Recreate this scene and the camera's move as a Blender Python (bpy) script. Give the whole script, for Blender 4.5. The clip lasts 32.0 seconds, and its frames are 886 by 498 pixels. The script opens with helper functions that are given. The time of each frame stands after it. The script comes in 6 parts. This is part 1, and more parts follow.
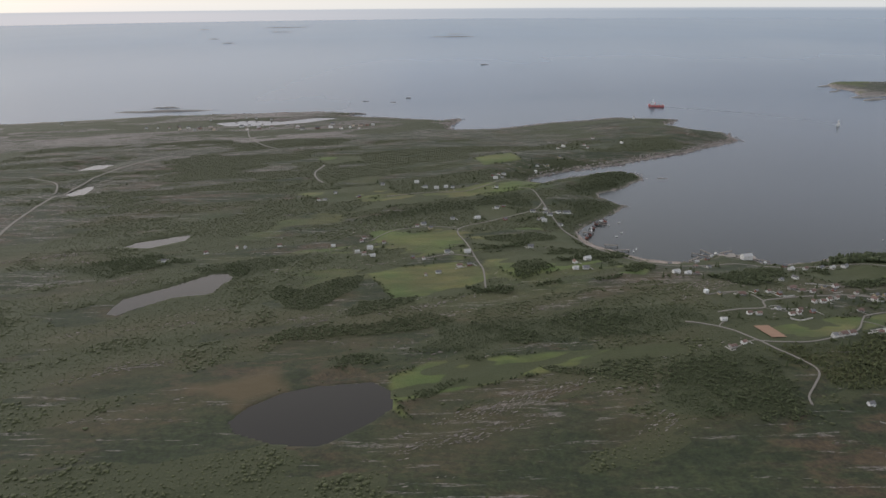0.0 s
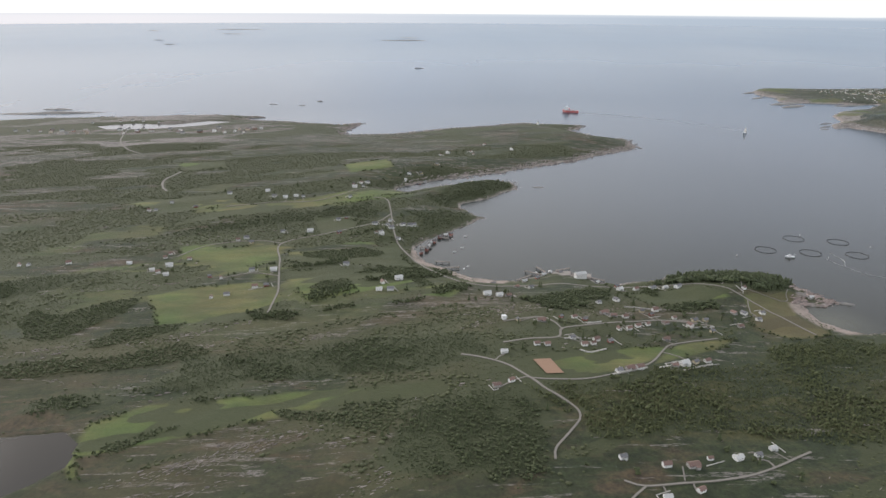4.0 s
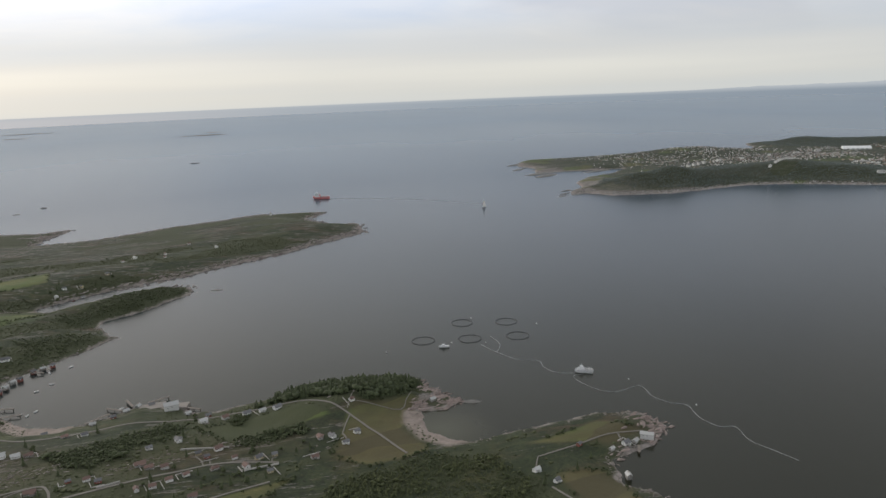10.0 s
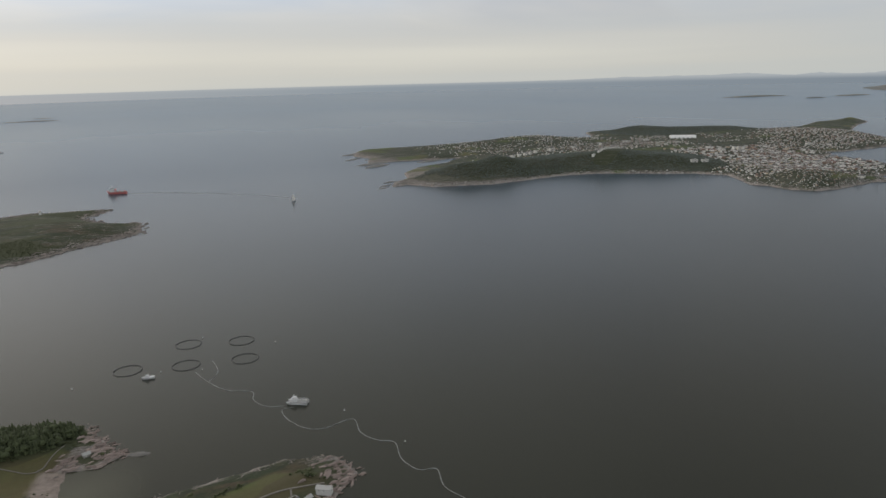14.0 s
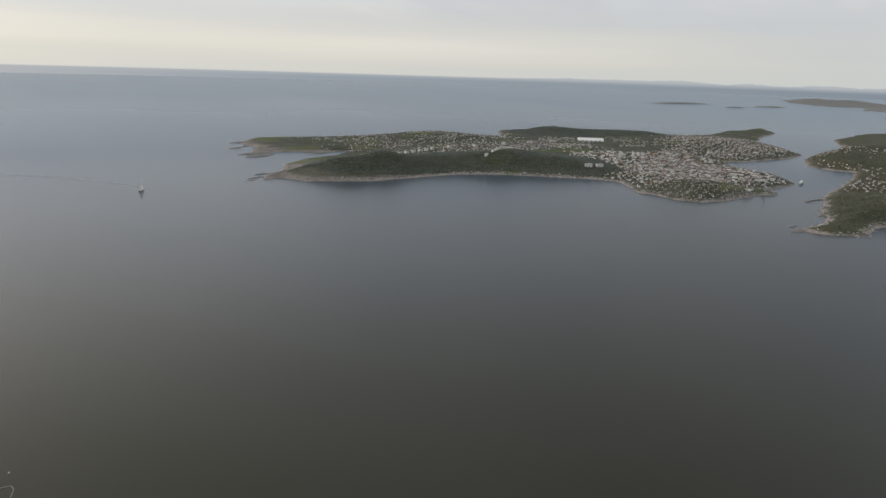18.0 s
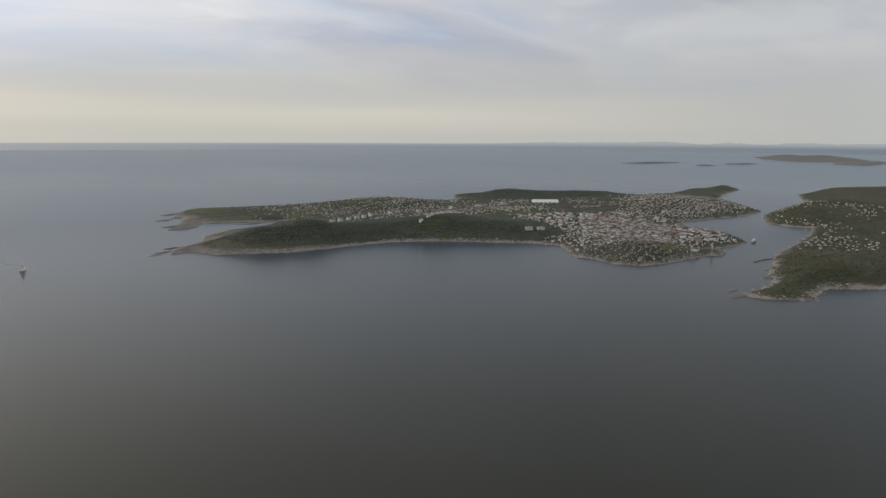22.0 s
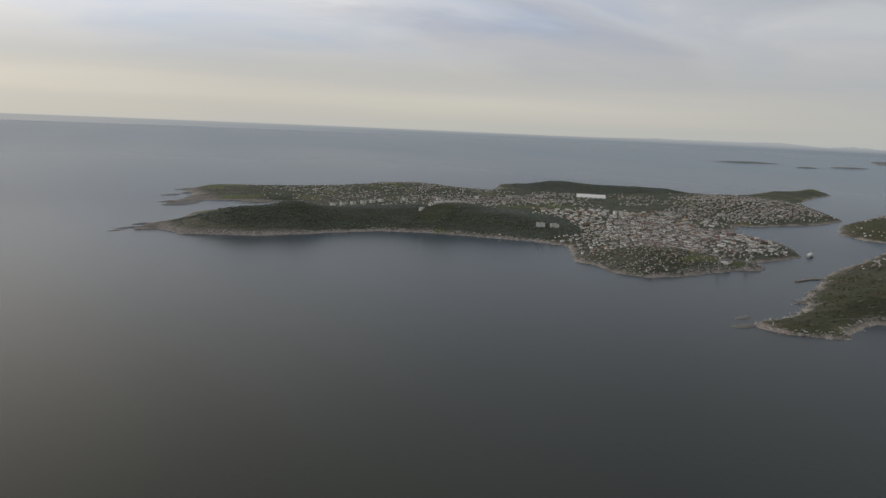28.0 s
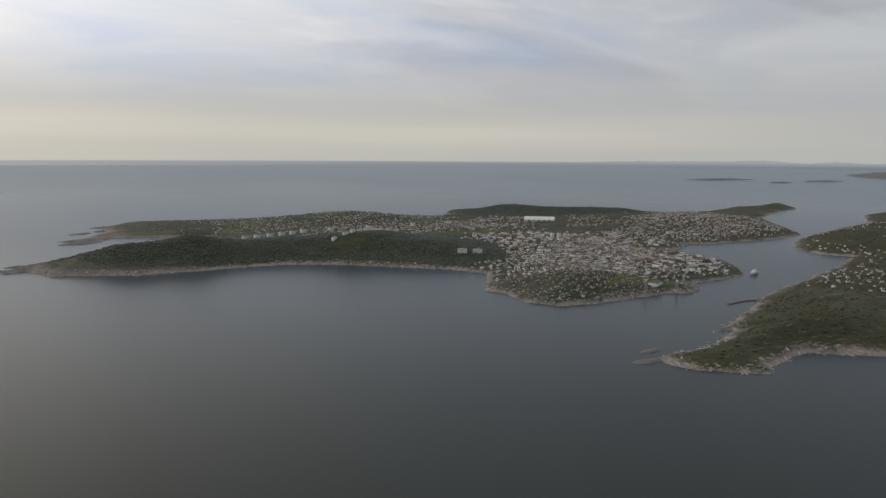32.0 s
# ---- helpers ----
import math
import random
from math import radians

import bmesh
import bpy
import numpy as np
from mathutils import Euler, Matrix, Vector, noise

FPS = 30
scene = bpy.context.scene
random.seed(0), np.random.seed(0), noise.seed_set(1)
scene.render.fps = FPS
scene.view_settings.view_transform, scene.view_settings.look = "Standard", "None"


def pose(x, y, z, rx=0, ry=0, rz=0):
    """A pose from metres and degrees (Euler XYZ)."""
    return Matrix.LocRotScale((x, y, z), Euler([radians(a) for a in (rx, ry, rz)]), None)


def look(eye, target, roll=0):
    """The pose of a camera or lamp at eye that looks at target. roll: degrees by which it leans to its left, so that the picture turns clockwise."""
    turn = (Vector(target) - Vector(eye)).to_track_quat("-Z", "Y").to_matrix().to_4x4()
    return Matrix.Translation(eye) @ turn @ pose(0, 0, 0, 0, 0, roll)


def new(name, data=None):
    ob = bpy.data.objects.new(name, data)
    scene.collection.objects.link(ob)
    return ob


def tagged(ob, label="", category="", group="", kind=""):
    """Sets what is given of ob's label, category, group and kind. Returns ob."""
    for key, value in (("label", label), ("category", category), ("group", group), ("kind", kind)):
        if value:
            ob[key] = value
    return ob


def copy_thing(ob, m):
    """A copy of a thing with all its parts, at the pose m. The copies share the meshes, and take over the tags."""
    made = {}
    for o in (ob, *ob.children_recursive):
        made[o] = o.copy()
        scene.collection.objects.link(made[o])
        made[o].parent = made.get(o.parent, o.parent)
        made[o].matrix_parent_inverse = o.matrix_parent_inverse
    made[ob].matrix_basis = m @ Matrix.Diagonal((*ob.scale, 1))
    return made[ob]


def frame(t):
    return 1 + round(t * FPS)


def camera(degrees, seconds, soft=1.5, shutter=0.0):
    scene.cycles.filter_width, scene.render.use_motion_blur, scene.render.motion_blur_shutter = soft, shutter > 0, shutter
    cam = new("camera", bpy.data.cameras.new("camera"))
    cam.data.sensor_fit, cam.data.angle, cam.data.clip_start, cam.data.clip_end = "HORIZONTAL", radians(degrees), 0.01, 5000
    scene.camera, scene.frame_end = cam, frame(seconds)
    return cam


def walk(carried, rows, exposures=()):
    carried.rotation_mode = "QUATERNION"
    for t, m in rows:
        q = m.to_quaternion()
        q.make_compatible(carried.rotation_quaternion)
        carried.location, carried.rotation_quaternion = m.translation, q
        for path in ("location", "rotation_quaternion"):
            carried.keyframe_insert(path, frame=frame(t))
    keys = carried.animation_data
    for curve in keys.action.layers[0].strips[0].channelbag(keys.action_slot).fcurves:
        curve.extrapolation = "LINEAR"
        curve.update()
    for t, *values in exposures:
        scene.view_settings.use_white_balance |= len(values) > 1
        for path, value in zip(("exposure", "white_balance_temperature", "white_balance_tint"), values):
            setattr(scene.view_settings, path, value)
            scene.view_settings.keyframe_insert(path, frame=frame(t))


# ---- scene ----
# Seen from an aircraft in level approach; the whole place is kept at about a quarter of its true scale,
# so that the flight and the sea's rim keep within the camera's limits.
cam = camera(64.76, 32.0)
ROWS = [
    (0.0, 0.00, 0.00, 118.97, -0.00, -19.67, 0.39),
    (0.5, 9.19, 4.19, 118.25, -2.26, -19.92, -0.09),
    (1.0, 18.37, 8.28, 117.54, -1.23, -19.98, 0.82),
    (1.5, 27.53, 12.25, 116.84, -2.07, -19.79, 0.83),
    (2.0, 36.67, 16.12, 116.16, -2.57, -19.23, 0.01),
    (2.5, 45.81, 19.88, 115.49, -2.06, -19.09, 0.11),
    (4.5, 82.20, 33.92, 112.95, -2.87, -19.31, -0.89),
    (5.0, 91.27, 37.18, 112.35, -4.00, -18.63, -0.88),
    (5.5, 100.32, 40.36, 111.76, -4.59, -17.85, -0.44),
    (6.0, 109.36, 43.44, 111.19, -5.15, -17.78, -0.21),
    (6.5, 118.38, 46.44, 110.62, -5.88, -17.81, -0.26),
    (7.0, 127.39, 49.35, 110.07, -6.76, -18.11, 0.09),
    (7.5, 136.39, 52.17, 109.54, -7.34, -18.29, 0.14),
    (8.0, 145.38, 54.92, 109.01, -8.43, -18.74, -0.16),
    (8.5, 154.36, 57.59, 108.49, -9.69, -19.24, -0.84),
    (9.0, 163.32, 60.18, 107.99, -11.41, -18.57, -1.77),
    (9.5, 172.28, 62.71, 107.49, -12.66, -16.12, -0.54),
    (10.0, 181.22, 65.16, 107.01, -14.84, -12.70, 2.33),
    (10.5, 190.16, 67.55, 106.53, -18.88, -9.97, 1.31),
    (11.0, 199.08, 69.87, 106.06, -23.15, -11.00, 0.51),
    (11.5, 208.00, 72.14, 105.60, -23.08, -11.84, 0.86),
    (12.0, 216.91, 74.35, 105.15, -23.23, -12.98, 0.61),
    (12.5, 225.81, 76.51, 104.70, -23.84, -13.08, 0.48),
    (13.0, 234.70, 78.61, 104.26, -23.82, -13.27, 0.79),
    (13.5, 243.59, 80.67, 103.83, -24.25, -13.95, 1.09),
    (15.5, 279.09, 88.53, 102.12, -25.57, -13.94, 1.87),
    (16.0, 287.96, 90.41, 101.70, -26.02, -13.88, 1.52),
    (16.5, 296.83, 92.27, 101.28, -28.12, -13.15, -1.00),
    (17.0, 305.70, 94.12, 100.86, -29.52, -13.65, -1.62),
    (17.5, 314.57, 95.94, 100.44, -29.87, -14.07, -1.77),
    (18.0, 323.44, 97.76, 100.02, -29.91, -14.55, -1.79),
    (18.5, 332.31, 99.56, 99.59, -29.52, -14.18, -1.30),
    (19.0, 341.18, 101.37, 99.16, -28.90, -13.61, -0.88),
    (19.5, 350.06, 103.17, 98.72, -28.20, -12.94, -0.40),
    (20.0, 358.95, 104.98, 98.28, -27.12, -12.51, 0.05),
    (20.5, 367.84, 106.80, 97.83, -26.40, -12.24, 0.18),
    (21.0, 376.75, 108.64, 97.37, -25.27, -12.10, 0.67),
    (21.5, 385.66, 110.50, 96.90, -24.71, -10.75, 0.29),
    (22.0, 394.58, 112.38, 96.42, -30.63, -9.27, -0.26),
    (22.5, 403.51, 114.29, 95.93, -29.26, -9.30, 0.41),
    (23.0, 412.46, 116.23, 95.42, -22.42, -10.63, -0.07),
    (23.5, 421.42, 118.21, 94.90, -19.34, -11.86, 0.02),
    (24.0, 430.40, 120.24, 94.37, -16.89, -10.31, 1.56),
    (24.5, 439.39, 122.31, 93.81, -15.42, -10.44, 1.77),
    (25.0, 448.40, 124.44, 93.24, -16.04, -10.64, 1.13),
    (25.5, 457.44, 126.63, 92.65, -15.91, -10.59, 1.21),
    (27.5, 493.80, 136.09, 90.06, -16.79, -10.46, -1.57),
    (28.0, 502.96, 138.66, 89.34, -22.87, -10.27, -2.50),
    (28.5, 512.14, 141.32, 88.60, -24.47, -9.49, -0.72),
    (29.0, 521.36, 144.08, 87.83, -25.08, -9.65, -0.12),
    (29.5, 530.61, 146.94, 87.02, -24.68, -9.36, 0.04),
    (30.0, 539.90, 149.92, 86.18, -24.63, -9.07, -0.04),
    (30.5, 549.22, 153.01, 85.31, -24.23, -8.55, 0.01),
    (31.0, 558.58, 156.22, 84.40, -24.21, -8.18, -0.01),
    (31.5, 567.98, 159.56, 83.45, -23.77, -8.04, 0.06),
    (32.0, 577.42, 163.04, 82.46, -23.56, -7.83, -0.33),
]
walk(cam, [(t, pose(x, y, z, 90 + pitch, 0, yaw) @ pose(0, 0, 0, 0, 0, -lean)) for t, x, y, z, yaw, pitch, lean in ROWS],
     exposures=[(0.0, 0.56, 6250, 14), (1.0, 1.03, 6300, 14), (2.0, 1.06, 6300, 14), (5.0, 1.0, 6250, 13), (7.0, 0.82, 6250, 13),
                (9.0, 0.88, 6250, 11), (10.0, 0.38, 6350, 11), (11.0, 0.12, 6450, 10), (13.0, 0.12, 6500, 10), (16.0, 0.36, 6500, 10),
                (18.5, 0.34, 6550, 11), (20.0, 0.27, 6600, 11), (21.0, 0.36, 6600, 11), (22.0, 0.05, 6600, 11), (25.0, -0.02, 6600, 11), (32.0, -0.05, 6600, 11)])

# ---- world, sun ----
SUN_AZIMUTH, SUN_HEIGHT = 47.0, 20.0   # degrees left of +y, degrees up
world = bpy.data.worlds.new("evening_overcast")
scene.world = world
world.use_nodes = True


class Tree:
    """Short way to lay out nodes."""

    def __init__(self, tree):
        self.t = tree

    def n(self, kind, **props):
        node = self.t.nodes.new(kind)
        for key, value in props.items():
            if key == "op":
                node.operation = value
            elif key == "blend":
                node.blend_type = value
            elif key == "dtype":
                node.data_type = value
        return node

    def put(self, sock, value):
        if isinstance(value, bpy.types.NodeSocket):
            self.t.links.new(value, sock)
        elif isinstance(value, (tuple, list)) and len(value) == 3 and sock.type == "RGBA":
            sock.default_value = (*value, 1)
        else:
            sock.default_value = value

    def math(self, op, a, b=0.0, c=0.0, clamp=False):
        node = self.n("ShaderNodeMath", op=op)
        node.use_clamp = clamp
        for sock, v in zip(node.inputs, (a, b, c)):
            self.put(sock, v)
        return node.outputs[0]

    def vec(self, op, a, b=(0, 0, 0), scale=None):
        node = self.n("ShaderNodeVectorMath", op=op)
        self.put(node.inputs[0], a)
        self.put(node.inputs[1], b)
        if scale is not None:
            self.put(node.inputs["Scale"], scale)
        return node.outputs["Value"] if op in ("DOT_PRODUCT", "LENGTH") else node.outputs[0]

    def mix(self, fac, a, b, blend="MIX"):
        node = self.n("ShaderNodeMix", dtype="RGBA", blend=blend)
        self.put(node.inputs[0], fac)
        self.put(node.inputs[6], a)
        self.put(node.inputs[7], b)
        return node.outputs[2]

    def ramp(self, fac, *stops):
        node = self.n("ShaderNodeValToRGB")
        self.put(node.inputs[0], fac)
        els = node.color_ramp.elements
        while len(els) < len(stops):
            els.new(0.5)
        for el, (at, col) in zip(els, stops):
            el.position = at
            el.color = (*col, 1) if isinstance(col, tuple) else (col, col, col, 1)
        return node.outputs[0]

    def noise(self, vector, scale, detail=4.0, rough=0.55, warp=0.0):
        node = self.n("ShaderNodeTexNoise")
        self.put(node.inputs["Vector"], vector)
        node.inputs["Scale"].default_value = scale
        node.inputs["Detail"].default_value = detail
        node.inputs["Roughness"].default_value = rough
        node.inputs["Distortion"].default_value = warp
        return node.outputs[0]

    def mapping(self, vector, turn=0.0, scale=(1, 1, 1)):
        node = self.n("ShaderNodeMapping")
        self.put(node.inputs["Vector"], vector)
        node.inputs["Rotation"].default_value = (0, 0, radians(turn))
        node.inputs["Scale"].default_value = scale
        return node.outputs[0]

    def attr(self, name):
        node = self.n("ShaderNodeAttribute")
        node.attribute_name = name
        return node.outputs["Fac"]


wt = world.node_tree
wt.nodes.clear()
w = Tree(wt)
way = w.vec("NORMALIZE", w.n("ShaderNodeTexCoord").outputs["Generated"])
sep = w.n("ShaderNodeSeparateXYZ")
w.put(sep.inputs[0], way)
up = sep.outputs[2]
sky = w.n("ShaderNodeTexSky")
sky.sky_type = "NISHITA"
sky.sun_disc = False
sky.sun_elevation = radians(SUN_HEIGHT)
sky.sun_rotation = radians(-SUN_AZIMUTH)
clear = w.vec("SCALE", sky.outputs[0], scale=0.09)
# a high broken cloud deck, seen flatter and flatter towards the horizon
lift = w.math("ADD", w.math("MAXIMUM", up, 0.0), 0.22)
comb = w.n("ShaderNodeCombineXYZ")
for i in range(3):
    w.put(comb.inputs[i], lift)
deck = w.vec("DIVIDE", way, comb.outputs[0])
puffs = w.noise(w.mapping(deck, 15, (0.6, 1.0, 1.0)), 1.5, 7, 0.56, 0.4)
streaks = w.noise(w.mapping(deck, -8, (0.12, 0.9, 1.0)), 0.8, 4, 0.5)
flat = w.noise(w.mapping(way, 0, (0.9, 0.9, 17.0)), 1.0, 3, 0.45, 0.2)
body = w.math("ADD", w.math("MULTIPLY", puffs, 0.75), w.math("MULTIPLY", streaks, 0.25))
high_up = w.ramp(up, (0.05, 0.0), (0.16, 1.0))
body = w.math("ADD", w.math("MULTIPLY", body, high_up), w.math("MULTIPLY", w.math("MULTIPLY_ADD", flat, 0.35, 0.325), w.math("SUBTRACT", 1.0, high_up)))
base = w.ramp(up, (0.0, (0.54, 0.54, 0.50)), (0.06, (0.53, 0.53, 0.515)), (0.13, (0.515, 0.535, 0.57)), (0.22, (0.485, 0.505, 0.53)), (0.36, (0.445, 0.448, 0.436)), (1.0, (0.45, 0.46, 0.46)))
cover = w.mix(1.0, base, w.ramp(body, (0.40, (0.82, 0.89, 1.00)), (0.475, (0.94, 0.965, 1.0)), (0.52, (1.0, 1.0, 1.0)), (0.60, (1.16, 1.14, 1.09))), "MULTIPLY")
bank = w.noise(w.mapping(deck, 40, (0.5, 0.9, 1.0)), 1.1, 5, 0.55, 0.3)
cover = w.mix(1.0, cover, w.mix(high_up, (1.0, 1.0, 1.0), w.ramp(bank, (0.52, (1.03, 1.03, 1.03)), (0.64, (0.84, 0.83, 0.85)))), "MULTIPLY")
sun_way = (-math.sin(radians(SUN_AZIMUTH)), math.cos(radians(SUN_AZIMUTH)), 0.0)
sunward = w.math("MULTIPLY_ADD", w.vec("DOT_PRODUCT", way, sun_way), 0.5, 0.5, clamp=True)
warm = w.ramp(sunward, (0.05, (1.32, 1.30, 1.27)), (0.2, (1.15, 1.14, 1.13)), (0.36, (0.85, 0.87, 0.90)), (0.62, (0.97, 0.97, 0.98)), (0.8, (1.12, 1.09, 1.06)), (0.95, (1.50, 1.40, 1.31)))
warm = w.mix(w.ramp(up, (0.0, 0.3), (0.2, 1.0)), (1.0, 1.0, 1.0), warm)
cover = w.mix(1.0, cover, warm, "MULTIPLY")
# extra brightness added to the sky sunward, above the horizon, for the sea's reflection
thin = w.ramp(sunward, (0.45, (1.0, 1.0, 1.0)), (0.66, (1.27, 1.28, 1.29)), (0.88, (1.58, 1.57, 1.56)))
thin = w.mix(w.ramp(up, (0.07, 0.0), (0.2, 1.0), (0.36, 0.6), (0.5, 0.0)), (1.0, 1.0, 1.0), thin)
cover = w.mix(1.0, cover, thin, "MULTIPLY")
heaven = w.mix(0.92, clear, cover)
# the open sea past the modelled water, its sunward shine painted into the backdrop
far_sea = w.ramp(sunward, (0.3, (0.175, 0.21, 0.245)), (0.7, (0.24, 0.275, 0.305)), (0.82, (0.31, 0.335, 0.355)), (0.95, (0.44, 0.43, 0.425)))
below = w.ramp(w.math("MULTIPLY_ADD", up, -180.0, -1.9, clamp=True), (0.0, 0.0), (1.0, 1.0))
# low hills past the horizon, haze in their colour, right of sun's side only
azim = w.math("ARCTAN2", sep.outputs[0], sep.outputs[1])
crest = w.noise(w.vec("SCALE", way, scale=9.0), 1.0, 4, 0.6)
crest = w.math("MULTIPLY", w.ramp(crest, (0.3, 0.0), (0.75, 1.0)), w.ramp(azim, (0.55, 0.0), (0.85, 1.0)))
hilly = w.math("LESS_THAN", up, w.math("MULTIPLY_ADD", crest, 0.009, -0.012))
heaven = w.mix(w.math("MULTIPLY", hilly, 0.75), heaven, (0.30, 0.33, 0.36))
bg = w.n("ShaderNodeBackground")
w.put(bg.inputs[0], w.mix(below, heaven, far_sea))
bg.inputs[1].default_value = 1.0
wt.links.new(bg.outputs[0], w.n("ShaderNodeOutputWorld").inputs[0])

sun = new("sun", bpy.data.lights.new("sun", "SUN"))
sun.data.energy, sun.data.angle, sun.data.color = 0.8, radians(25), (1.0, 0.93, 0.84)
a, e = radians(SUN_AZIMUTH), radians(SUN_HEIGHT)
sun.matrix_world = look((-math.sin(a) * math.cos(e) * 500, math.cos(a) * math.cos(e) * 500, math.sin(e) * 500), (0, 0, 0))


# ---- materials ----
def material(name, roughness=0.8, metal=0.0):
    mat = bpy.data.materials.new(name)
    mat.use_nodes = True
    mat.node_tree.nodes.clear()
    t = Tree(mat.node_tree)
    shader = t.n("ShaderNodeBsdfPrincipled")
    shader.inputs["Roughness"].default_value = roughness
    shader.inputs["Metallic"].default_value = metal
    mat.node_tree.links.new(shader.outputs[0], t.n("ShaderNodeOutputMaterial").inputs[0])
    return mat, t, shader


def place(t):
    return t.n("ShaderNodeNewGeometry").outputs["Position"]


def bump(t, shader, height, strength, distance):
    node = t.n("ShaderNodeBump")
    node.inputs["Strength"].default_value = strength
    node.inputs["Distance"].default_value = distance
    t.put(node.inputs["Height"], height)
    t.put(shader.inputs["Normal"], node.outputs[0])


def surface(name, one, two, scale=1.0, roughness=0.8, metal=0.0, random_part=0.0, relief=0.0, island=False):
    """Paint, wood, stone: two tones worked into each other at two scales, and a tone of its own for each piece."""
    mat, t, shader = material(name, roughness, metal)
    p = place(t)
    n1 = t.noise(p, scale, 5, 0.6)
    n2 = t.noise(p, scale * 7.3, 3, 0.6)
    col = t.mix(t.math("MULTIPLY_ADD", n2, 0.5, t.math("MULTIPLY", n1, 0.5)), one, two)
    if random_part:
        if island:
            r = t.n("ShaderNodeNewGeometry").outputs["Random Per Island"]
        else:
            r = t.n("ShaderNodeObjectInfo").outputs["Random"]
        col = t.mix(1.0, col, t.ramp(r, (0.0, 1 - random_part), (1.0, 1 + random_part)), "MULTIPLY")
    t.put(shader.inputs["Base Color"], col)
    if relief:
        bump(t, shader, n2, 0.6, relief)
    return mat


ROCK_LIE = 24.0     # the rock ribs run about 24 degrees off the x axis


def land_material(name, heath_a, heath_b):
    mat, t, shader = material(name, 0.92)
    p = place(t)
    grain = t.mapping(p, -ROCK_LIE, (0.35, 1.0, 1.0))
    big = t.noise(p, 0.022, 5, 0.6)
    mid = t.noise(grain, 0.13, 6, 0.68, 0.3)
    fine = t.noise(p, 0.9, 5, 0.75)
    tuft = t.noise(grain, 0.55, 5, 0.72)
    ground = t.mix(t.ramp(t.math("MULTIPLY_ADD", mid, 0.45, t.math("MULTIPLY", big, 0.55)), (0.40, 0.0), (0.54, 1.0)), heath_a, heath_b)
    ground = t.mix(t.attr("brush"), ground, t.mix(t.ramp(mid, (0.35, 0.0), (0.65, 1.0)), (0.052, 0.056, 0.018), (0.092, 0.076, 0.030)))
    ground = t.mix(t.ramp(mid, (0.44, 0.0), (0.56, 0.9)), ground, (0.028, 0.038, 0.014))
    patch = t.noise(t.mapping(p, -ROCK_LIE + 8, (0.45, 1.0, 1.0)), 0.05, 6, 0.62, 0.4)
    ground = t.mix(t.ramp(patch, (0.50, 0.0), (0.57, 0.75)), ground, (0.026, 0.037, 0.014))
    ground = t.mix(1.0, ground, t.ramp(t.noise(p, 0.33, 5, 0.7), (0.34, (0.62, 0.66, 0.66)), (0.62, (1.22, 1.18, 1.12))), "MULTIPLY")
    ground = t.mix(t.ramp(tuft, (0.58, 0.0), (0.70, 0.6)), ground, (0.080, 0.076, 0.032))
    ground = t.mix(1.0, ground, t.ramp(fine, (0.3, 0.66), (0.7, 1.34)), "MULTIPLY")
    # bare ribs of pale rock, broken up along their length
    ribs = t.noise(t.mapping(p, -ROCK_LIE, (0.07, 0.95, 1.0)), 1.0, 7, 0.72, 0.35)
    spots = t.noise(t.mapping(p, -ROCK_LIE, (0.45, 1.7, 1.0)), 1.0, 6, 0.78)
    bare = t.math("ADD", t.math("MULTIPLY", ribs, 0.5), t.math("MULTIPLY", spots, 0.5))
    bare = t.math("ADD", bare, t.math("MULTIPLY_ADD", t.attr("rock"), 0.26, -0.142))
    bare = t.ramp(bare, (0.555, 0.0), (0.580, 1.0))
    stone = t.mix(t.ramp(t.noise(p, 1.7, 5, 0.7), (0.35, 0.0), (0.65, 1.0)), (0.122, 0.106, 0.097), (0.350, 0.308, 0.282))
    ground = t.mix(t.math("MULTIPLY", bare, 0.85), ground, stone)
    # long bare backs of rock, seen as thin pale lines far off
    backs = t.noise(t.mapping(p, -ROCK_LIE + 6, (0.03, 0.42, 1.0)), 1.0, 6, 0.66, 0.25)
    backs = t.ramp(t.math("MULTIPLY_ADD", t.attr("rock"), 0.16, backs), (0.625, 0.0), (0.655, 0.75))
    backs = t.math("MULTIPLY", backs, t.ramp(spots, (0.46, 0.0), (0.54, 1.0)))
    ground = t.mix(backs, ground, stone)
    grass = t.mix(t.noise(t.mapping(p, 12, (0.05, 0.3, 1.0)), 1.0, 4, 0.6), (0.068, 0.106, 0.026), (0.116, 0.148, 0.043))
    grass = t.mix(t.ramp(big, (0.42, 0.0), (0.60, 0.75)), grass, (0.128, 0.112, 0.046))
    grass = t.mix(t.ramp(mid, (0.52, 0.0), (0.66, 0.35)), grass, (0.050, 0.062, 0.024))
    grass = t.mix(1.0, grass, t.ramp(t.noise(t.mapping(p, 70, (0.04, 0.16, 1.0)), 1.0, 3, 0.5), (0.36, (0.78, 0.82, 0.78)), (0.64, (1.20, 1.12, 1.05))), "MULTIPLY")
    grass = t.mix(1.0, grass, t.ramp(fine, (0.3, 0.86), (0.7, 1.14)), "MULTIPLY")
    ground = t.mix(t.attr("field"), ground, grass)
    thicket = t.ramp(t.math("MULTIPLY_ADD", mid, 0.5, t.math("SUBTRACT", t.attr("scrub"), 0.25)), (0.38, 0.0), (0.55, 0.9))
    ground = t.mix(thicket, ground, t.mix(fine, (0.036, 0.044, 0.018), (0.068, 0.074, 0.030)))
    ground = t.mix(t.attr("wood"), ground, t.mix(fine, (0.038, 0.046, 0.019), (0.066, 0.072, 0.031)))
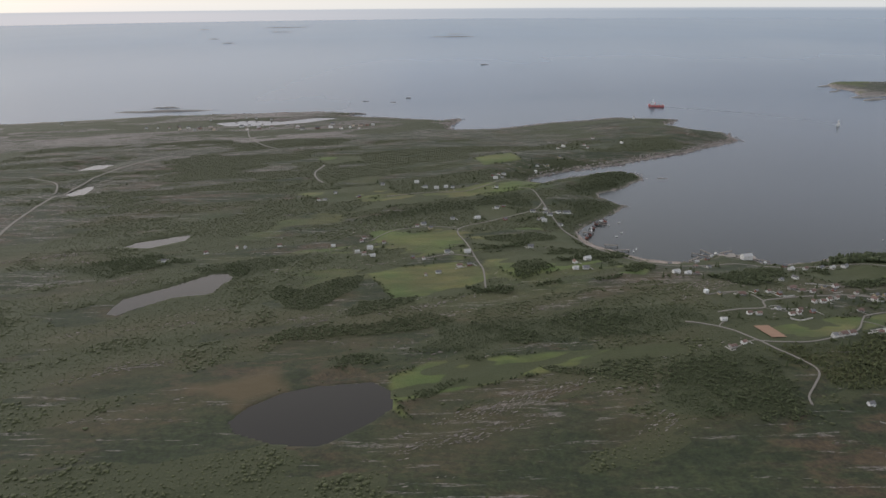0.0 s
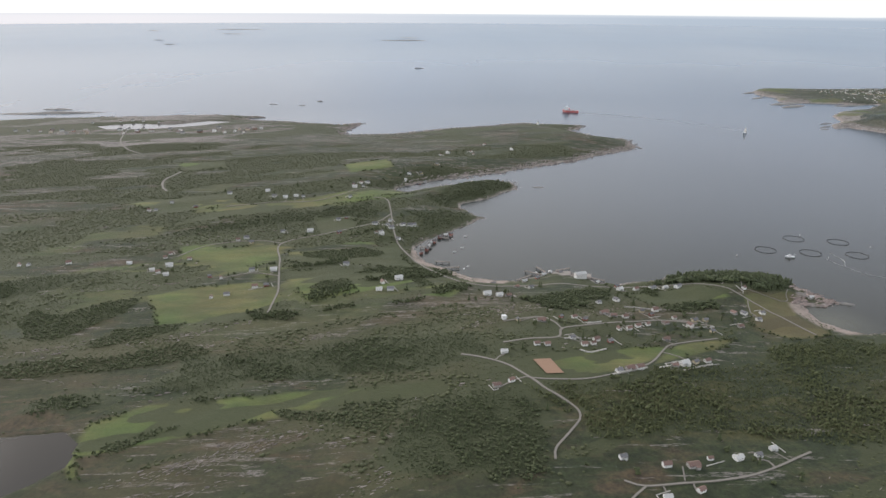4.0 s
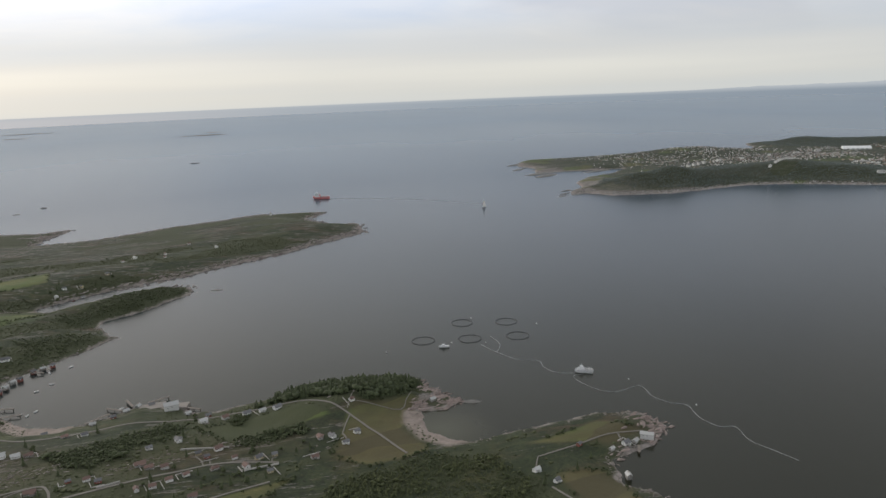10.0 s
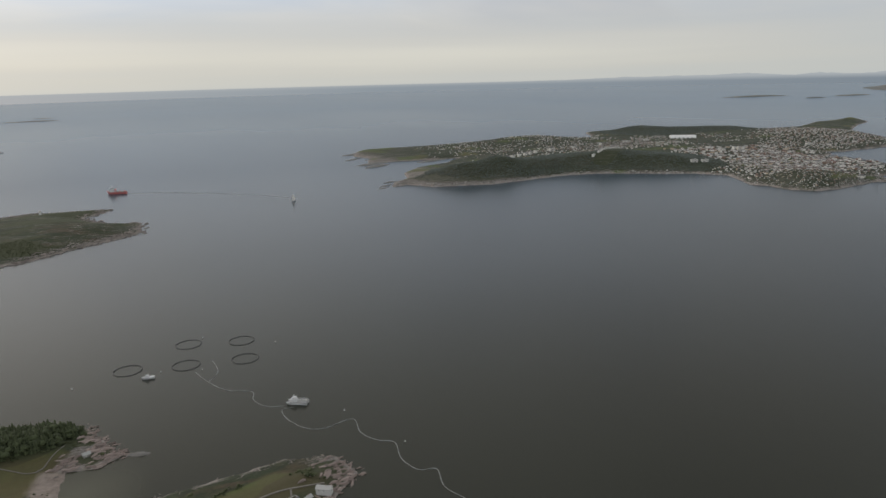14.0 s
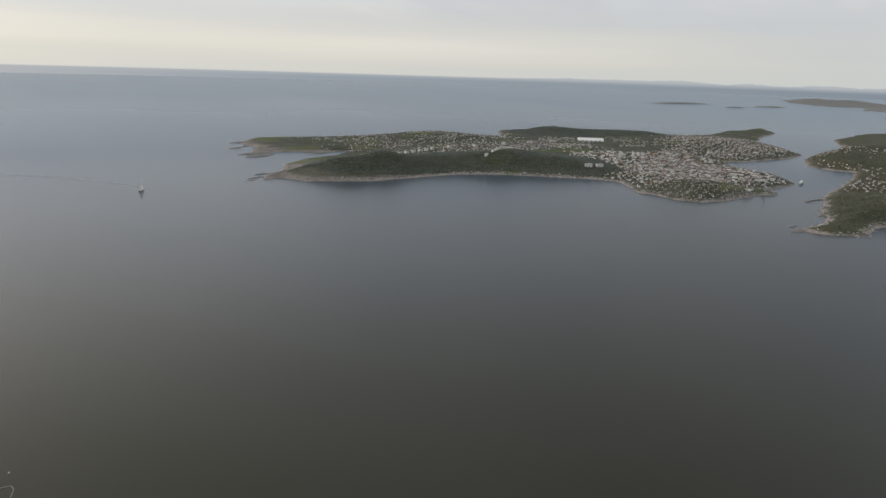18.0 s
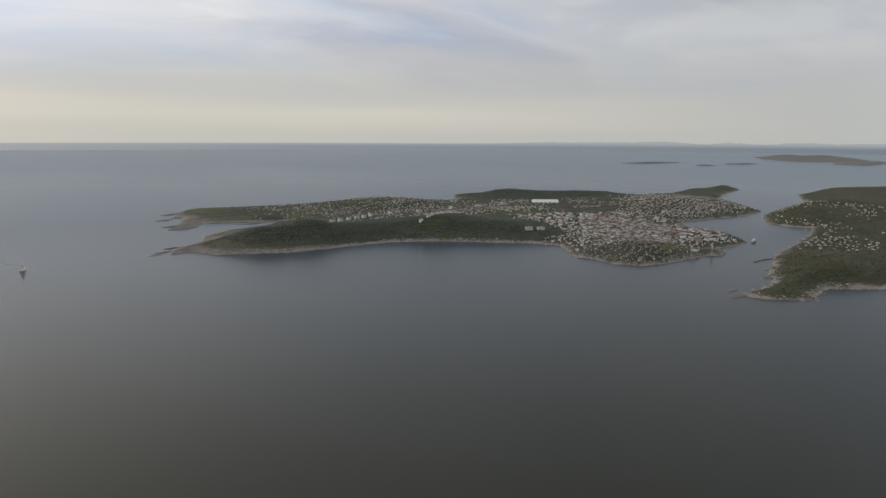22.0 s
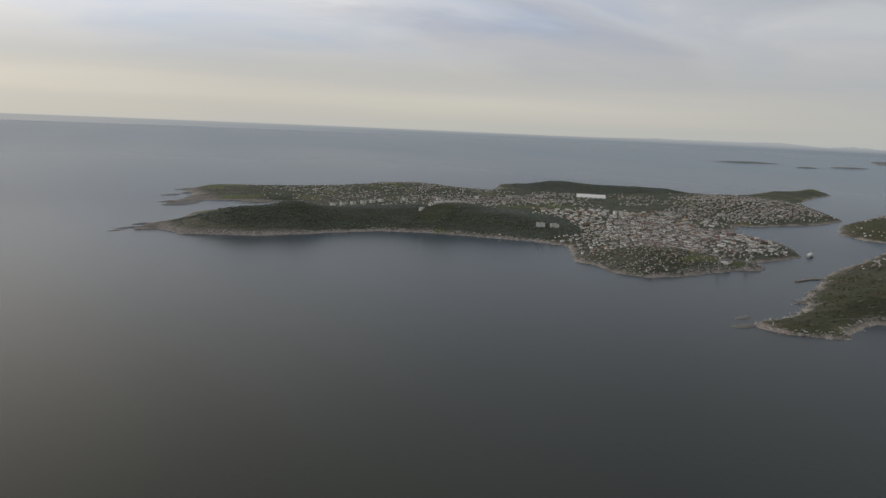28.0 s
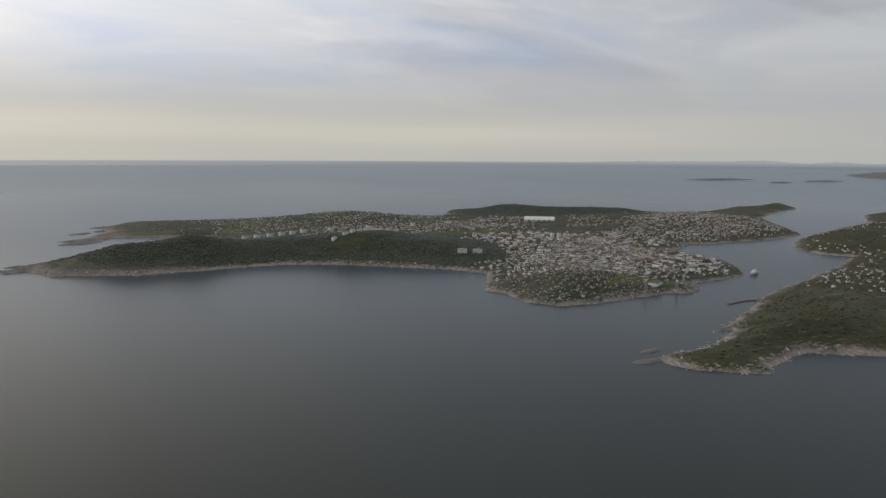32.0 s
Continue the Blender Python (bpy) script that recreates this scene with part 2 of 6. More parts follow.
    ground = t.mix(t.attr("bog"), ground, t.mix(mid, (0.085, 0.062, 0.030), (0.120, 0.092, 0.046)))
    shore = t.mix(t.ramp(t.noise(p, 0.6, 6, 0.75), (0.35, 0.0), (0.65, 1.0)), (0.17, 0.145, 0.13), (0.43, 0.375, 0.335))
    ground = t.mix(t.attr("shore"), ground, shore)
    ground = t.mix(t.attr("sand"), ground, t.mix(t.ramp(t.noise(p, 0.35, 5, 0.65), (0.35, 0.0), (0.65, 1.0)), (0.23, 0.185, 0.155), (0.37, 0.305, 0.26)))
    t.put(shader.inputs["Base Color"], ground)
    bump(t, shader, t.math("ADD", fine, t.math("MULTIPLY", bare, 0.7)), 0.55, 0.5)
    return mat


MOOR = land_material("coastal_heath", (0.068, 0.050, 0.028), (0.042, 0.053, 0.021))
TOWN_GROUND = land_material("town_ground", (0.048, 0.060, 0.036), (0.086, 0.084, 0.060))


def water_material(name, deep, far_shine, near_rough, far_rough, waves):
    """Open water: the waves that can no longer be told apart far out become roughness there."""
    mat, t, shader = material(name, near_rough)
    p = place(t)
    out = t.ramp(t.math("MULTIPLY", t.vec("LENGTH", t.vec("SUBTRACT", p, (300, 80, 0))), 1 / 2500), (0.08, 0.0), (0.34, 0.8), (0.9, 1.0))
    slick = t.noise(t.mapping(p, 25, (0.004, 0.0012, 1.0)), 1.0, 4, 0.5)
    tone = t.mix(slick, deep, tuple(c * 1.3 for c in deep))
    # sandy shallows in the small cove
    cove = t.math("MULTIPLY", t.vec("LENGTH", t.vec("SUBTRACT", p, (231, 267, 0))), 1 / 24)
    cove = t.ramp(t.math("MULTIPLY_ADD", slick, 0.3, cove), (0.25, 0.75), (1.25, 0.0))
    # base colour lifted and bluer far out, standing in for reflected sky
    t.put(shader.inputs["Base Color"], t.mix(cove, t.mix(out, tone, far_shine), (0.085, 0.085, 0.055)))
    t.put(shader.inputs["IOR"], t.math("MULTIPLY_ADD", out, -0.31, 1.37))
    gloss = t.math("MULTIPLY_ADD", out, far_rough - near_rough, near_rough - 0.03)
    choppy = t.ramp(t.math("MULTIPLY", t.vec("LENGTH", t.vec("SUBTRACT", p, (300, 80, 0))), 1 / 2500), (0.08, 0.0), (0.17, 0.05), (0.34, 0.05), (0.6, 0.0))
    t.put(shader.inputs["Roughness"], t.math("ADD", t.math("MULTIPLY_ADD", slick, 0.06, gloss), choppy))
    swell = t.noise(t.mapping(p, 40, (0.16, 0.05, 1.0)), 1.0, 5, 0.65)
    chop = t.noise(t.mapping(p, 35, (1.3, 0.6, 1.0)), 1.0, 4, 0.65)
    node = t.n("ShaderNodeBump")
    near = t.ramp(t.math("MULTIPLY", t.vec("LENGTH", t.vec("SUBTRACT", p, (300, 80, 0))), 1 / 1000), (0.12, 1.0), (0.45, 0.35), (0.8, 0.0))
    t.put(node.inputs["Strength"], t.math("MULTIPLY", near, waves))
    node.inputs["Distance"].default_value = 0.5
    t.put(node.inputs["Height"], t.math("MULTIPLY_ADD", chop, 0.35, swell))
    t.put(shader.inputs["Normal"], node.outputs[0])
    # far out the unseen waves face the eye: less mirror, their sheen painted pale blue
    shine_coat = t.n("ShaderNodeBsdfDiffuse")
    t.put(shine_coat.inputs[0], t.mix(slick, (0.23, 0.35, 0.49), (0.27, 0.39, 0.52)))
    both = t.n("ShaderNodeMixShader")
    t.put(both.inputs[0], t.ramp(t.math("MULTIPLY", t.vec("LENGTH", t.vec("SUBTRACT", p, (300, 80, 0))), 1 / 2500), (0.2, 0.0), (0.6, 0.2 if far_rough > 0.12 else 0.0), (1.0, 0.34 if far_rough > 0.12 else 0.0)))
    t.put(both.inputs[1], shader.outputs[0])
    t.put(both.inputs[2], shine_coat.outputs[0])
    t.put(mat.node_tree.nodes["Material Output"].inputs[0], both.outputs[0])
    return mat


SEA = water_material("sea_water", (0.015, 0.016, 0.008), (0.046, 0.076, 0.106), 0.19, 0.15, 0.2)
LAKE = water_material("lake_water", (0.020, 0.019, 0.017), (0.020, 0.019, 0.017), 0.10, 0.10, 0.02)
ASPHALT = surface("road_surface", (0.15, 0.135, 0.115), (0.27, 0.245, 0.21), 0.4, 0.9)
GRAVEL = surface("red_gravel", (0.24, 0.145, 0.092), (0.35, 0.225, 0.15), 0.5, 0.95)
NEEDLES = surface("spruce_needles", (0.040, 0.052, 0.022), (0.070, 0.084, 0.034), 0.12, 0.9, 0, 0.22, 0, True)
SCRUB = surface("scrub_leaves", (0.050, 0.064, 0.023), (0.092, 0.098, 0.037), 0.09, 0.9, 0, 0.2, 0, True)
DRY_SCRUB = surface("dry_scrub_leaves", (0.048, 0.050, 0.025), (0.084, 0.078, 0.040), 0.06, 0.9, 0, 0.2, 0, True)
MAT_LEAVES = surface("heath_scrub_leaves", (0.046, 0.056, 0.022), (0.084, 0.090, 0.036), 0.05, 0.9, 0, 0.15, 0, True)
LEAVES = surface("birch_leaves", (0.042, 0.054, 0.021), (0.072, 0.084, 0.033), 0.07, 0.9, 0, 0.13, 0, True)
# far island's pines: pale bluish haze mixed into the needle colour
HAZED_PINES = surface("hazed_pine_needles", (0.092, 0.112, 0.100), (0.142, 0.160, 0.142), 0.06, 0.9, 0, 0.25, 0, True)
BARK = surface("bark", (0.07, 0.055, 0.04), (0.14, 0.12, 0.10), 3.0, 0.95)


# ---- shapes of the land ----
def lattice(x, y, seed):
    """A fixed random number for each whole x, y."""
    h = (x.astype(np.int64) * 374761393 + y.astype(np.int64) * 668265263 + seed * 974634777) & 0x7FFFFFFF
    h = ((h ^ (h >> 13)) * 1274126177) & 0x7FFFFFFF
    return ((h ^ (h >> 16)) & 0xFFFF) / 65535.0


def rough(x, y, size, seed, octaves=4, turn=0.0, stretch=1.0):
    """Fractal noise, -1 to 1, whose largest lumps are about size across."""
    c, s = math.cos(radians(turn)), math.sin(radians(turn))
    u, v = (x * c + y * s) / (size * stretch), (-x * s + y * c) / size
    total, amp, norm = 0.0, 1.0, 0.0
    for o in range(octaves):
        iu, iv = np.floor(u), np.floor(v)
        fu, fv = u - iu, v - iv
        fu, fv = fu * fu * (3 - 2 * fu), fv * fv * (3 - 2 * fv)
        q = [lattice(iu + i, iv + j, seed + o * 17) for j in (0, 1) for i in (0, 1)]
        total = total + amp * ((q[0] * (1 - fu) + q[1] * fu) * (1 - fv) + (q[2] * (1 - fu) + q[3] * fu) * fv)
        norm += amp
        amp *= 0.5
        u, v = u * 2.03, v * 2.03
    return 2 * total / norm - 1


def step(x, a, b):
    q = np.clip((x - a) / (b - a), 0, 1)
    return q * q * (3 - 2 * q)


def inside(x, y, outline):
    """Signed distance to a closed outline, positive inside."""
    p = np.array(outline, float)
    best = np.full(np.shape(x), 1e9)
    sign = np.zeros(np.shape(x), bool)
    for (ax, ay), (bx, by) in zip(p, np.roll(p, -1, axis=0)):
        dx, dy = bx - ax, by - ay
        k = np.clip(((x - ax) * dx + (y - ay) * dy) / (dx * dx + dy * dy + 1e-9), 0, 1)
        best = np.minimum(best, (x - ax - k * dx) ** 2 + (y - ay - k * dy) ** 2)
        if ay != by:
            sign ^= ((ay > y) != (by > y)) & (x < (bx - ax) * (y - ay) / (by - ay) + ax)
    d = np.sqrt(best)
    return np.where(sign, d, -d)


def near_line(x, y, line):
    best = np.full(np.shape(x), 1e9)
    for (ax, ay), (bx, by) in zip(line, line[1:]):
        dx, dy = bx - ax, by - ay
        k = np.clip(((x - ax) * dx + (y - ay) * dy) / (dx * dx + dy * dy + 1e-9), 0, 1)
        best = np.minimum(best, (x - ax - k * dx) ** 2 + (y - ay - k * dy) ** 2)
    return np.sqrt(best)


def hill(x, y, cx, cy, height, size):
    return height * np.exp(-((x - cx) ** 2 + (y - cy) ** 2) / (2 * size * size))


def ridge(x, y, line, height, size):
    return height * np.exp(-near_line(x, y, line) ** 2 / (2 * size * size))


# the western land: open coast, the bay, the near headlands
OUTER_COAST = [(-900, 640), (-640, 690), (-454, 720), (-404, 735), (-352, 751), (-298, 768), (-215, 780), (-142, 793), (-89, 779), (-112, 764),
               (-87, 755), (-1, 726), (19, 739), (7, 701), (7, 672), (53, 674), (100, 701), (150, 723), (182, 736), (243, 723), (220, 693),
               (239, 657), (262, 648), (258, 609)]
BAY_COAST = [(224, 585), (189, 556), (160, 540), (132, 520), (106, 507), (86, 496), (62, 476), (60, 470), (68, 465), (90, 481), (121, 494), (139, 490), (140, 474), (114, 444),
             (101, 437), (100, 428), (108, 411), (112, 407), (89, 380), (77, 367), (72, 355), (78, 335), (90, 325), (99, 316), (108, 312), (117, 311),
             (131, 321), (136, 323), (142, 318), (149, 315), (153, 309), (160, 306), (174, 310), (187, 315), (201, 316), (219, 315), (232, 311)]
SOUTH_COAST = [(236, 302), (243, 285), (237, 281), (229, 282), (228, 276), (228.5, 268), (231, 262), (238, 256.5), (252, 258), (267, 259), (284, 260),
               (297, 257), (301, 245), (290, 237), (282, 235), (274, 232), (271, 219), (276, 214), (279, 205), (274, 193), (274, 182),
               (285, 140), (300, 60), (330, -60), (360, -400), (-900, -400)]
WEST = OUTER_COAST + BAY_COAST + SOUTH_COAST
LAKES = [
    (2.9, [(-63, 175.7), (-59.2, 183.2), (-50.6, 191.2), (-40.6, 195.1), (-22.9, 197.6), (-17, 192.3), (-15.5, 182.6), (-20.8, 175.2),
           (-28.1, 168.3), (-35.2, 163.1), (-48, 164.5), (-59.8, 170)]),
    (2.9, [(-131.4, 251), (-132.9, 264.8), (-117.8, 277.8), (-104.1, 292.7), (-96.9, 293.9), (-93.8, 287.7), (-98.4, 270.1),
           (-111.6, 267.4), (-123.5, 256.3), (-129.1, 248.4)]),
    (3.0, [(-159.1, 330.4), (-156.5, 336.4), (-132.1, 349.5), (-132, 340.3), (-147.3, 327.6)]),
    (3.2, [(-266, 497.4), (-260.1, 515.6), (-247.1, 517.1), (-249.7, 502.3)]),
    (3.2, [(-242.5, 431.4), (-234.5, 452.6), (-230.7, 452.5), (-227.9, 431), (-233.2, 427.1)]),
    (2.2, [(-229.9, 708.6), (-199.9, 724.9), (-163, 716.3), (-132.5, 740.5), (-108, 735.7), (-138.5, 708.3), (-174.8, 692.9), (-213.4, 691.1)]),
]
FIELDS = [
    [(-35.9, 295.3), (7, 303.2), (15.4, 296.2), (19.8, 287.3), (17.3, 265.7), (-20.9, 264.8)],
    [(-27.6, 345.9), (8.6, 353.3), (11.5, 325.7), (-11, 317.7)],
    [(15.2, 325.3), (14.1, 340.6), (54.2, 345.6), (63.6, 358.7), (68.1, 332.3), (76.1, 320.2), (57.2, 316.9)],
    [(16.5, 314.7), (43.6, 313.1), (76.6, 311.1), (90.7, 305.6), (60.1, 290.2), (32.5, 277.7), (25.8, 289.1)],
    [(-52.9, 387.1), (-33.8, 417.2), (43.6, 446.5), (55.1, 472.5), (70.2, 452.6), (58.2, 431.1), (4.1, 412.5), (-28.4, 399)],
    [(77.5, 290.2), (95.2, 295.3), (86.5, 277.8), (75.9, 280.2)],
    [(101.9, 220.4), (108.2, 225.5), (119.6, 227.9), (133.2, 229.7), (153.1, 235.7), (156.2, 233.5), (145.2, 221.9), (132.4, 215.9),
     (121.6, 211.8), (106.9, 211.7)],
]
FIELDS += [
    [(154.8, 231.9), (160.8, 236.7), (184.1, 246.2), (176.6, 237.6), (163.8, 230.5), (146.6, 221.1)],
    [(155.2, 288.5), (189.1, 291.7), (197.9, 281.1), (179.7, 276.5), (164.6, 273.2)],
    [(204.6, 285.4), (227.6, 293.4), (230.5, 288), (219.7, 270.3), (225, 253.5), (205.1, 247.4), (195.8, 255.3)],
    [(253.9, 227.4), (269.8, 226.7), (269.9, 211.2), (274.3, 199.5), (259.6, 199.3), (254.1, 213.6)],
    [(253.1, 246.7), (279.7, 252.6), (291.7, 244.7), (276.7, 239.5)],
    [(-17.6, 201.1), (-4.9, 210.1), (22.2, 212.5), (80.2, 214.2), (82.1, 208.1), (39.9, 203.2), (13.4, 194.7), (-14.8, 185.7),
     (-11, 176.5), (-16.4, 182.6)],
]
FIELDS += [
    [(-39.7, 352), (-17, 357.2), (4.9, 353.4), (5.8, 339.4), (-14.4, 332.6), (-32.7, 333.1)],
    [(18, 395.9), (38.1, 400.7), (44.1, 375.9), (25.5, 369.9)],
    [(-95.1, 430.6), (-37.9, 448.5), (-27.7, 423.8), (-67.7, 407.7)],
    [(14.1, 435.3), (37.8, 454.5), (68, 468.2), (72.5, 444.8), (40.8, 428.8)],
    [(-95.5, 528.6), (-66.3, 534.1), (-57.3, 516.2), (-84.5, 507.8)],
    [(23, 516.1), (52.7, 534.3), (58.4, 507.5), (29.9, 491.2)],
]
BOG = [(-79.6, 193.2), (-57.4, 205.5), (-51, 192.9), (-62.2, 181.7)]
WOODS = [
    [(169.1, 297.4), (182.1, 305.9), (195.9, 313.3), (218.8, 314), (232.4, 303.8), (227.3, 292.4), (213, 288.7), (193.3, 296.4), (181.5, 299.7)],
    [(106, 207), (122, 209), (134, 211.5), (147, 217), (158, 219.5), (172, 224), (186, 230), (190.2, 240.9), (205.5, 247.2), (224.4, 251.6), (241.5, 246.2),
     (246.1, 230.1), (245.1, 212), (240, 201), (229.2, 183.8), (150, 186), (122, 185)],
    [(71.5, 438.2), (89.8, 447), (100, 470), (125, 486), (137, 482), (136, 470), (120.4, 448.7), (98, 438), (93.9, 421.6)],
    [(71.2, 403.5), (98.4, 412), (104, 405), (86, 384), (78, 380)],
    [(-63.1, 364.8), (9.3, 387.3), (48.6, 398.5), (49.1, 424.4), (10.5, 409), (-37.2, 381.9)],
    [(-7, 239.9), (37.1, 238.9), (64.8, 245.7), (90.7, 241.3), (101.2, 231.9), (90.7, 222.6), (74.2, 218.9), (32.5, 222.6), (5, 214)],
]
WOODS += [
    [(64.8, 191.3), (90.6, 207.5), (104, 204), (109, 190), (103.8, 173.1), (66.7, 170.4)],
    [(70.6, 312), (80, 319), (86, 314), (82, 300), (77.7, 296)],
    [(-40, 206), (-12, 214), (20, 222), (0, 226), (-40, 214)],
    [(-115, 296), (-85, 312), (-60, 318), (-70, 300), (-95, 282)],
    [(-180, 300), (-140, 318), (-120, 308), (-150, 285)],
    [(130, 286), (150, 290), (148, 276), (120, 270), (112, 276)],
]
BRUSHWOOD = WOODS[1]
WOODS += [
    [(188.1, 230.5), (194.4, 241), (208.2, 246.5), (226.3, 251), (240.1, 248.8), (228, 232.7), (214.5, 230.4), (201.5, 227.1)],
    [(120.5, 267.6), (122.5, 282.1), (133.9, 290), (147, 297), (152, 292), (151.5, 283.4), (142.6, 277.6), (136.4, 268.1), (126.9, 265.5)],
    [(170.4, 270.7), (172.4, 279.6), (180.3, 281.5), (189.1, 280.7), (188.9, 272.4), (179.1, 269.2)],
    [(237.1, 234.4), (247.4, 231.5), (253, 226), (245.1, 212), (233.4, 200), (224.7, 201)],
]
# groves and tree rows that stand in the fields
GROVES = [[(30.5, 279), (31.8, 289), (46.1, 294.6), (50.6, 289.4), (36.3, 280.2)], [(47.1, 297.7), (67.3, 307.1), (88.3, 317.7), (89.5, 310.2), (72.7, 300.1)],
          [(39.2, 269.5), (49.9, 271.2), (49.3, 274.3), (39.3, 273.2)], [(64.2, 270.7), (76.2, 274.6), (76.4, 277.5), (64.8, 274.3)],
          [(78.6, 283.2), (80.7, 290), (88.7, 291.2), (89.8, 285.5), (82.3, 280)], [(9.1, 272.6), (18.1, 273.9), (29.4, 268.6), (27.7, 263.4), (13.6, 265.2)],
          [(14, 318), (24, 322), (36, 326), (44, 328), (42, 323), (26, 318)], [(164.8, 288), (169.2, 299), (173.2, 298.2), (170.6, 285.1), (166.7, 283.8)]]
SANDS = [[(89, 326), (100, 314), (110, 312), (114, 312), (110, 305), (98, 306), (86, 318)], [(74, 340), (80, 336), (89, 325), (82, 323), (72, 334), (70, 350), (74, 354)],
         [(230.5, 281.5), (223, 283), (220.5, 274), (223, 261), (230.5, 253.8), (239, 256), (232, 264), (230, 276)], [(58, 466), (92, 486), (94, 500), (62, 476)]]

# stretches where the rock ribs break through
RIB_LINES = [[(-140, 229), (-122, 234), (-99, 245), (-87, 248)], [(-123, 197), (-110, 206), (-88, 212)],
             [(-110, 176), (-93, 179), (-82, 185)], [(-47, 235), (-18, 246), (16, 244), (48, 255)], [(-196, 366), (-160, 392), (-121, 397)],
             [(-8, 189), (12, 195), (32, 199)], [(85, 270), (102, 272), (119, 272), (136, 274)], [(60, 221), (74, 222), (84, 224)],
             [(-230, 300), (-180, 315), (-150, 300)], [(92, 246), (104, 262), (112, 268)], [(138, 263), (156, 270), (178, 271)], [(-160, 270), (-140, 285)], [(150, 268), (172, 275)]]


RIB_LINES += [[(-11.5, 162.9), (1.1, 172), (14.6, 179), (29, 188.3), (41.9, 195)], [(-6.6, 189.8), (4.1, 195.6), (29.3, 200.2)], [(-11.2, 164.8), (7.4, 167.5), (22.4, 175.6)],
              [(52.7, 185.7), (66.1, 190.3)], [(-36.2, 242.9), (-6, 253), (21.6, 262.5)], [(-66.3, 223), (-49.8, 227), (-32, 228.7)], [(-80.8, 239.5), (-65.3, 245.5), (-47.6, 247.5)],
              [(52.2, 168.5), (70.4, 175.2), (89.6, 180.8)], [(74.9, 275.4), (94.8, 267.7), (110.6, 263.7)], [(64.3, 260.6), (80.5, 262.1), (97.3, 263.5)],
              [(75.9, 276.1), (93.5, 277.9), (111.8, 277)], [(56.7, 229.3), (68.8, 230.4)]]
# belts of low birch scrub between the ribs and the fields
BELTS = [[(-66.8, 225.3), (-56, 237.1), (-30.2, 238.7), (-5.5, 250), (5.9, 241.2), (-12, 232.8), (-32.4, 229.9), (-51.7, 225.9)],
         [(-40.5, 248.6), (-33.6, 260.1), (-10.9, 265.5), (-11.1, 259.2), (-23.8, 252.2), (-34.6, 245.6)],
         [(-9.6, 189.9), (1.6, 198.5), (12.6, 200.9), (4.1, 195.6), (-5.8, 186.3)], [(-4.5, 176.7), (6.5, 182.5), (11.7, 185.6), (-0.2, 178.1)],
         [(30.1, 205.1), (51.4, 202.2), (68, 207.7), (65.7, 186.8), (56.2, 194.4), (40.8, 198.8)],
         [(-72.5, 269.7), (-70.3, 277.9), (-59.2, 274.1), (-43.9, 287.6), (-35.6, 289.1), (-35.2, 276.5), (-47.1, 257.6), (-54.2, 252), (-63, 255.3)]]
# tree belts round the inner bay
BELTS += [[(44.2, 308.7), (65.5, 319.5), (82.7, 326.4), (89.7, 323.7), (89.4, 314.8), (72.5, 308.5), (53, 307.6)],
          [(18.5, 340), (37.6, 343.5), (47.4, 348.4), (58.7, 340.9), (56.2, 333.4), (40.4, 327.9), (25.6, 329.7)],
          [(29.2, 292.6), (34.7, 300.6), (44.7, 302.4), (49.6, 292.9), (37.6, 287.4)], [(71.8, 299.1), (76.4, 300), (80.3, 290.6), (74.6, 289.8)],
          [(86.5, 297.3), (91.9, 302.8), (96.3, 296.1), (92.4, 287.7), (86.5, 288.4)]]


def west_height(x, y):
    d = inside(x, y, WEST) + 2.2 * rough(x, y, 16, 5, 4) + step(y, 480, 560) * (1.4 + 2.6 * rough(x, y, 13, 6, 3)) + 0.8 * rough(x, y, 4, 8, 2)
    calm = step(d, 0, 35)
    z = np.where(d > 0, 0.25 + 2.9 * (1 - np.exp(-np.maximum(d, 0) / 14)), np.maximum(d * 0.3, -3))
    z = z + calm * (hill(x, y, 205, 304, 5.6, 18) + hill(x, y, 115, 222, 6.5, 45) + hill(x, y, 75, 490, 5, 55) + hill(x, y, 60, 300, 2.5, 40) + hill(x, y, 200, 650, 4, 45)
                    + hill(x, y, -60, 620, 2.5, 90) + hill(x, y, -300, 520, 3, 120) - hill(x, y, 250, 230, 1.0, 40))
    z = z + step(d, 1, 12) * (0.55 * rough(x, y, 40, 21, 4, 21, 2.5) + 0.45 * rough(x, y, 9, 33, 3, 21, 3.0))
    z = z + step(inside(x, y, WOODS[2]), 0, 14) * 2.0
    z = np.where(most(x, y, SANDS[:2], 1.0) > 0.5, np.minimum(z, 0.35 + 0.10 * np.maximum(d, 0)), z)
    for level, outline in LAKES:
        s = inside(x, y, outline)
        z = np.where(s > -14, np.where(s > 0, level - 0.2 - 0.1 * np.minimum(s, 6), np.minimum(np.maximum(z, level + 0.12), level + 0.12 - 0.16 * np.minimum(s, 0))), z)
    return z, d


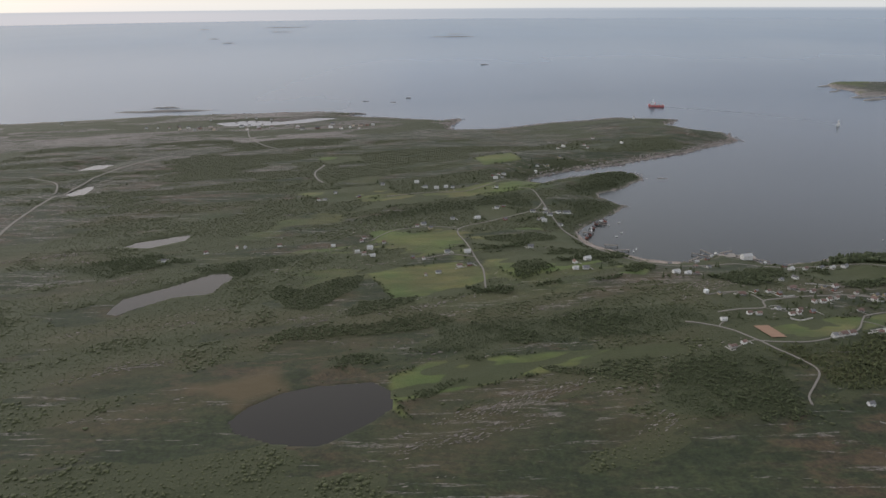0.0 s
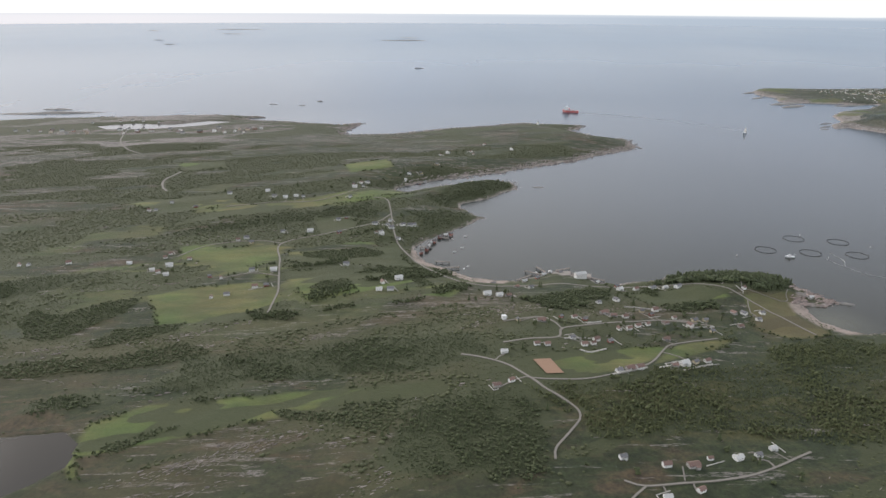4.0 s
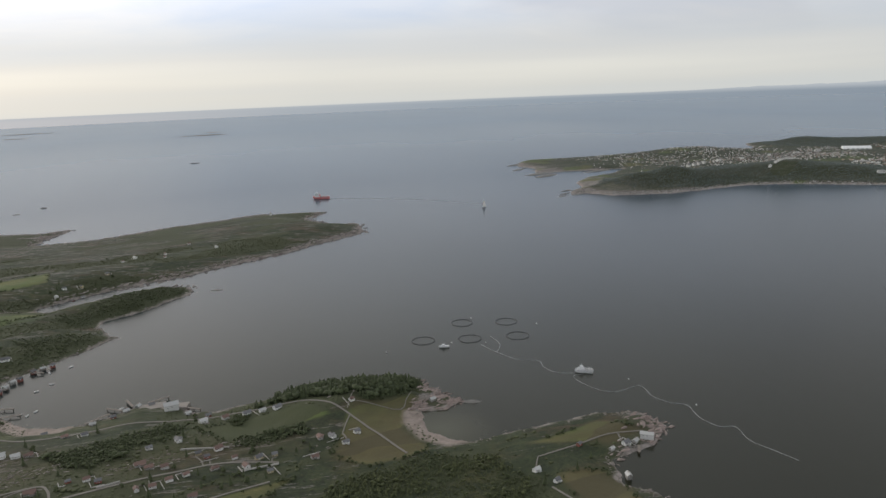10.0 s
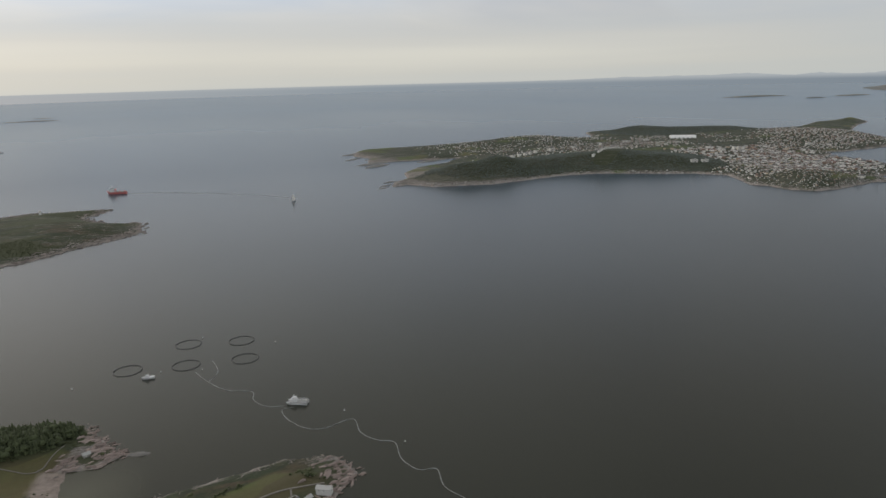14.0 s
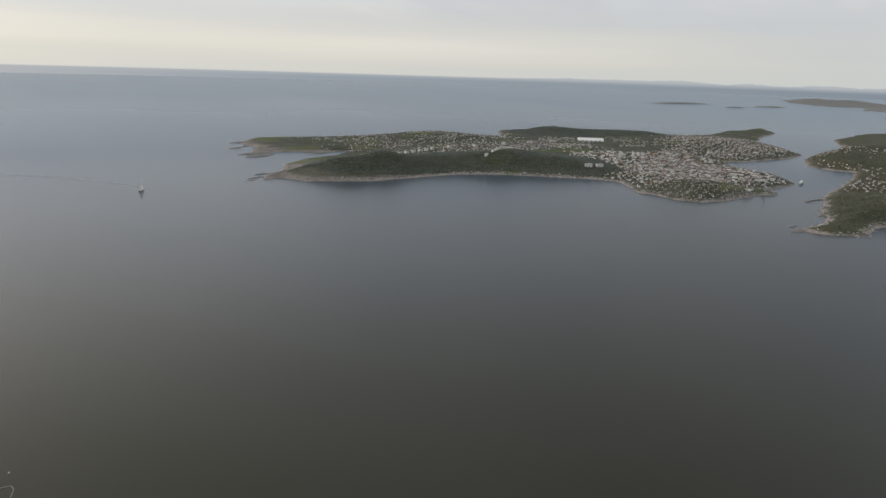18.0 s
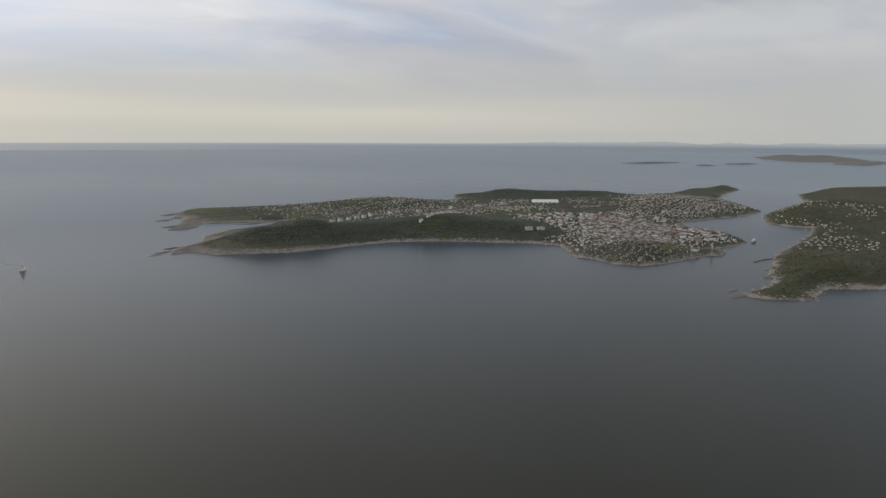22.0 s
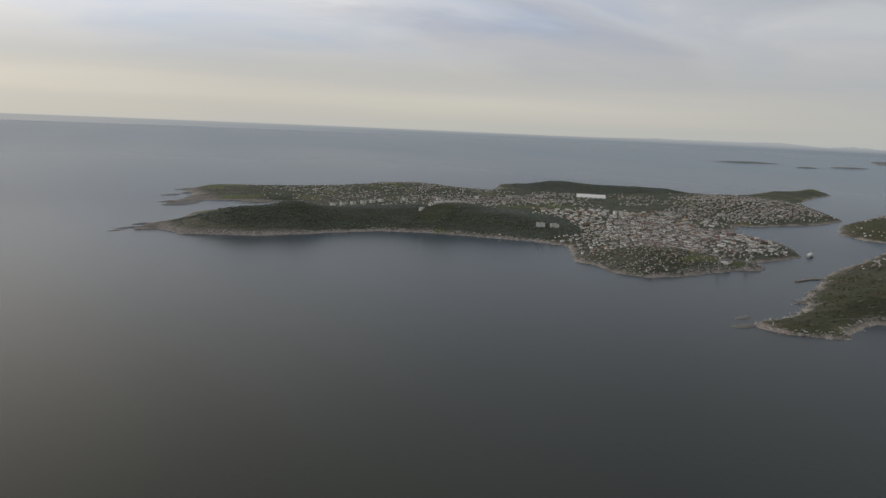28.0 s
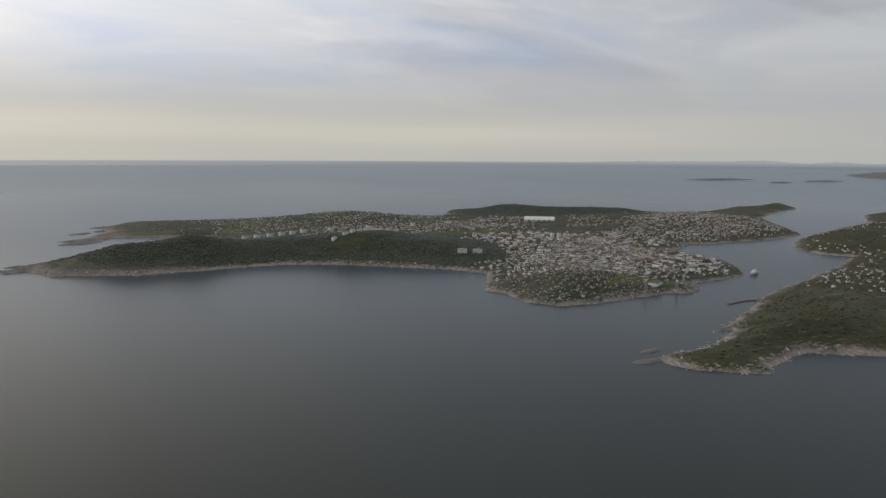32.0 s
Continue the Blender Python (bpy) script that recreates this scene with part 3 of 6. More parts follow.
# the town island: forest ridge on the near side, houses behind and to the east
TOWN_NEAR = [(489, 706), (505, 712), (523, 683), (542, 678), (577, 666), (605, 669), (640, 674), (672, 677), (712, 664), (746, 637), (780, 610),
             (795, 586), (768, 533), (776, 521), (776, 495), (789, 480), (811, 479), (833, 483), (864, 485), (880, 480), (896, 495), (888, 505),
             (912, 506), (935, 507), (958, 514), (986, 551), (989, 596), (993, 619), (979, 636), (1008, 637), (1023, 641), (1036, 670), (1057, 653),
             (1117, 657), (1168, 661), (1213, 681), (1236, 713), (1276, 770), (1321, 832), (1438, 902), (1510, 932)]
TOWN_FAR = [(1540, 985), (1432, 985), (1320, 930), (1228, 940), (1200, 1010), (1120, 1060), (1040, 1075), (986, 1082), (960, 1030), (922, 985),
            (873, 1000), (803, 1030), (715, 1040), (642, 1040), (597, 1046), (575, 1048), (556, 1030), (539, 984), (552, 940), (530, 905), (560, 898),
            (621, 884), (648, 880), (604, 838), (562, 819), (533, 787), (522, 752), (498, 728)]
TOWN = TOWN_NEAR + TOWN_FAR
TOWN_RIDGE = [(545, 705), (600, 712), (650, 722), (720, 715), (780, 670)]


def town_height(x, y):
    d = inside(x, y, TOWN) + 3.5 * rough(x, y, 30, 45, 4) + 1.5 * rough(x, y, 8, 48, 2)
    z = np.where(d > 0, 0.3 + 3.0 * (1 - np.exp(-np.maximum(d, 0) / 6)), np.maximum(d * 0.3, -3))
    calm = step(d, 0, 45)
    z = z + calm * (ridge(x, y, TOWN_RIDGE, 8, 32) + hill(x, y, 572, 709, 5.5, 16) + hill(x, y, 612, 723, 8.0, 16) + ridge(x, y, [(722, 692), (778, 724)], 3.5, 12) + ridge(x, y, [(650, 785), (730, 820)], 2.5, 40) + hill(x, y, 800, 970, 9, 60) + hill(x, y, 1065, 1045, 5, 30)
                    + ridge(x, y, [(1050, 1010), (1190, 950)], 5, 28) + hill(x, y, 1180, 790, 9, 60) + hill(x, y, 1500, 955, 7, 26) + ridge(x, y, [(760, 740), (900, 800)], 5, 50)
                    + hill(x, y, 830, 530, 6, 28) + hill(x, y, 880, 680, 4, 60))
    z = z + step(d, 2, 20) * (1.2 * rough(x, y, 50, 61, 4, 21, 2.0) + 0.6 * rough(x, y, 14, 67, 3))
    return z, d


# the headland to the east, beyond the sound
EAST = [(770, 380), (782, 384), (795, 385), (833, 403), (822, 407), (846, 416), (880, 437), (904, 451), (931, 467), (957, 477), (999, 494),
        (1046, 513), (1112, 548), (1100, 570), (1110, 603), (1167, 647), (1284, 695), (1369, 715), (1495, 812), (1700, 880), (2000, 800), (2000, 200),
        (1000, 200), (930, 300), (880, 338), (859, 346), (846, 355), (832, 363), (811, 359), (792, 350), (781, 356), (771, 363), (767, 373)]


def east_height(x, y):
    d = inside(x, y, EAST) + 2.5 * rough(x, y, 22, 75, 4) + 1.2 * rough(x, y, 6, 78, 2)
    z = np.where(d > 0, 0.3 + 3.0 * (1 - np.exp(-np.maximum(d, 0) / 8)), np.maximum(d * 0.3, -3))
    z = z + step(d, 0, 40) * (hill(x, y, 850, 385, 7, 30) + hill(x, y, 930, 400, 5, 40) + hill(x, y, 1180, 610, 8, 50) + hill(x, y, 1350, 640, 9, 70))
    z = z + step(d, 2, 15) * (1.0 * rough(x, y, 35, 81, 4, 21, 2.0) + 0.5 * rough(x, y, 9, 83, 3))
    return z, d


def spans(*pieces):
    """Grid lines: (from, to, spacing), joined."""
    out = [np.arange(a, b, s) for a, b, s in pieces]
    return np.concatenate(out + [[pieces[-1][1]]])


def mesh_of(name, verts, faces, mats, smooth=False):
    me = bpy.data.meshes.new(name)
    verts, faces = np.asarray(verts, np.float32), np.asarray(faces, np.int32)
    me.vertices.add(len(verts))
    me.vertices.foreach_set("co", verts.ravel())
    size = faces.shape[1]
    me.loops.add(faces.size)
    me.loops.foreach_set("vertex_index", faces.ravel())
    me.polygons.add(len(faces))
    me.polygons.foreach_set("loop_start", np.arange(0, faces.size, size, dtype=np.int32))
    me.polygons.foreach_set("use_smooth", np.full(len(faces), smooth))
    for m in mats:
        me.materials.append(m)
    me.update(calc_edges=True)
    return me


def land(name, xs, ys, height, mat, tints):
    gx, gy = np.meshgrid(xs, ys)
    z, d = height(gx, gy)
    n, m = len(xs), len(ys)
    i = np.arange(n * m).reshape(m, n)
    quads = np.stack([i[:-1, :-1], i[:-1, 1:], i[1:, 1:], i[1:, :-1]], -1).reshape(-1, 4)
    zz = z.ravel()
    quads = quads[(zz[quads].max(axis=1) > -1.2)]
    used = np.unique(quads)
    back = np.zeros(n * m, np.int64)
    back[used] = np.arange(len(used))
    me = mesh_of(name, np.stack([gx.ravel(), gy.ravel(), zz], -1)[used], back[quads], [mat], True)
    for key, values in tints(gx, gy, z, d).items():
        layer = me.attributes.new(key, "FLOAT", "POINT")
        layer.data.foreach_set("value", np.clip(values, 0, 1).ravel()[used].astype(np.float32))
    return new(name, me)


def most(x, y, outlines, soft=1.0, wobble=0.0):
    best = np.full(np.shape(x), -1e9)
    shake = wobble * rough(x, y, 9, 91, 3) if wobble else 0.0
    for o in outlines:
        best = np.maximum(best, inside(x, y, o))
    return step(best + shake, -soft, soft)


def thickets(x, y):
    """Long belts of low birch scrub that follow the grain of the rock, 0 to 1."""
    belts = rough(x, y, 15, 151, 4, 19, 3.4) + 0.35 * rough(x, y, 60, 155, 2, 10, 2.0)
    belts = belts + 0.28 * np.exp(-((x - 20) / 110) ** 2 - ((y - 370) / 90) ** 2) + 0.22 * np.exp(-((x - 60) / 70) ** 2 - ((y - 225) / 35) ** 2)
    return np.maximum(step(belts + 0.16 * step(y, 290, 370) - 0.1 * step(y, 520, 600), 0.10, 0.26), most(x, y, BELTS, 1.5, 2.5))


def west_tints(x, y, z, d):
    field = most(x, y, FIELDS, 0.8, 1.0)
    wood = most(x, y, [o for o in WOODS if o is not BRUSHWOOD], 3.0, 6.0) * (1 - field)
    meadow = step(rough(x, y, 20, 211, 3, 15, 1.8), 0.0, 0.2) * np.exp(-((x - 5) / 95) ** 2 - ((y - 365) / 90) ** 2)
    field = np.maximum(field, np.minimum(1.0, 1.2 * meadow) * (1 - wood))
    brush = most(x, y, [BRUSHWOOD], 5.0, 9.0) * (1 - field)
    # more bare rock far off, its paleness also standing in for haze
    rock = 0.20 + 0.40 * rough(x, y, 60, 97, 3, 21, 2.0) + 0.3 * step(-x, 0, 200) + 0.35 * step(d, 14, 2) + 0.16 * step(y, 330, 480) + 0.25 * step(y, 500, 620)
    moss = 0 * x
    for stretch in RIB_LINES:
        close = np.exp(-(near_line(x, y, stretch) / 9.0) ** 2)
        rock, moss = rock + 0.12 * close, np.maximum(moss, 0.3 * close)
    sand = most(x, y, SANDS, 1.2, 0.8) * step(d, 12, 6)
    shore = step(d + 3.0 * rough(x, y, 6, 99, 3), 1.1 + 2.0 * step(y, 420, 520), 0.0) * (1 - sand)
    for px, py, wide in ((238, 289, 7), (241, 284, 5), (235, 297, 4), (235, 303, 3.5), (229, 286, 4), (296, 250, 8), (290, 240, 6), (296, 244, 6), (279, 236, 4)):
        tip = np.exp(-((x - px) ** 2 + (y - py) ** 2) / wide ** 2)
        rock, field, wood = rock + 0.9 * tip, field * (1 - tip), wood * (1 - tip)
    return dict(field=field, wood=wood, rock=rock * (1 - field) * (1 - wood) * (1 - 0.5 * brush), sand=sand, shore=shore, bog=np.maximum(np.maximum(most(x, y, [BOG], 3, 4), moss * (1 - field) * (1 - wood)), 0.6 * most(x, y, [FIELDS[9], FIELDS[10], FIELDS[11]], 2, 3)), scrub=thickets(x, y) * (1 - 0.3 * field) * (1 - 0.6 * brush), brush=brush)


def town_tints(x, y, z, d):
    wood = step(ridge(x, y, TOWN_RIDGE, 1.0, 38) + 0.14 * rough(x, y, 25, 103, 3) - 0.5 * step(x, 640, 530) * step(d, 30, 8), 0.18, 0.34) * step(d, 5, 9)
    wood = np.maximum(wood, step(hill(x, y, 1050, 1010, 1, 50) + ridge(x, y, [(1050, 1000), (1200, 945)], 1, 32), 0.3, 0.6))
    green = step(rough(x, y, 30, 107, 3), 0.25, 0.45) * (1 - wood)
    return dict(field=green * 0.8, wood=wood * 0.5, brush=0 * x, rock=0.3 + 0.3 * rough(x, y, 40, 109, 3) + 0.75 * step(x, 640, 520) * step(d, 55, 15) + 0.3 * step(d, 14, 3),
                sand=0 * x, shore=step(d + 3.2 * rough(x, y, 9, 113, 3), 2.8, 1.0), bog=0 * x)


def east_tints(x, y, z, d):
    wood = step(rough(x, y, 40, 117, 3), 0.0, 0.2) * step(d, 6, 12)
    return dict(field=0.4 * step(rough(x, y, 30, 119, 3), 0.3, 0.5) * (1 - wood), wood=wood * 0.5, brush=0.3 + 0 * x, rock=0.25 + 0.4 * rough(x, y, 30, 121, 3) + 0.4 * step(d, 14, 3),
                sand=0 * x, shore=step(d + 4.4 * rough(x, y, 8, 123, 3), 3.6, 1.0), bog=0.1 + 0 * x)


west_land = tagged(land("ground_west", spans((-900, -500, 10), (-500, -80, 3), (-80, 312, 1.1), (312, 380, 6)), spans((-100, 130, 8), (130, 345, 1.0), (345, 830, 2.4)),
                        west_height, MOOR, west_tints), "rough coastal land with heath, green fields, bare rock ribs and sandy beaches", "ground", kind="structure")
town_land = tagged(land("ground_town", spans((478, 1560, 2.6)), spans((465, 1095, 2.6)), town_height, TOWN_GROUND, town_tints),
                   "rocky island with a wooded ridge under a spread-out town", "ground", kind="structure")
east_land = tagged(land("ground_east", spans((755, 1130, 2.2), (1130, 2000, 8)), spans((200, 330, 8), (330, 720, 2.4), (720, 900, 6)), east_height, MOOR, east_tints),
                   "rocky wooded headland with pale bare shore rocks", "ground", kind="structure")

# the sea: one round sheet, finer near the flight, and a seabed below it
rings = np.concatenate([[0], np.geomspace(20, 4680, 40)])
turns = np.linspace(0, 2 * math.pi, 97)[:-1]
sv = np.array([(300 + r * math.cos(t), 80 + r * math.sin(t), 0.0) for r in rings for t in turns])
sq = np.array([(i * 96 + j, i * 96 + (j + 1) % 96, (i + 1) * 96 + (j + 1) % 96, (i + 1) * 96 + j) for i in range(len(rings) - 1) for j in range(96)])
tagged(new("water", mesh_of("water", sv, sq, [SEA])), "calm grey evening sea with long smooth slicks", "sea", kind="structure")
for level, outline in LAKES:
    p = np.array(outline)
    c = p.mean(axis=0)
    p = c + (p - c) * 1.10
    bm = bmesh.new()
    bm.faces.new([bm.verts.new((*q, level)) for q in p[::-1]])
    bmesh.ops.recalc_face_normals(bm, faces=bm.faces)
    if bm.faces[:][0].normal.z < 0:
        bmesh.ops.reverse_faces(bm, faces=bm.faces[:])
    me = bpy.data.meshes.new("water_lake")
    bm.to_mesh(me)
    bm.free()
    me.materials.append(LAKE)
    tagged(new("water_lake", me), "still dark lake among rocks and heath", "lake", kind="structure")


# ---- helpers for things ----
def part(name, bm, mat, parent=None, label=""):
    me = bpy.data.meshes.new(name)
    bm.to_mesh(me)
    bm.free()
    me.materials.append(mat)
    ob = new(name, me)
    if parent is not None:
        ob.parent = parent
    return tagged(ob, label)


def empty(name, label, category, group="", kind=""):
    return tagged(new(name), label, category, group, kind)


def box(bm, cx, cy, cz, sx, sy, sz, turn=0.0, taper=1.0):
    """A box on its base centre, optionally drawn in at the top."""
    c, s = math.cos(radians(turn)), math.sin(radians(turn))
    vs = []
    for z, k in ((0, 1.0), (sz, taper)):
        for x, y in ((-1, -1), (1, -1), (1, 1), (-1, 1)):
            px, py = x * sx / 2 * k, y * sy / 2 * k
            vs.append(bm.verts.new((cx + px * c - py * s, cy + px * s + py * c, cz + z)))
    for q in ((3, 2, 1, 0), (4, 5, 6, 7), (0, 1, 5, 4), (1, 2, 6, 5), (2, 3, 7, 6), (3, 0, 4, 7)):
        bm.faces.new([vs[i] for i in q])
    return vs


def rod(bm, a, b, r, sides=8, r2=None):
    a, b = Vector(a), Vector(b)
    q = (b - a).to_track_quat("Z", "Y")
    ring = []
    for p, rr in ((a, r), (b, r if r2 is None else r2)):
        ring.append([bm.verts.new(p + q @ Vector((rr * math.cos(k * 2 * math.pi / sides), rr * math.sin(k * 2 * math.pi / sides), 0))) for k in range(sides)])
    for k in range(sides):
        j = (k + 1) % sides
        bm.faces.new((ring[0][k], ring[0][j], ring[1][j], ring[1][k]))
    bm.faces.new(ring[0][::-1])
    bm.faces.new(ring[1])


def ring_tube(bm, cx, cy, cz, radius, tube, around=48, sides=6):
    loops = []
    for i in range(around):
        a = i * 2 * math.pi / around
        loops.append([bm.verts.new((cx + (radius + tube * math.cos(b)) * math.cos(a), cy + (radius + tube * math.cos(b)) * math.sin(a), cz + tube * math.sin(b)))
                      for b in (k * 2 * math.pi / sides for k in range(sides))])
    for i in range(around):
        for k in range(sides):
            j, m = (i + 1) % around, (k + 1) % sides
            bm.faces.new((loops[i][k], loops[j][k], loops[j][m], loops[i][m]))


def hull(bm, length, beam, depth, bow=0.45, sheer=0.25, stations=10, stern=0.85):
    """A ship's hull along x, bow at +x, keel at -0.3 depth, deck closed."""
    rows = []
    for i in range(stations + 1):
        s = i / stations
        x = (s - 0.5) * length
        wide = beam / 2 * (stern + (1 - stern) * min(1, s * 4)) * (1 if s < 1 - bow else max(0.02, 1 - max(0.0, (s - 1 + bow) / bow) ** 2.2))
        top = depth * (1 + sheer * max(0, (s - 0.5) * 2) ** 2)
        rake = 0.10 * length * max(0, (s - 0.8) * 5) ** 2 * 0.5
        rows.append([bm.verts.new(v) for v in ((x + rake, -wide, top), (x, -wide * 0.8, 0.0), (x - rake * 0.5, 0, -depth * 0.4), (x, wide * 0.8, 0.0), (x + rake, wide, top))])
    for p, q in zip(rows, rows[1:]):
        for k in range(4):
            bm.faces.new((p[k], p[k + 1], q[k + 1], q[k]))
        bm.faces.new((p[4], p[0], q[0], q[4]))
    bm.faces.new(rows[0][::-1])
    bm.faces.new(rows[-1])
    bmesh.ops.recalc_face_normals(bm, faces=bm.faces)


def west_z(x, y):
    return float(west_height(np.array([float(x)]), np.array([float(y)]))[0][0])


def town_z(x, y):
    return float(town_height(np.array([float(x)]), np.array([float(y)]))[0][0])


WHITE_WALL = surface("white_painted_boards", (0.62, 0.61, 0.58), (0.79, 0.78, 0.75), 1.5, 0.6, 0, 0.12)
RED_WALL = surface("red_painted_boards", (0.22, 0.075, 0.058), (0.29, 0.11, 0.08), 1.5, 0.7, 0, 0.15)
OCHRE_WALL = surface("ochre_boards", (0.38, 0.32, 0.20), (0.48, 0.41, 0.27), 1.5, 0.7, 0, 0.15)
GREY_WALL = surface("weathered_boards", (0.26, 0.25, 0.23), (0.38, 0.36, 0.33), 1.5, 0.8, 0, 0.15)
SLATE = surface("grey_roof_tiles", (0.11, 0.11, 0.115), (0.20, 0.195, 0.19), 2.0, 0.7, 0, 0.2, 0.03)
RED_TILE = surface("red_roof_tiles", (0.150, 0.092, 0.074), (0.240, 0.155, 0.125), 2.0, 0.75, 0, 0.2, 0.03)
PALE_ROOF = surface("pale_sheet_roof", (0.42, 0.41, 0.39), (0.56, 0.55, 0.52), 1.0, 0.5, 0, 0.1)
PANE = surface("window_glass", (0.03, 0.035, 0.04), (0.06, 0.065, 0.07), 2.0, 0.1)
TRIM = surface("white_trim", (0.70, 0.69, 0.66), (0.80, 0.79, 0.77), 2.0, 0.6)
BRICK = surface("chimney_brick", (0.22, 0.15, 0.12), (0.34, 0.25, 0.21), 4.0, 0.9)
STONE = surface("pale_stone", (0.36, 0.34, 0.31), (0.54, 0.51, 0.47), 1.2, 0.9, 0, 0.1, 0.05)
PLANK = surface("grey_planks", (0.16, 0.135, 0.11), (0.28, 0.245, 0.21), 2.0, 0.85, 0, 0.15)
STEEL_WHITE = surface("white_ship_paint", (0.62, 0.62, 0.61), (0.78, 0.78, 0.77), 1.0, 0.4)
SHIP_RED = surface("red_ship_paint", (0.60, 0.17, 0.16), (0.70, 0.24, 0.22), 0.6, 0.45)
DECK_GREY = surface("deck_grey", (0.30, 0.30, 0.29), (0.42, 0.41, 0.40), 1.5, 0.7)
BLACK_PIPE = surface("black_plastic_pipe", (0.022, 0.024, 0.025), (0.045, 0.048, 0.05), 1.0, 0.55)
PALE_HOSE = surface("pale_floating_hose", (0.28, 0.30, 0.30), (0.42, 0.43, 0.42), 1.0, 0.6)
BUOY = surface("white_buoy", (0.6, 0.6, 0.58), (0.75, 0.74, 0.72), 2.0, 0.5)
SAILCLOTH, sail_t, sail_s = material("thin_sailcloth", 0.8)
sail_s.inputs["Base Color"].default_value = (0.8, 0.79, 0.77, 1)
sail_mix = sail_t.n("ShaderNodeMixShader")
sail_lit = sail_t.n("ShaderNodeBsdfTranslucent")
sail_lit.inputs[0].default_value = (0.8, 0.79, 0.77, 1)
SAILCLOTH.node_tree.links.new(sail_s.outputs[0], sail_mix.inputs[1])
SAILCLOTH.node_tree.links.new(sail_lit.outputs[0], sail_mix.inputs[2])
SAILCLOTH.node_tree.links.new(sail_mix.outputs[0], SAILCLOTH.node_tree.nodes["Material Output"].inputs[0])
FOAM = surface("thin_foam", (0.16, 0.17, 0.175), (0.26, 0.27, 0.275), 0.4, 0.5)
CONCRETE = surface("concrete", (0.22, 0.195, 0.17), (0.36, 0.325, 0.285), 0.8, 0.9)
HALL_WHITE = surface("white_hall_cloth", (0.78, 0.77, 0.74), (0.84, 0.83, 0.81), 0.3, 0.6)


# ---- roads and walls ----
def curve_points(points, spacing):
    """A smooth line through the points."""
    p = [np.array(q, float) for q in points]
    p = [2 * p[0] - p[1]] + p + [2 * p[-1] - p[-2]]
    out = []
    for a, b, c, d in zip(p, p[1:], p[2:], p[3:]):
        n = max(2, int(np.linalg.norm(c - b) / spacing))
        for t in np.arange(n) / n:
            out.append(0.5 * (2 * b + (c - a) * t + (2 * a - 5 * b + 4 * c - d) * t ** 2 + (3 * b - a - 3 * c + d) * t ** 3))
    out.append(p[-2])
    return np.array(out)


def ribbon(name, points, width, mat, label, category, kind, lift=0.16, thick=0.35, spacing=1.3, height=west_height):
    """A road or wall laid over the land."""
    p = curve_points(points, spacing)
    d = np.gradient(p, axis=0)
    d /= np.linalg.norm(d, axis=1)[:, None] + 1e-9
    side = np.stack([-d[:, 1], d[:, 0]], -1) * width / 2
    edges = [p + side * k for k in (1.0, 0.0, -1.0)]
    z = np.max([height(e[:, 0], e[:, 1])[0] for e in edges], axis=0)
    z = np.convolve(np.pad(z, 2, mode="edge"), np.ones(5) / 5, "valid") * 0.5 + z * 0.5 + lift
    n = len(p)
    verts = np.concatenate([np.column_stack([edges[0], z - thick]), np.column_stack([edges[0], z]), np.column_stack([edges[2], z]), np.column_stack([edges[2], z - thick])])
    faces = [(k * n + i, k * n + i + 1, (k + 1) * n + i + 1, (k + 1) * n + i) for k in range(3) for i in range(n - 1)]
    faces += [(0, n, 2 * n, 3 * n), (n - 1, 4 * n - 1, 3 * n - 1, 2 * n - 1)]
    me = mesh_of(name, verts, np.array(faces)[:, ::-1], [mat])
    return tagged(new(name, me), label, category, kind=kind)


ROADS = [
    (1.5, [(101.5, 235), (110.7, 237.4), (120.3, 239), (123, 245.7), (130.6, 248.9), (141.2, 252.4), (150.8, 255.2), (164.3, 258.2), (180, 255)]),
    (1.3, [(123, 245.7), (120.9, 252.6), (116.9, 256.6), (103.9, 252.9)]),
    (1.6, [(87.2, 228.3), (93.2, 225.9), (100.7, 220.6), (106.7, 212.3), (110, 206.5), (113.5, 202.5), (115.6, 199.5)]),
    (1.2, [(115.6, 199.5), (117.4, 196), (117, 191.5), (112.5, 185.5), (108.5, 180.5), (107.6, 176.5)]),
    (1.2, [(105.4, 212.6), (110.7, 211.1), (121.8, 210.7), (132.6, 214.2), (145.2, 221.1), (154.7, 233.5), (159.2, 237.4), (177.2, 244.5)]),
    (1.4, [(150, 299), (173.1, 297.5), (183.3, 296.4), (191.3, 293.1), (200.4, 284.8), (208.2, 272.1), (217.3, 252.9)]),
    (1.5, [(48.5, 431.6), (56.2, 428), (59.2, 408.8), (62.2, 372.7), (67, 349.8), (79, 320.2), (89, 304.5), (104.2, 296.9), (116.7, 298.8), (127.5, 300), (150, 299)]),
    (1.5, [(59.6, 402), (52, 388), (29.5, 369.4), (8.6, 353.3), (11.8, 329.3), (16.2, 302), (18, 290.2), (17.8, 271.1)]),
]
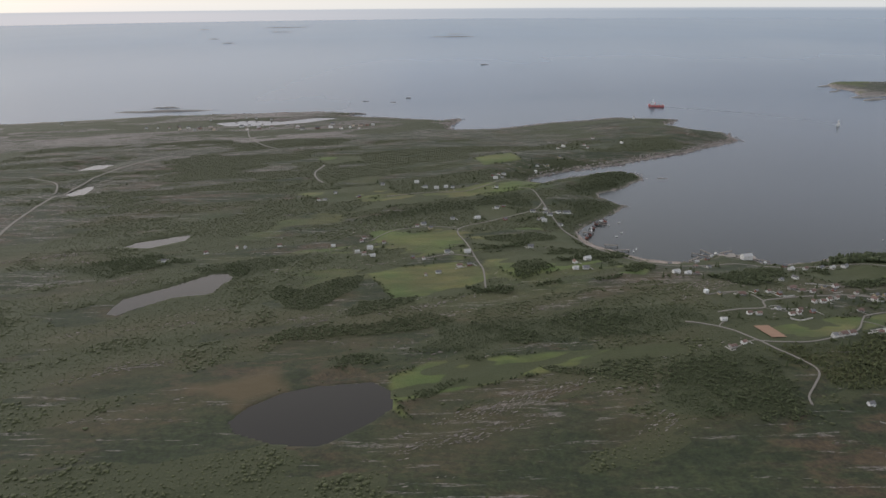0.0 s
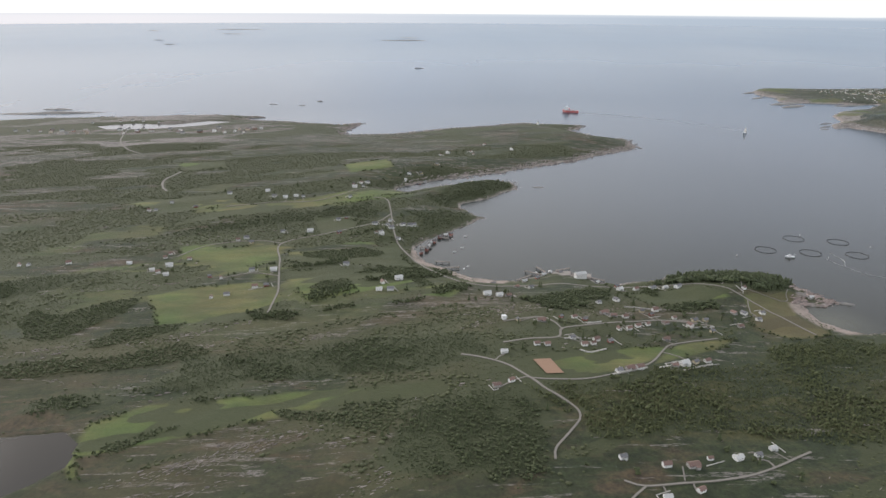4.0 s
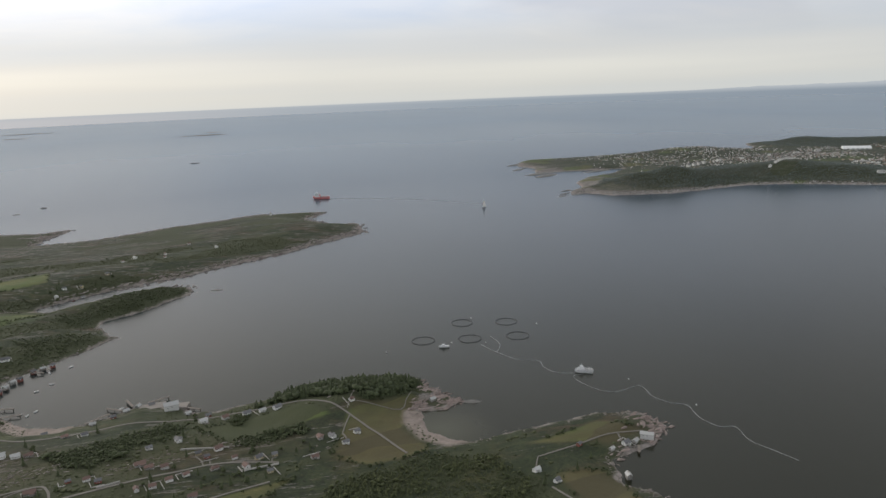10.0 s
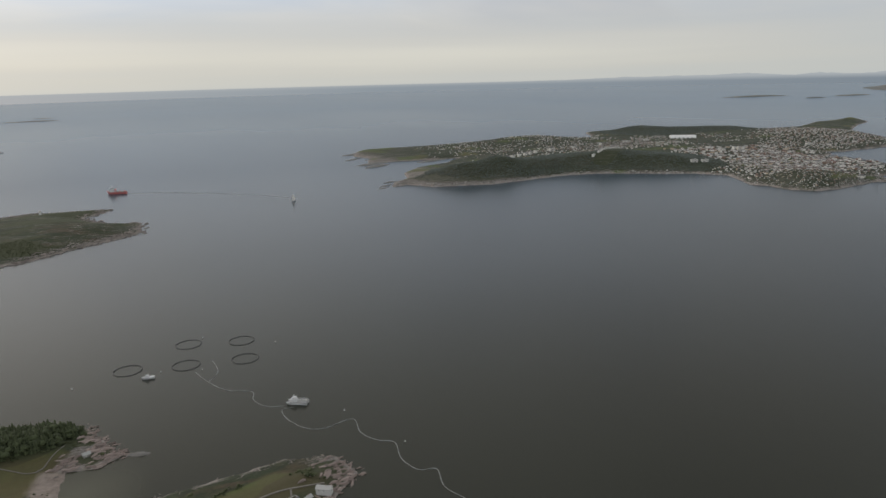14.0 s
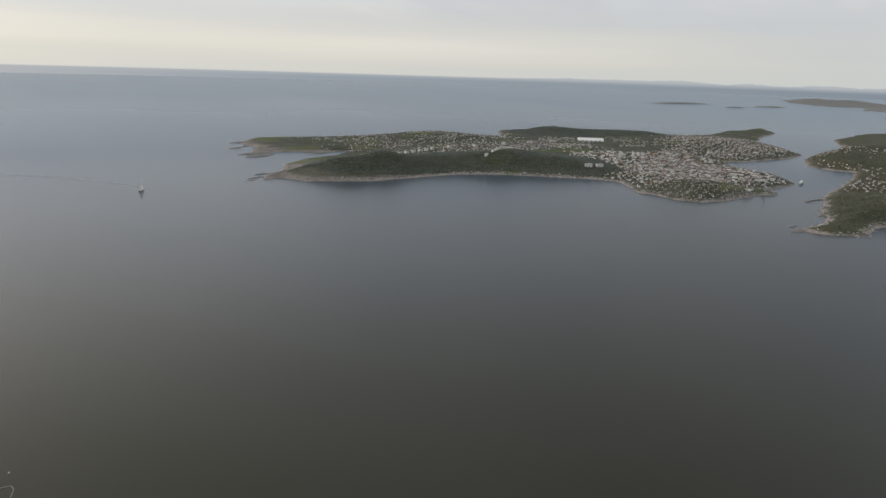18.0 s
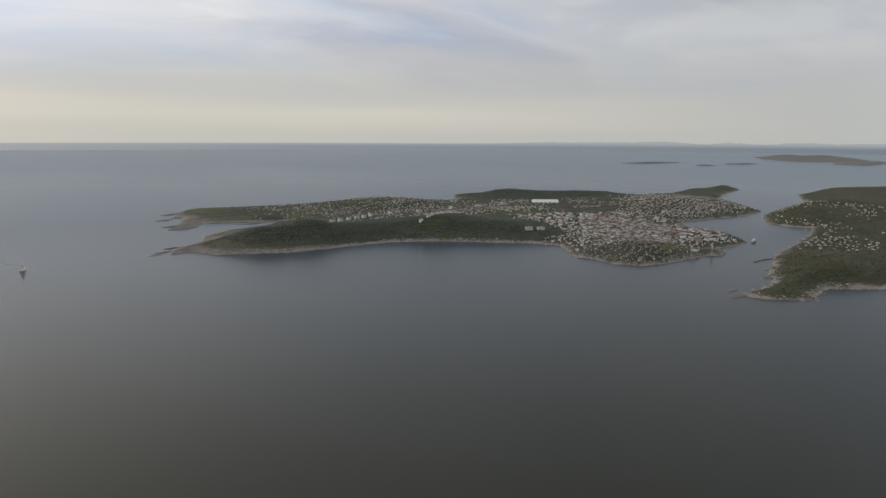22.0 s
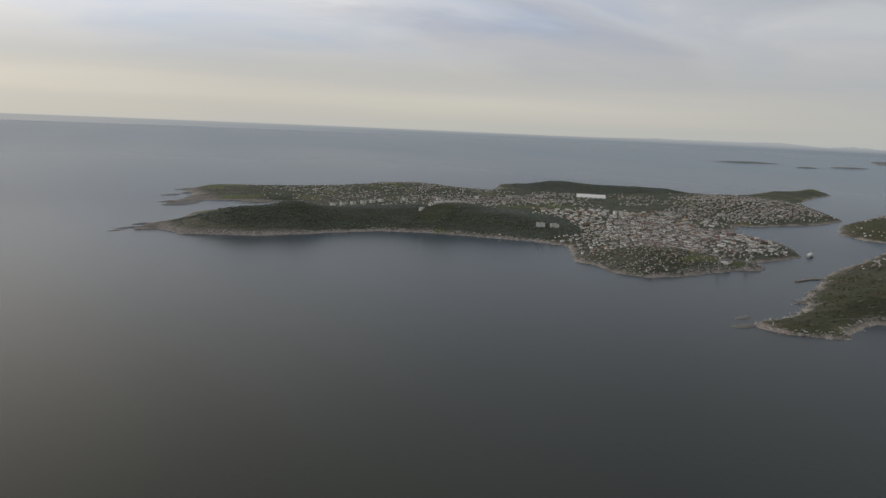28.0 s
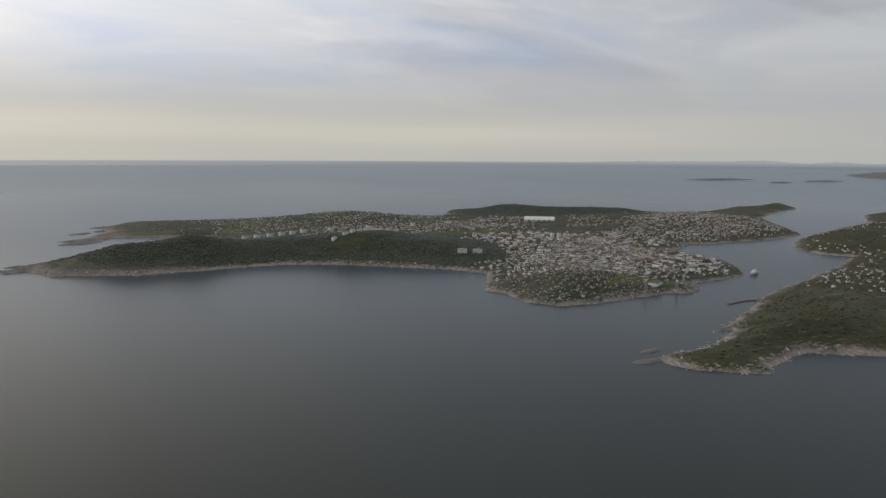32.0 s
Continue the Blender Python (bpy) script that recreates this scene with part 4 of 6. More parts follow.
ROADS += [
    (1.1, [(8.6, 353.3), (-5.8, 358.5), (-27, 351.4), (-36.6, 336.6)]),
    (1.1, [(-9, 308.5), (2, 313), (15, 309)]),
    (1.3, [(-34.8, 420.6), (-11.5, 426.8), (16.5, 429.6), (36.5, 449.7), (55.6, 465.8)]),
    (3.0, [(-225, 315), (-231.9, 347), (-237.6, 376.9), (-241.2, 422), (-238, 468.1), (-228.8, 501.7), (-211.5, 533.7)]),
    (2.0, [(-240, 414), (-249.8, 418.3), (-246.9, 431.5), (-258.2, 453.3), (-281.5, 466.2)]),
    (2.2, [(-190.9, 690.2), (-176.5, 635), (-167, 607.7), (-149.8, 577.5), (-134.9, 563.2)]),
    (2.4, [(-86.5, 504.5), (-89.4, 480), (-85.1, 463.6), (-79.7, 454.2)]),
    (1.1, [(250.3, 221.6), (255.6, 208.3), (258.3, 201.3), (260.2, 196.2), (255.2, 181.6), (252, 150)]),
    (0.9, [(253, 237.6), (267.8, 240.9), (279, 243.6), (290.6, 242.9)]),
    (1.2, [(122.7, 168.6), (127.2, 166.4), (136.9, 167.3), (147, 168.4), (158, 171.5), (175, 180)]), (1.1, [(127.2, 166.2), (122, 161.5), (116, 154)]), (0.7, [(137.3, 168), (138.5, 173)]),
    (0.8, [(252, 187.5), (256, 184.5), (248, 181)]),
    (0.7, [(203.6, 283), (205.4, 288.5), (207.9, 295)]), (0.7, [(204, 279.5), (202.2, 275), (200.1, 268.5)]),
    (0.6, [(206, 287.5), (212, 286.5), (219.7, 283.2), (223, 284.5), (225.2, 289.9), (228.2, 294.5)]),
]
for wide, line in ROADS:
    ribbon("road", line, wide * 0.5, ASPHALT, "pale narrow country road across the heath", "road", "structure")
# gravel drives from the houses to the road, laid once the houses are known
def drive(x, y, reach=13.0):
    """The nearest point of any road, if one is near."""
    best = (reach, None)
    for _, line in ROADS:
        for (ax, ay), (bx, by) in zip(line, line[1:]):
            dx, dy = bx - ax, by - ay
            k = min(1, max(0, ((x - ax) * dx + (y - ay) * dy) / (dx * dx + dy * dy)))
            px, py = ax + k * dx, ay + k * dy
            dist = math.hypot(x - px, y - py)
            if 2.6 < dist < best[0]:
                best = (dist, (px, py))
    return best[1]


WALLS = [[(125.5, 229.5), (128.5, 227.8), (134.5, 230.8)], [(148, 219), (154, 221.5)], [(155.5, 218.5), (167, 224)], [(132, 213.5), (144, 218.5)],
         [(122, 237.3), (129.5, 238.6)], [(133, 250.8), (138.5, 252.7)], [(152, 271), (166, 269)], [(170, 252), (180, 254)]]
for line in WALLS:
    ribbon("garden_wall", line, 0.32, STONE, "low pale stone garden wall on the grass", "wall", "", 0.42, 0.9, 1.0)

gx, gy = np.meshgrid(np.linspace(0, 1, 9), np.linspace(0, 1, 13))
c00, c10, c11, c01 = (np.array(q) for q in ((109.3, 222.8), (114.8, 223.2), (117.2, 214.1), (112, 213.9)))
pxy = ((1 - gx)[..., None] * (1 - gy)[..., None] * c00 + gx[..., None] * (1 - gy)[..., None] * c10 + gx[..., None] * gy[..., None] * c11 + (1 - gx)[..., None] * gy[..., None] * c01).reshape(-1, 2)
pz = west_height(pxy[:, 0], pxy[:, 1])[0]
pi = np.arange(9 * 13).reshape(13, 9)
pf = np.stack([pi[:-1, :-1], pi[1:, :-1], pi[1:, 1:], pi[:-1, 1:]], -1).reshape(-1, 4)
tagged(new("sports_pitch", mesh_of("sports_pitch", np.column_stack([pxy, 0.5 * pz + 0.5 * pz.mean() + 0.28]), pf, [GRAVEL], True)),
       "small red gravel sports pitch in a green field", "sports pitch", kind="structure")


# ---- houses ----
def house(long, wide, high, rise, wall, roof, label, extra=""):
    """A gabled wooden house: walls, two roof slopes, chimney, windows, door; a lean-to or a porch where it has one."""
    top = empty("house", label, "house", "houses of the coastal village")
    bm = bmesh.new()
    l, w = long / 2, wide / 2
    pts = [(-l, -w, -1.0), (l, -w, -1.0), (l, w, -1.0), (-l, w, -1.0), (-l, -w, high), (l, -w, high), (l, w, high), (-l, w, high), (-l, 0, high + rise), (l, 0, high + rise)]
    v = [bm.verts.new(p) for p in pts]
    for q in ((0, 1, 5, 4), (1, 2, 6, 9, 5), (2, 3, 7, 6), (3, 0, 4, 8, 7), (3, 2, 1, 0)):
        bm.faces.new([v[i] for i in q])
    if extra == "wing":
        box(bm, l * 0.4, -w - 0.5, -1.0, long * 0.35, 1.2, high + 0.8)
    part("wall", bm, wall, top)
    over, t = 0.22, 0.12
    for s in (-1, 1):
        bm = bmesh.new()
        k = rise / w
        a = [(-l - over, s * (w + over), high - over * k), (l + over, s * (w + over), high - over * k), (l + over, 0, high + rise), (-l - over, 0, high + rise)]
        lo = [bm.verts.new(p) for p in a]
        hi = [bm.verts.new((p[0], p[1], p[2] + t)) for p in a]
        bm.faces.new(hi if s < 0 else hi[::-1])
        bm.faces.new(lo[::-1] if s < 0 else lo)
        for i in range(4):
            j = (i + 1) % 4
            bm.faces.new((lo[i], lo[j], hi[j], hi[i]))
        bmesh.ops.recalc_face_normals(bm, faces=bm.faces)
        part("roof_slope", bm, roof, top)
    if extra == "wing":
        bm = bmesh.new()
        box(bm, l * 0.4, -w - 0.55, high - 0.2, long * 0.42, 1.4, 0.14)
        part("wing_roof", bm, roof, top)
    bm = bmesh.new()
    box(bm, l * 0.25, 0.05, high + rise - 0.2, 0.28, 0.28, 0.6)
    part("chimney", bm, BRICK, top, "brick chimney")
    for x, y, sx, sy in ((-l * 0.55, -w, 0.45, 0.05), (l * 0.05, -w, 0.45, 0.05), (-l * 0.4, w, 0.45, 0.05), (l * 0.45, w, 0.45, 0.05), (l, -w * 0.35, 0.05, 0.4), (-l, w * 0.2, 0.05, 0.4)):
        bm = bmesh.new()
        box(bm, x, y, high * 0.42, sx, sy, 0.42)
        box(bm, x, y, high * 0.42 - 0.06, sx * 0.9 + 0.12 * (sx > 0.1), sy * 0.9 + 0.12 * (sy > 0.1), 0.05)
        frame_ = part("window", bm, TRIM, top, "white window frame")
        bm = bmesh.new()
        box(bm, x, y, high * 0.42 + 0.05, sx - 0.1 if sx > 0.1 else 0.09, sy - 0.1 if sy > 0.1 else 0.09, 0.32)
        part("pane", bm, PANE, frame_, "dark window pane")
    bm = bmesh.new()
    box(bm, -l * 0.15, -w, 0.0, 0.3, 0.06, 0.62)
    part("door", bm, TRIM, top)
    return top


HOUSE_KINDS = [
    house(4.2, 2.6, 1.35, 0.95, WHITE_WALL, SLATE, "white wooden house with a grey tiled gable roof", "wing"),
    house(3.6, 2.5, 1.3, 1.0, WHITE_WALL, RED_TILE, "white wooden house with a red tiled gable roof"),
    house(4.6, 2.8, 1.2, 0.8, GREY_WALL, RED_TILE, "long low grey house with a red tiled roof", "wing"),
    house(3.4, 2.4, 1.3, 1.0, OCHRE_WALL, SLATE, "ochre wooden house with a grey roof"),
    house(3.2, 2.2, 1.2, 0.95, RED_WALL, SLATE, "red painted wooden house with a grey roof"),
    house(4.8, 3.0, 1.5, 1.0, WHITE_WALL, PALE_ROOF, "large white house with a pale sheet roof", "wing"),
]
SHED = house(2.2, 1.6, 0.8, 0.6, RED_WALL, SLATE, "small red boathouse with a grey roof by the shore")
SHED_GREY = house(2.4, 1.6, 0.8, 0.6, GREY_WALL, PALE_ROOF, "small weathered boathouse with a pale roof by the shore")
VILLAGE = [(112.3, 233.2), (115.6, 232.7), (127.8, 233), (131.1, 234.4), (124.8, 238), (132.9, 237.5), (137.4, 236.7), (109.1, 253.2), (117, 252.2),
           (124.9, 256.5), (129.6, 256.1), (132.9, 253.9), (143.3, 247), (147.2, 247.8), (151, 250.6), (155.2, 252.6), (144.7, 259.9), (149, 259),
           (157.4, 266.4), (160, 263.3), (162.6, 254.8), (167.8, 260.8), (174.6, 258.7), (179.1, 259.7), (171.1, 253.9), (177.6, 249.9)]
EAST_FARMS = [(157.7, 240.7), (134.4, 215.8), (138.2, 217.3), (141.5, 217.9), (153.6, 221.1), (157.1, 222.5), (161.5, 224.2), (165.9, 225.7), (190.4, 255.5),
              (192.9, 266.9), (196.7, 266.7), (200.3, 262.3), (204.6, 268.5), (205.8, 287.3), (171, 294.5), (176.2, 294.5), (181.2, 293.5), (164, 294.4),
              (157, 293.7), (105.5, 279.9), (109, 279.6), (100.9, 281.4), (142.9, 273.7), (150.8, 277.4), (114.5, 296.2), (120.5, 295.6)]
BAY_FARMS = [(77.2, 503.6), (68.9, 499.3), (75.6, 486.6), (79.7, 491.5), (34, 464.1), (38.5, 468.7), (42.2, 471.4), (34.6, 433.8), (116.8, 569.9),
             (88.4, 520.4), (92.2, 552.6), (98.4, 562.5), (58.3, 382.4), (66.2, 383.9), (71.9, 384.9), (52.9, 370), (55.6, 371.9), (64.4, 364.8)]
SOUTH_FARMS = [(267.4, 240.2), (249.6, 230.6), (252.7, 223.7), (253.4, 204.1), (253.7, 197.2), (262.8, 191.3), (252.7, 189.4), (254.8, 187), (244.9, 190.7),
               (281.6, 237.8), (263, 198.5)]
FIELD_FARMS = [(-13.8, 358.9), (-10.5, 362.3), (5.5, 372.7), (19.3, 372.8), (2.1, 316.4), (11.7, 315.3), (-9, 308), (-14.3, 310.3), (7.5, 297.2), (12, 297.8),
               (-7.7, 287.9), (-2.1, 290), (59.6, 295.1), (63, 287.1), (58.5, 287.4), (31.6, 392.7), (35.6, 395.4), (51.7, 384.9), (59.5, 389.7),
               (55.9, 368.1), (70.3, 384.5), (-39.4, 447), (-17.1, 450.1), (-11.1, 438.4), (-3.9, 435.3), (2.2, 436.9), (6.5, 436.5), (-67.5, 426.4),
               (-51.7, 419.1), (-76, 413.1), (-72, 413.1), (42.6, 319.7), (40.3, 461.4), (35.5, 456.4), (66.6, 489.3)]
JUNCTION_FARMS = [(101, 228.2), (101, 210.5), (96.4, 208.1), (-40.5, 340.4), (-41.7, 319.6), (-38, 316.2), (124.6, 176.5), (146.7, 176.1), (154.1, 176.3), (160, 178),
                  (165.2, 180.8), (131.3, 162.5), (140, 164.6)]
WEST_FARMS = [(-131.3, 307.5), (-115, 318.8), (-102.1, 326.7), (-98.2, 326.7), (-81.5, 328.8), (-54.6, 328.2), (-36, 325), (-33.5, 312.8), (-29.7, 333.3),
              (-41.3, 335.5), (-236, 716), (-213.6, 727), (-203.9, 732), (-193.1, 730), (-176, 724), (-281.3, 665.3), (-271.5, 668), (-259.4, 664.4),
              (117.6, 559.6), (-378.6, 697.7), (-77.9, 676.1), (-66.6, 672.5), (150, 580), (130, 600)]
rng = random.Random(4)
HOUSE_SPOTS = []


def settle(spots, choices, lean=20.0, size=(0.44, 0.64)):
    for x, y in spots:
        proto = HOUSE_KINDS[rng.choice(choices)]
        turn = lean + rng.choice((0, 0, 0, 90, 180)) + rng.uniform(-12, 12)
        HOUSE_SPOTS.append((x, y))
        copy_thing(proto, pose(x, y, west_z(x, y) + 0.15, 0, 0, turn) @ Matrix.Scale(rng.uniform(*size), 4))


settle(VILLAGE, (0, 1, 1, 2, 2, 3, 4), 18)
settle(EAST_FARMS, (0, 0, 1, 2, 3, 5), 25)
settle(BAY_FARMS, (0, 0, 1, 3, 4, 5), 40)
settle(SOUTH_FARMS, (0, 0, 5, 1, 4), 30, (0.42, 0.58))
settle(FIELD_FARMS, (0, 0, 1, 4, 5, 5), 10)
settle(JUNCTION_FARMS, (0, 1, 1, 2, 5), 15, (0.38, 0.54))
settle(WEST_FARMS, (0, 0, 1, 5), 15)
settle([(134.7, 173.4), (141.3, 173.2)], (1, 2), 15, (0.55, 0.65))
for x, y, turn, k in ((85.5, 371.5, 30, 0), (88.5, 374, 30, 1), (91.5, 376.5, 35, 0), (80.5, 362, 50, 1), (82.5, 364.5, 45, 0), (79.5, 357, 60, 1), (78.5, 352.5, 60, 0),
                      (120, 309, 10, 1), (126, 312, 20, 0), (129.5, 316.5, 20, 1), (133, 319.5, 70, 1), (137.5, 319.5, 20, 0), (151, 306.5, 40, 1), (106, 305.5, 20, 0),
                      (285, 238, 30, 1), (273.5, 222, 80, 1), (234, 287, 20, 1), (158, 301.5, 20, 0), (183, 309, 20, 1)):
    HOUSE_SPOTS.append((x, y))
    copy_thing((SHED, SHED_GREY)[k], pose(x, y, max(0.5, west_z(x, y)) + 0.15, 0, 0, turn) @ Matrix.Scale(0.8, 4))
# the large white building on the quay, and the pale one on the rocks of the south point
QUAY = house(6.0, 3.4, 1.9, 1.1, WHITE_WALL, PALE_ROOF, "large white quay house with a row of windows")
QUAY.matrix_world = pose(145, 312.6, 1.5, 0, 0, 12) @ Matrix.Scale(0.8, 4)
POINT = house(5.6, 2.6, 1.5, 0.7, WHITE_WALL, PALE_ROOF, "long white boathouse on the rocks of the point")
POINT.matrix_world = pose(289.5, 239, 1.5, 0, 0, -35) @ Matrix.Scale(0.7, 4)
PROTOS = HOUSE_KINDS + [SHED, SHED_GREY]
for proto, (x, y) in zip(PROTOS, ((60.5, 378.5), (163, 268), (142, 262.5), (-6.5, 354.5), (34.5, 369), (66, 299.5), (75.8, 348), (276, 236))):
    proto.matrix_world = pose(x, y, max(0.5, west_z(x, y)) + 0.15, 0, 0, 22) @ Matrix.Scale(0.65, 4)
    HOUSE_SPOTS.append((x, y))
bm = bmesh.new()
box(bm, 0, 0, -0.3, 1.5, 1.5, 1.7)
tank = tagged(part("water_tank", bm, STEEL_WHITE), "square white tank building on the heath", "tank")
tank.matrix_world = pose(104.2, 254.8, west_z(104.2, 254.8), 0, 0, 15)

rd = random.Random(12)
for x, y in HOUSE_SPOTS[:130]:
    to = drive(x, y)
    if to and rd.random() < 0.45:
        mid = ((x + to[0]) / 2 + rd.uniform(-1, 1), (y + to[1]) / 2 + rd.uniform(-0.8, 0.8))
        ribbon("gravel_drive", [to, mid, (x + rd.uniform(-1, 1), y + rd.uniform(-1.6, -0.8))], rd.uniform(0.3, 0.5), ASPHALT, "pale gravel drive between the road and a house", "drive", "structure", 0.12, 0.3, 1.0)
    if rd.random() < 0.6:
        w1, w2, a = rd.uniform(1.6, 3.0), rd.uniform(1.7, 2.4), radians(20 + rd.choice((0, 90, 180, 270)))
        c, s = math.cos(a), math.sin(a)
        spot = lambda p, q: (x + p * c - q * s, y + p * s + q * c)
        ribbon("garden_wall", [spot(-w1, -w2), spot(w1, -w2)], 0.16, STONE, "low pale stone garden wall on the grass", "wall", "", 0.22, 0.8, 0.8)
        if rd.random() < 0.5:
            ribbon("garden_wall", [spot(w1, -w2 + 0.14), spot(w1, w2 * rd.uniform(-0.4, 0.6))], 0.16, STONE, "low pale stone garden wall on the grass", "wall", "", 0.22, 0.8, 0.8)

# lighthouse on the outer point
lamp = empty("lighthouse", "small white wooden lighthouse on the outer point", "lighthouse")
bm = bmesh.new()
box(bm, 0, 0, -0.5, 3.4, 3.4, 5.0, 0, 0.75)
part("tower", bm, WHITE_WALL, lamp)
bm = bmesh.new()
rod(bm, (0, 0, 4.5), (0, 0, 5.6), 0.8, 8)
part("lantern", bm, PANE, lamp)
bm = bmesh.new()
rod(bm, (0, 0, 5.6), (0, 0, 6.3), 1.0, 8, 0.1)
part("lantern_roof", bm, RED_WALL, lamp, "red lantern roof")
lamp.matrix_world = pose(192, 703.5, west_z(192, 703.5)) @ Matrix.Scale(0.5, 4)


# ---- jetties, boats, fish farm ----
def jetty(ax, ay, bx, by, wide=0.9, top=0.75):
    ob = empty("jetty", "grey plank jetty on piles in the shallow bay", "jetty", "jetties of the bay")
    n = max(3, int(math.hypot(bx - ax, by - ay) / 0.9))
    turn = math.degrees(math.atan2(by - ay, bx - ax))
    for i in range(n):
        k = (i + 0.5) / n
        bm = bmesh.new()
        box(bm, ax + (bx - ax) * k, ay + (by - ay) * k, top, math.hypot(bx - ax, by - ay) / n * 0.96, wide, 0.14, turn)
        part("deck_board", bm, PLANK, ob)
    for k in (0.1, 0.5, 0.95):
        bm = bmesh.new()
        rod(bm, (ax + (bx - ax) * k, ay + (by - ay) * k, -1.2), (ax + (bx - ax) * k, ay + (by - ay) * k, top), 0.16, 6)
        part("pile", bm, BARK, ob)


for j in ((117, 311, 124, 317), (128, 318, 122, 322), (131, 320.5, 128, 327), (136, 322, 143, 325), (150, 313, 155, 309.5), (84, 371, 90, 369), (86.5, 374.5, 92, 372),
          (82, 335.5, 89, 334), (86, 327, 93, 327.5), (75, 356, 81, 355), (285, 236, 283, 232.5)):
    jetty(*j)
# the filled quay in front of the white house
bm = bmesh.new()
for x, y, sx, sy, turn in ((138, 317.8, 9, 5, 5), (146, 315.6, 9, 4.5, -12)):
    box(bm, x, y, -1.5, sx, sy, 2.6, turn)
tagged(part("quay", bm, CONCRETE), "low concrete quay along the inner bay", "quay", kind="structure")
# rock moles of the eastern sound
SKERRY_STONE = surface("mole_rubble", (0.14, 0.125, 0.11), (0.30, 0.27, 0.24), 0.5, 0.9, 0, 0, 0.3)
for line in ([(906, 449), (892, 452), (876, 449)], [(838, 405), (832, 407), (827, 406)]):
    ribbon("mole", line, 2.2, SKERRY_STONE, "rough stone mole reaching into the sound", "mole", "structure", 0.6, 2.6, 2.0, lambda x, y: (0 * x, 0 * x))

# workboat: a broad barge of a boat with a wheelhouse aft and a crane
boat = empty("workboat", "white fish farm workboat with a wheelhouse and deck crane", "boat")
for s in (-1, 1):
    bm = bmesh.new()
    hull(bm, 9.0, 1.3, 0.9, 0.3, 0.3)
    bmesh.ops.translate(bm, verts=bm.verts, vec=(0, s * 1.35, 0))
    part("hull", bm, STEEL_WHITE, boat)
bm = bmesh.new()
box(bm, -0.3, 0, 0.75, 8.2, 3.9, 0.3)
part("deck", bm, DECK_GREY, boat, "grey steel deck")
bm = bmesh.new()
box(bm, 1.6, 0, 1.05, 3.0, 2.6, 1.0, 0, 0.95)
box(bm, 1.5, 0, 2.05, 1.9, 2.1, 1.0, 0, 0.85)
wheel = part("wheelhouse", bm, STEEL_WHITE, boat)
for y in (-0.55, 0, 0.55):
    bm = bmesh.new()
    box(bm, 2.42, y, 2.35, 0.06, 0.38, 0.4)
    part("window", bm, PANE, wheel)
bm = bmesh.new()
rod(bm, (1.6, 0, 3.0), (1.6, 0, 4.3), 0.06, 6)
rod(bm, (1.6, -0.6, 3.8), (1.6, 0.6, 3.8), 0.04, 6)
part("mast", bm, STEEL_WHITE, boat)
bm = bmesh.new()
rod(bm, (-1.4, 1.2, 1.0), (-1.4, 1.2, 2.4), 0.16)
rod(bm, (-1.4, 1.2, 2.4), (-3.4, 0.2, 3.0), 0.11)
part("crane", bm, DECK_GREY, boat)
for x in (-3.6, -2.4, -0.6):
    bm = bmesh.new()
    box(bm, x, -0.8, 1.05, 0.8, 0.7, 0.6)
    part("deck_crate", bm, WHITE_WALL, boat)
for s in (-1, 1):
    bm = bmesh.new()
    rod(bm, (-4.2, s * 1.9, 1.6), (3.6, s * 1.9, 1.7), 0.05, 5)
    for k in range(6):
        rod(bm, (-4.1 + k * 1.5, s * 1.9, 1.0), (-4.1 + k * 1.5, s * 1.9, 1.65), 0.04, 5)
    part("rail", bm, STEEL_WHITE, boat)
boat.matrix_world = pose(296, 294.2, 0.05, 0, 0, 148.0) @ Matrix.Scale(0.74, 4)


def small_boat(name, label, long, wide, spot, turn, cabin=True, body=None):
    ob = empty(name, label, "boat", "small boats of the bay")
    bm = bmesh.new()
    hull(bm, long, wide, long * 0.16)
    part("hull", bm, body or STEEL_WHITE, ob)
    if cabin:
        bm = bmesh.new()
        box(bm, long * 0.08, 0, long * 0.14, long * 0.34, wide * 0.62, long * 0.2, 0, 0.8)
        c = part("cabin", bm, STEEL_WHITE, ob)
        bm = bmesh.new()
        box(bm, long * 0.225, 0, long * 0.24, 0.05, wide * 0.45, long * 0.06)
        part("window", bm, PANE, c)
        bm = bmesh.new()
        rod(bm, (0, 0, long * 0.3), (0, 0, long * 0.52), 0.04, 6)
        part("mast", bm, DECK_GREY, ob)
    else:
        for k in (-0.2, 0.1):
            bm = bmesh.new()
            box(bm, long * k, 0, long * 0.15, long * 0.08, wide * 0.8, 0.05)
            part("thwart", bm, PLANK, ob)
    ob.matrix_world = pose(*spot, 0.03, 0, 0, turn)


small_boat("service_boat", "small white service boat beside the fish pens", 4.2, 1.7, (252.6, 339), 170)
for spot, turn in (((92, 350), 20), ((95, 327), 75), ((97, 330), 60), ((92, 329), 40), ((96, 356), 10), ((99, 374), 30), ((92, 369.5), 120), ((127, 321.5), 30)):
    small_boat("dinghy", "small open white dinghy moored in the bay", 1.7, 0.7, spot, turn, False)


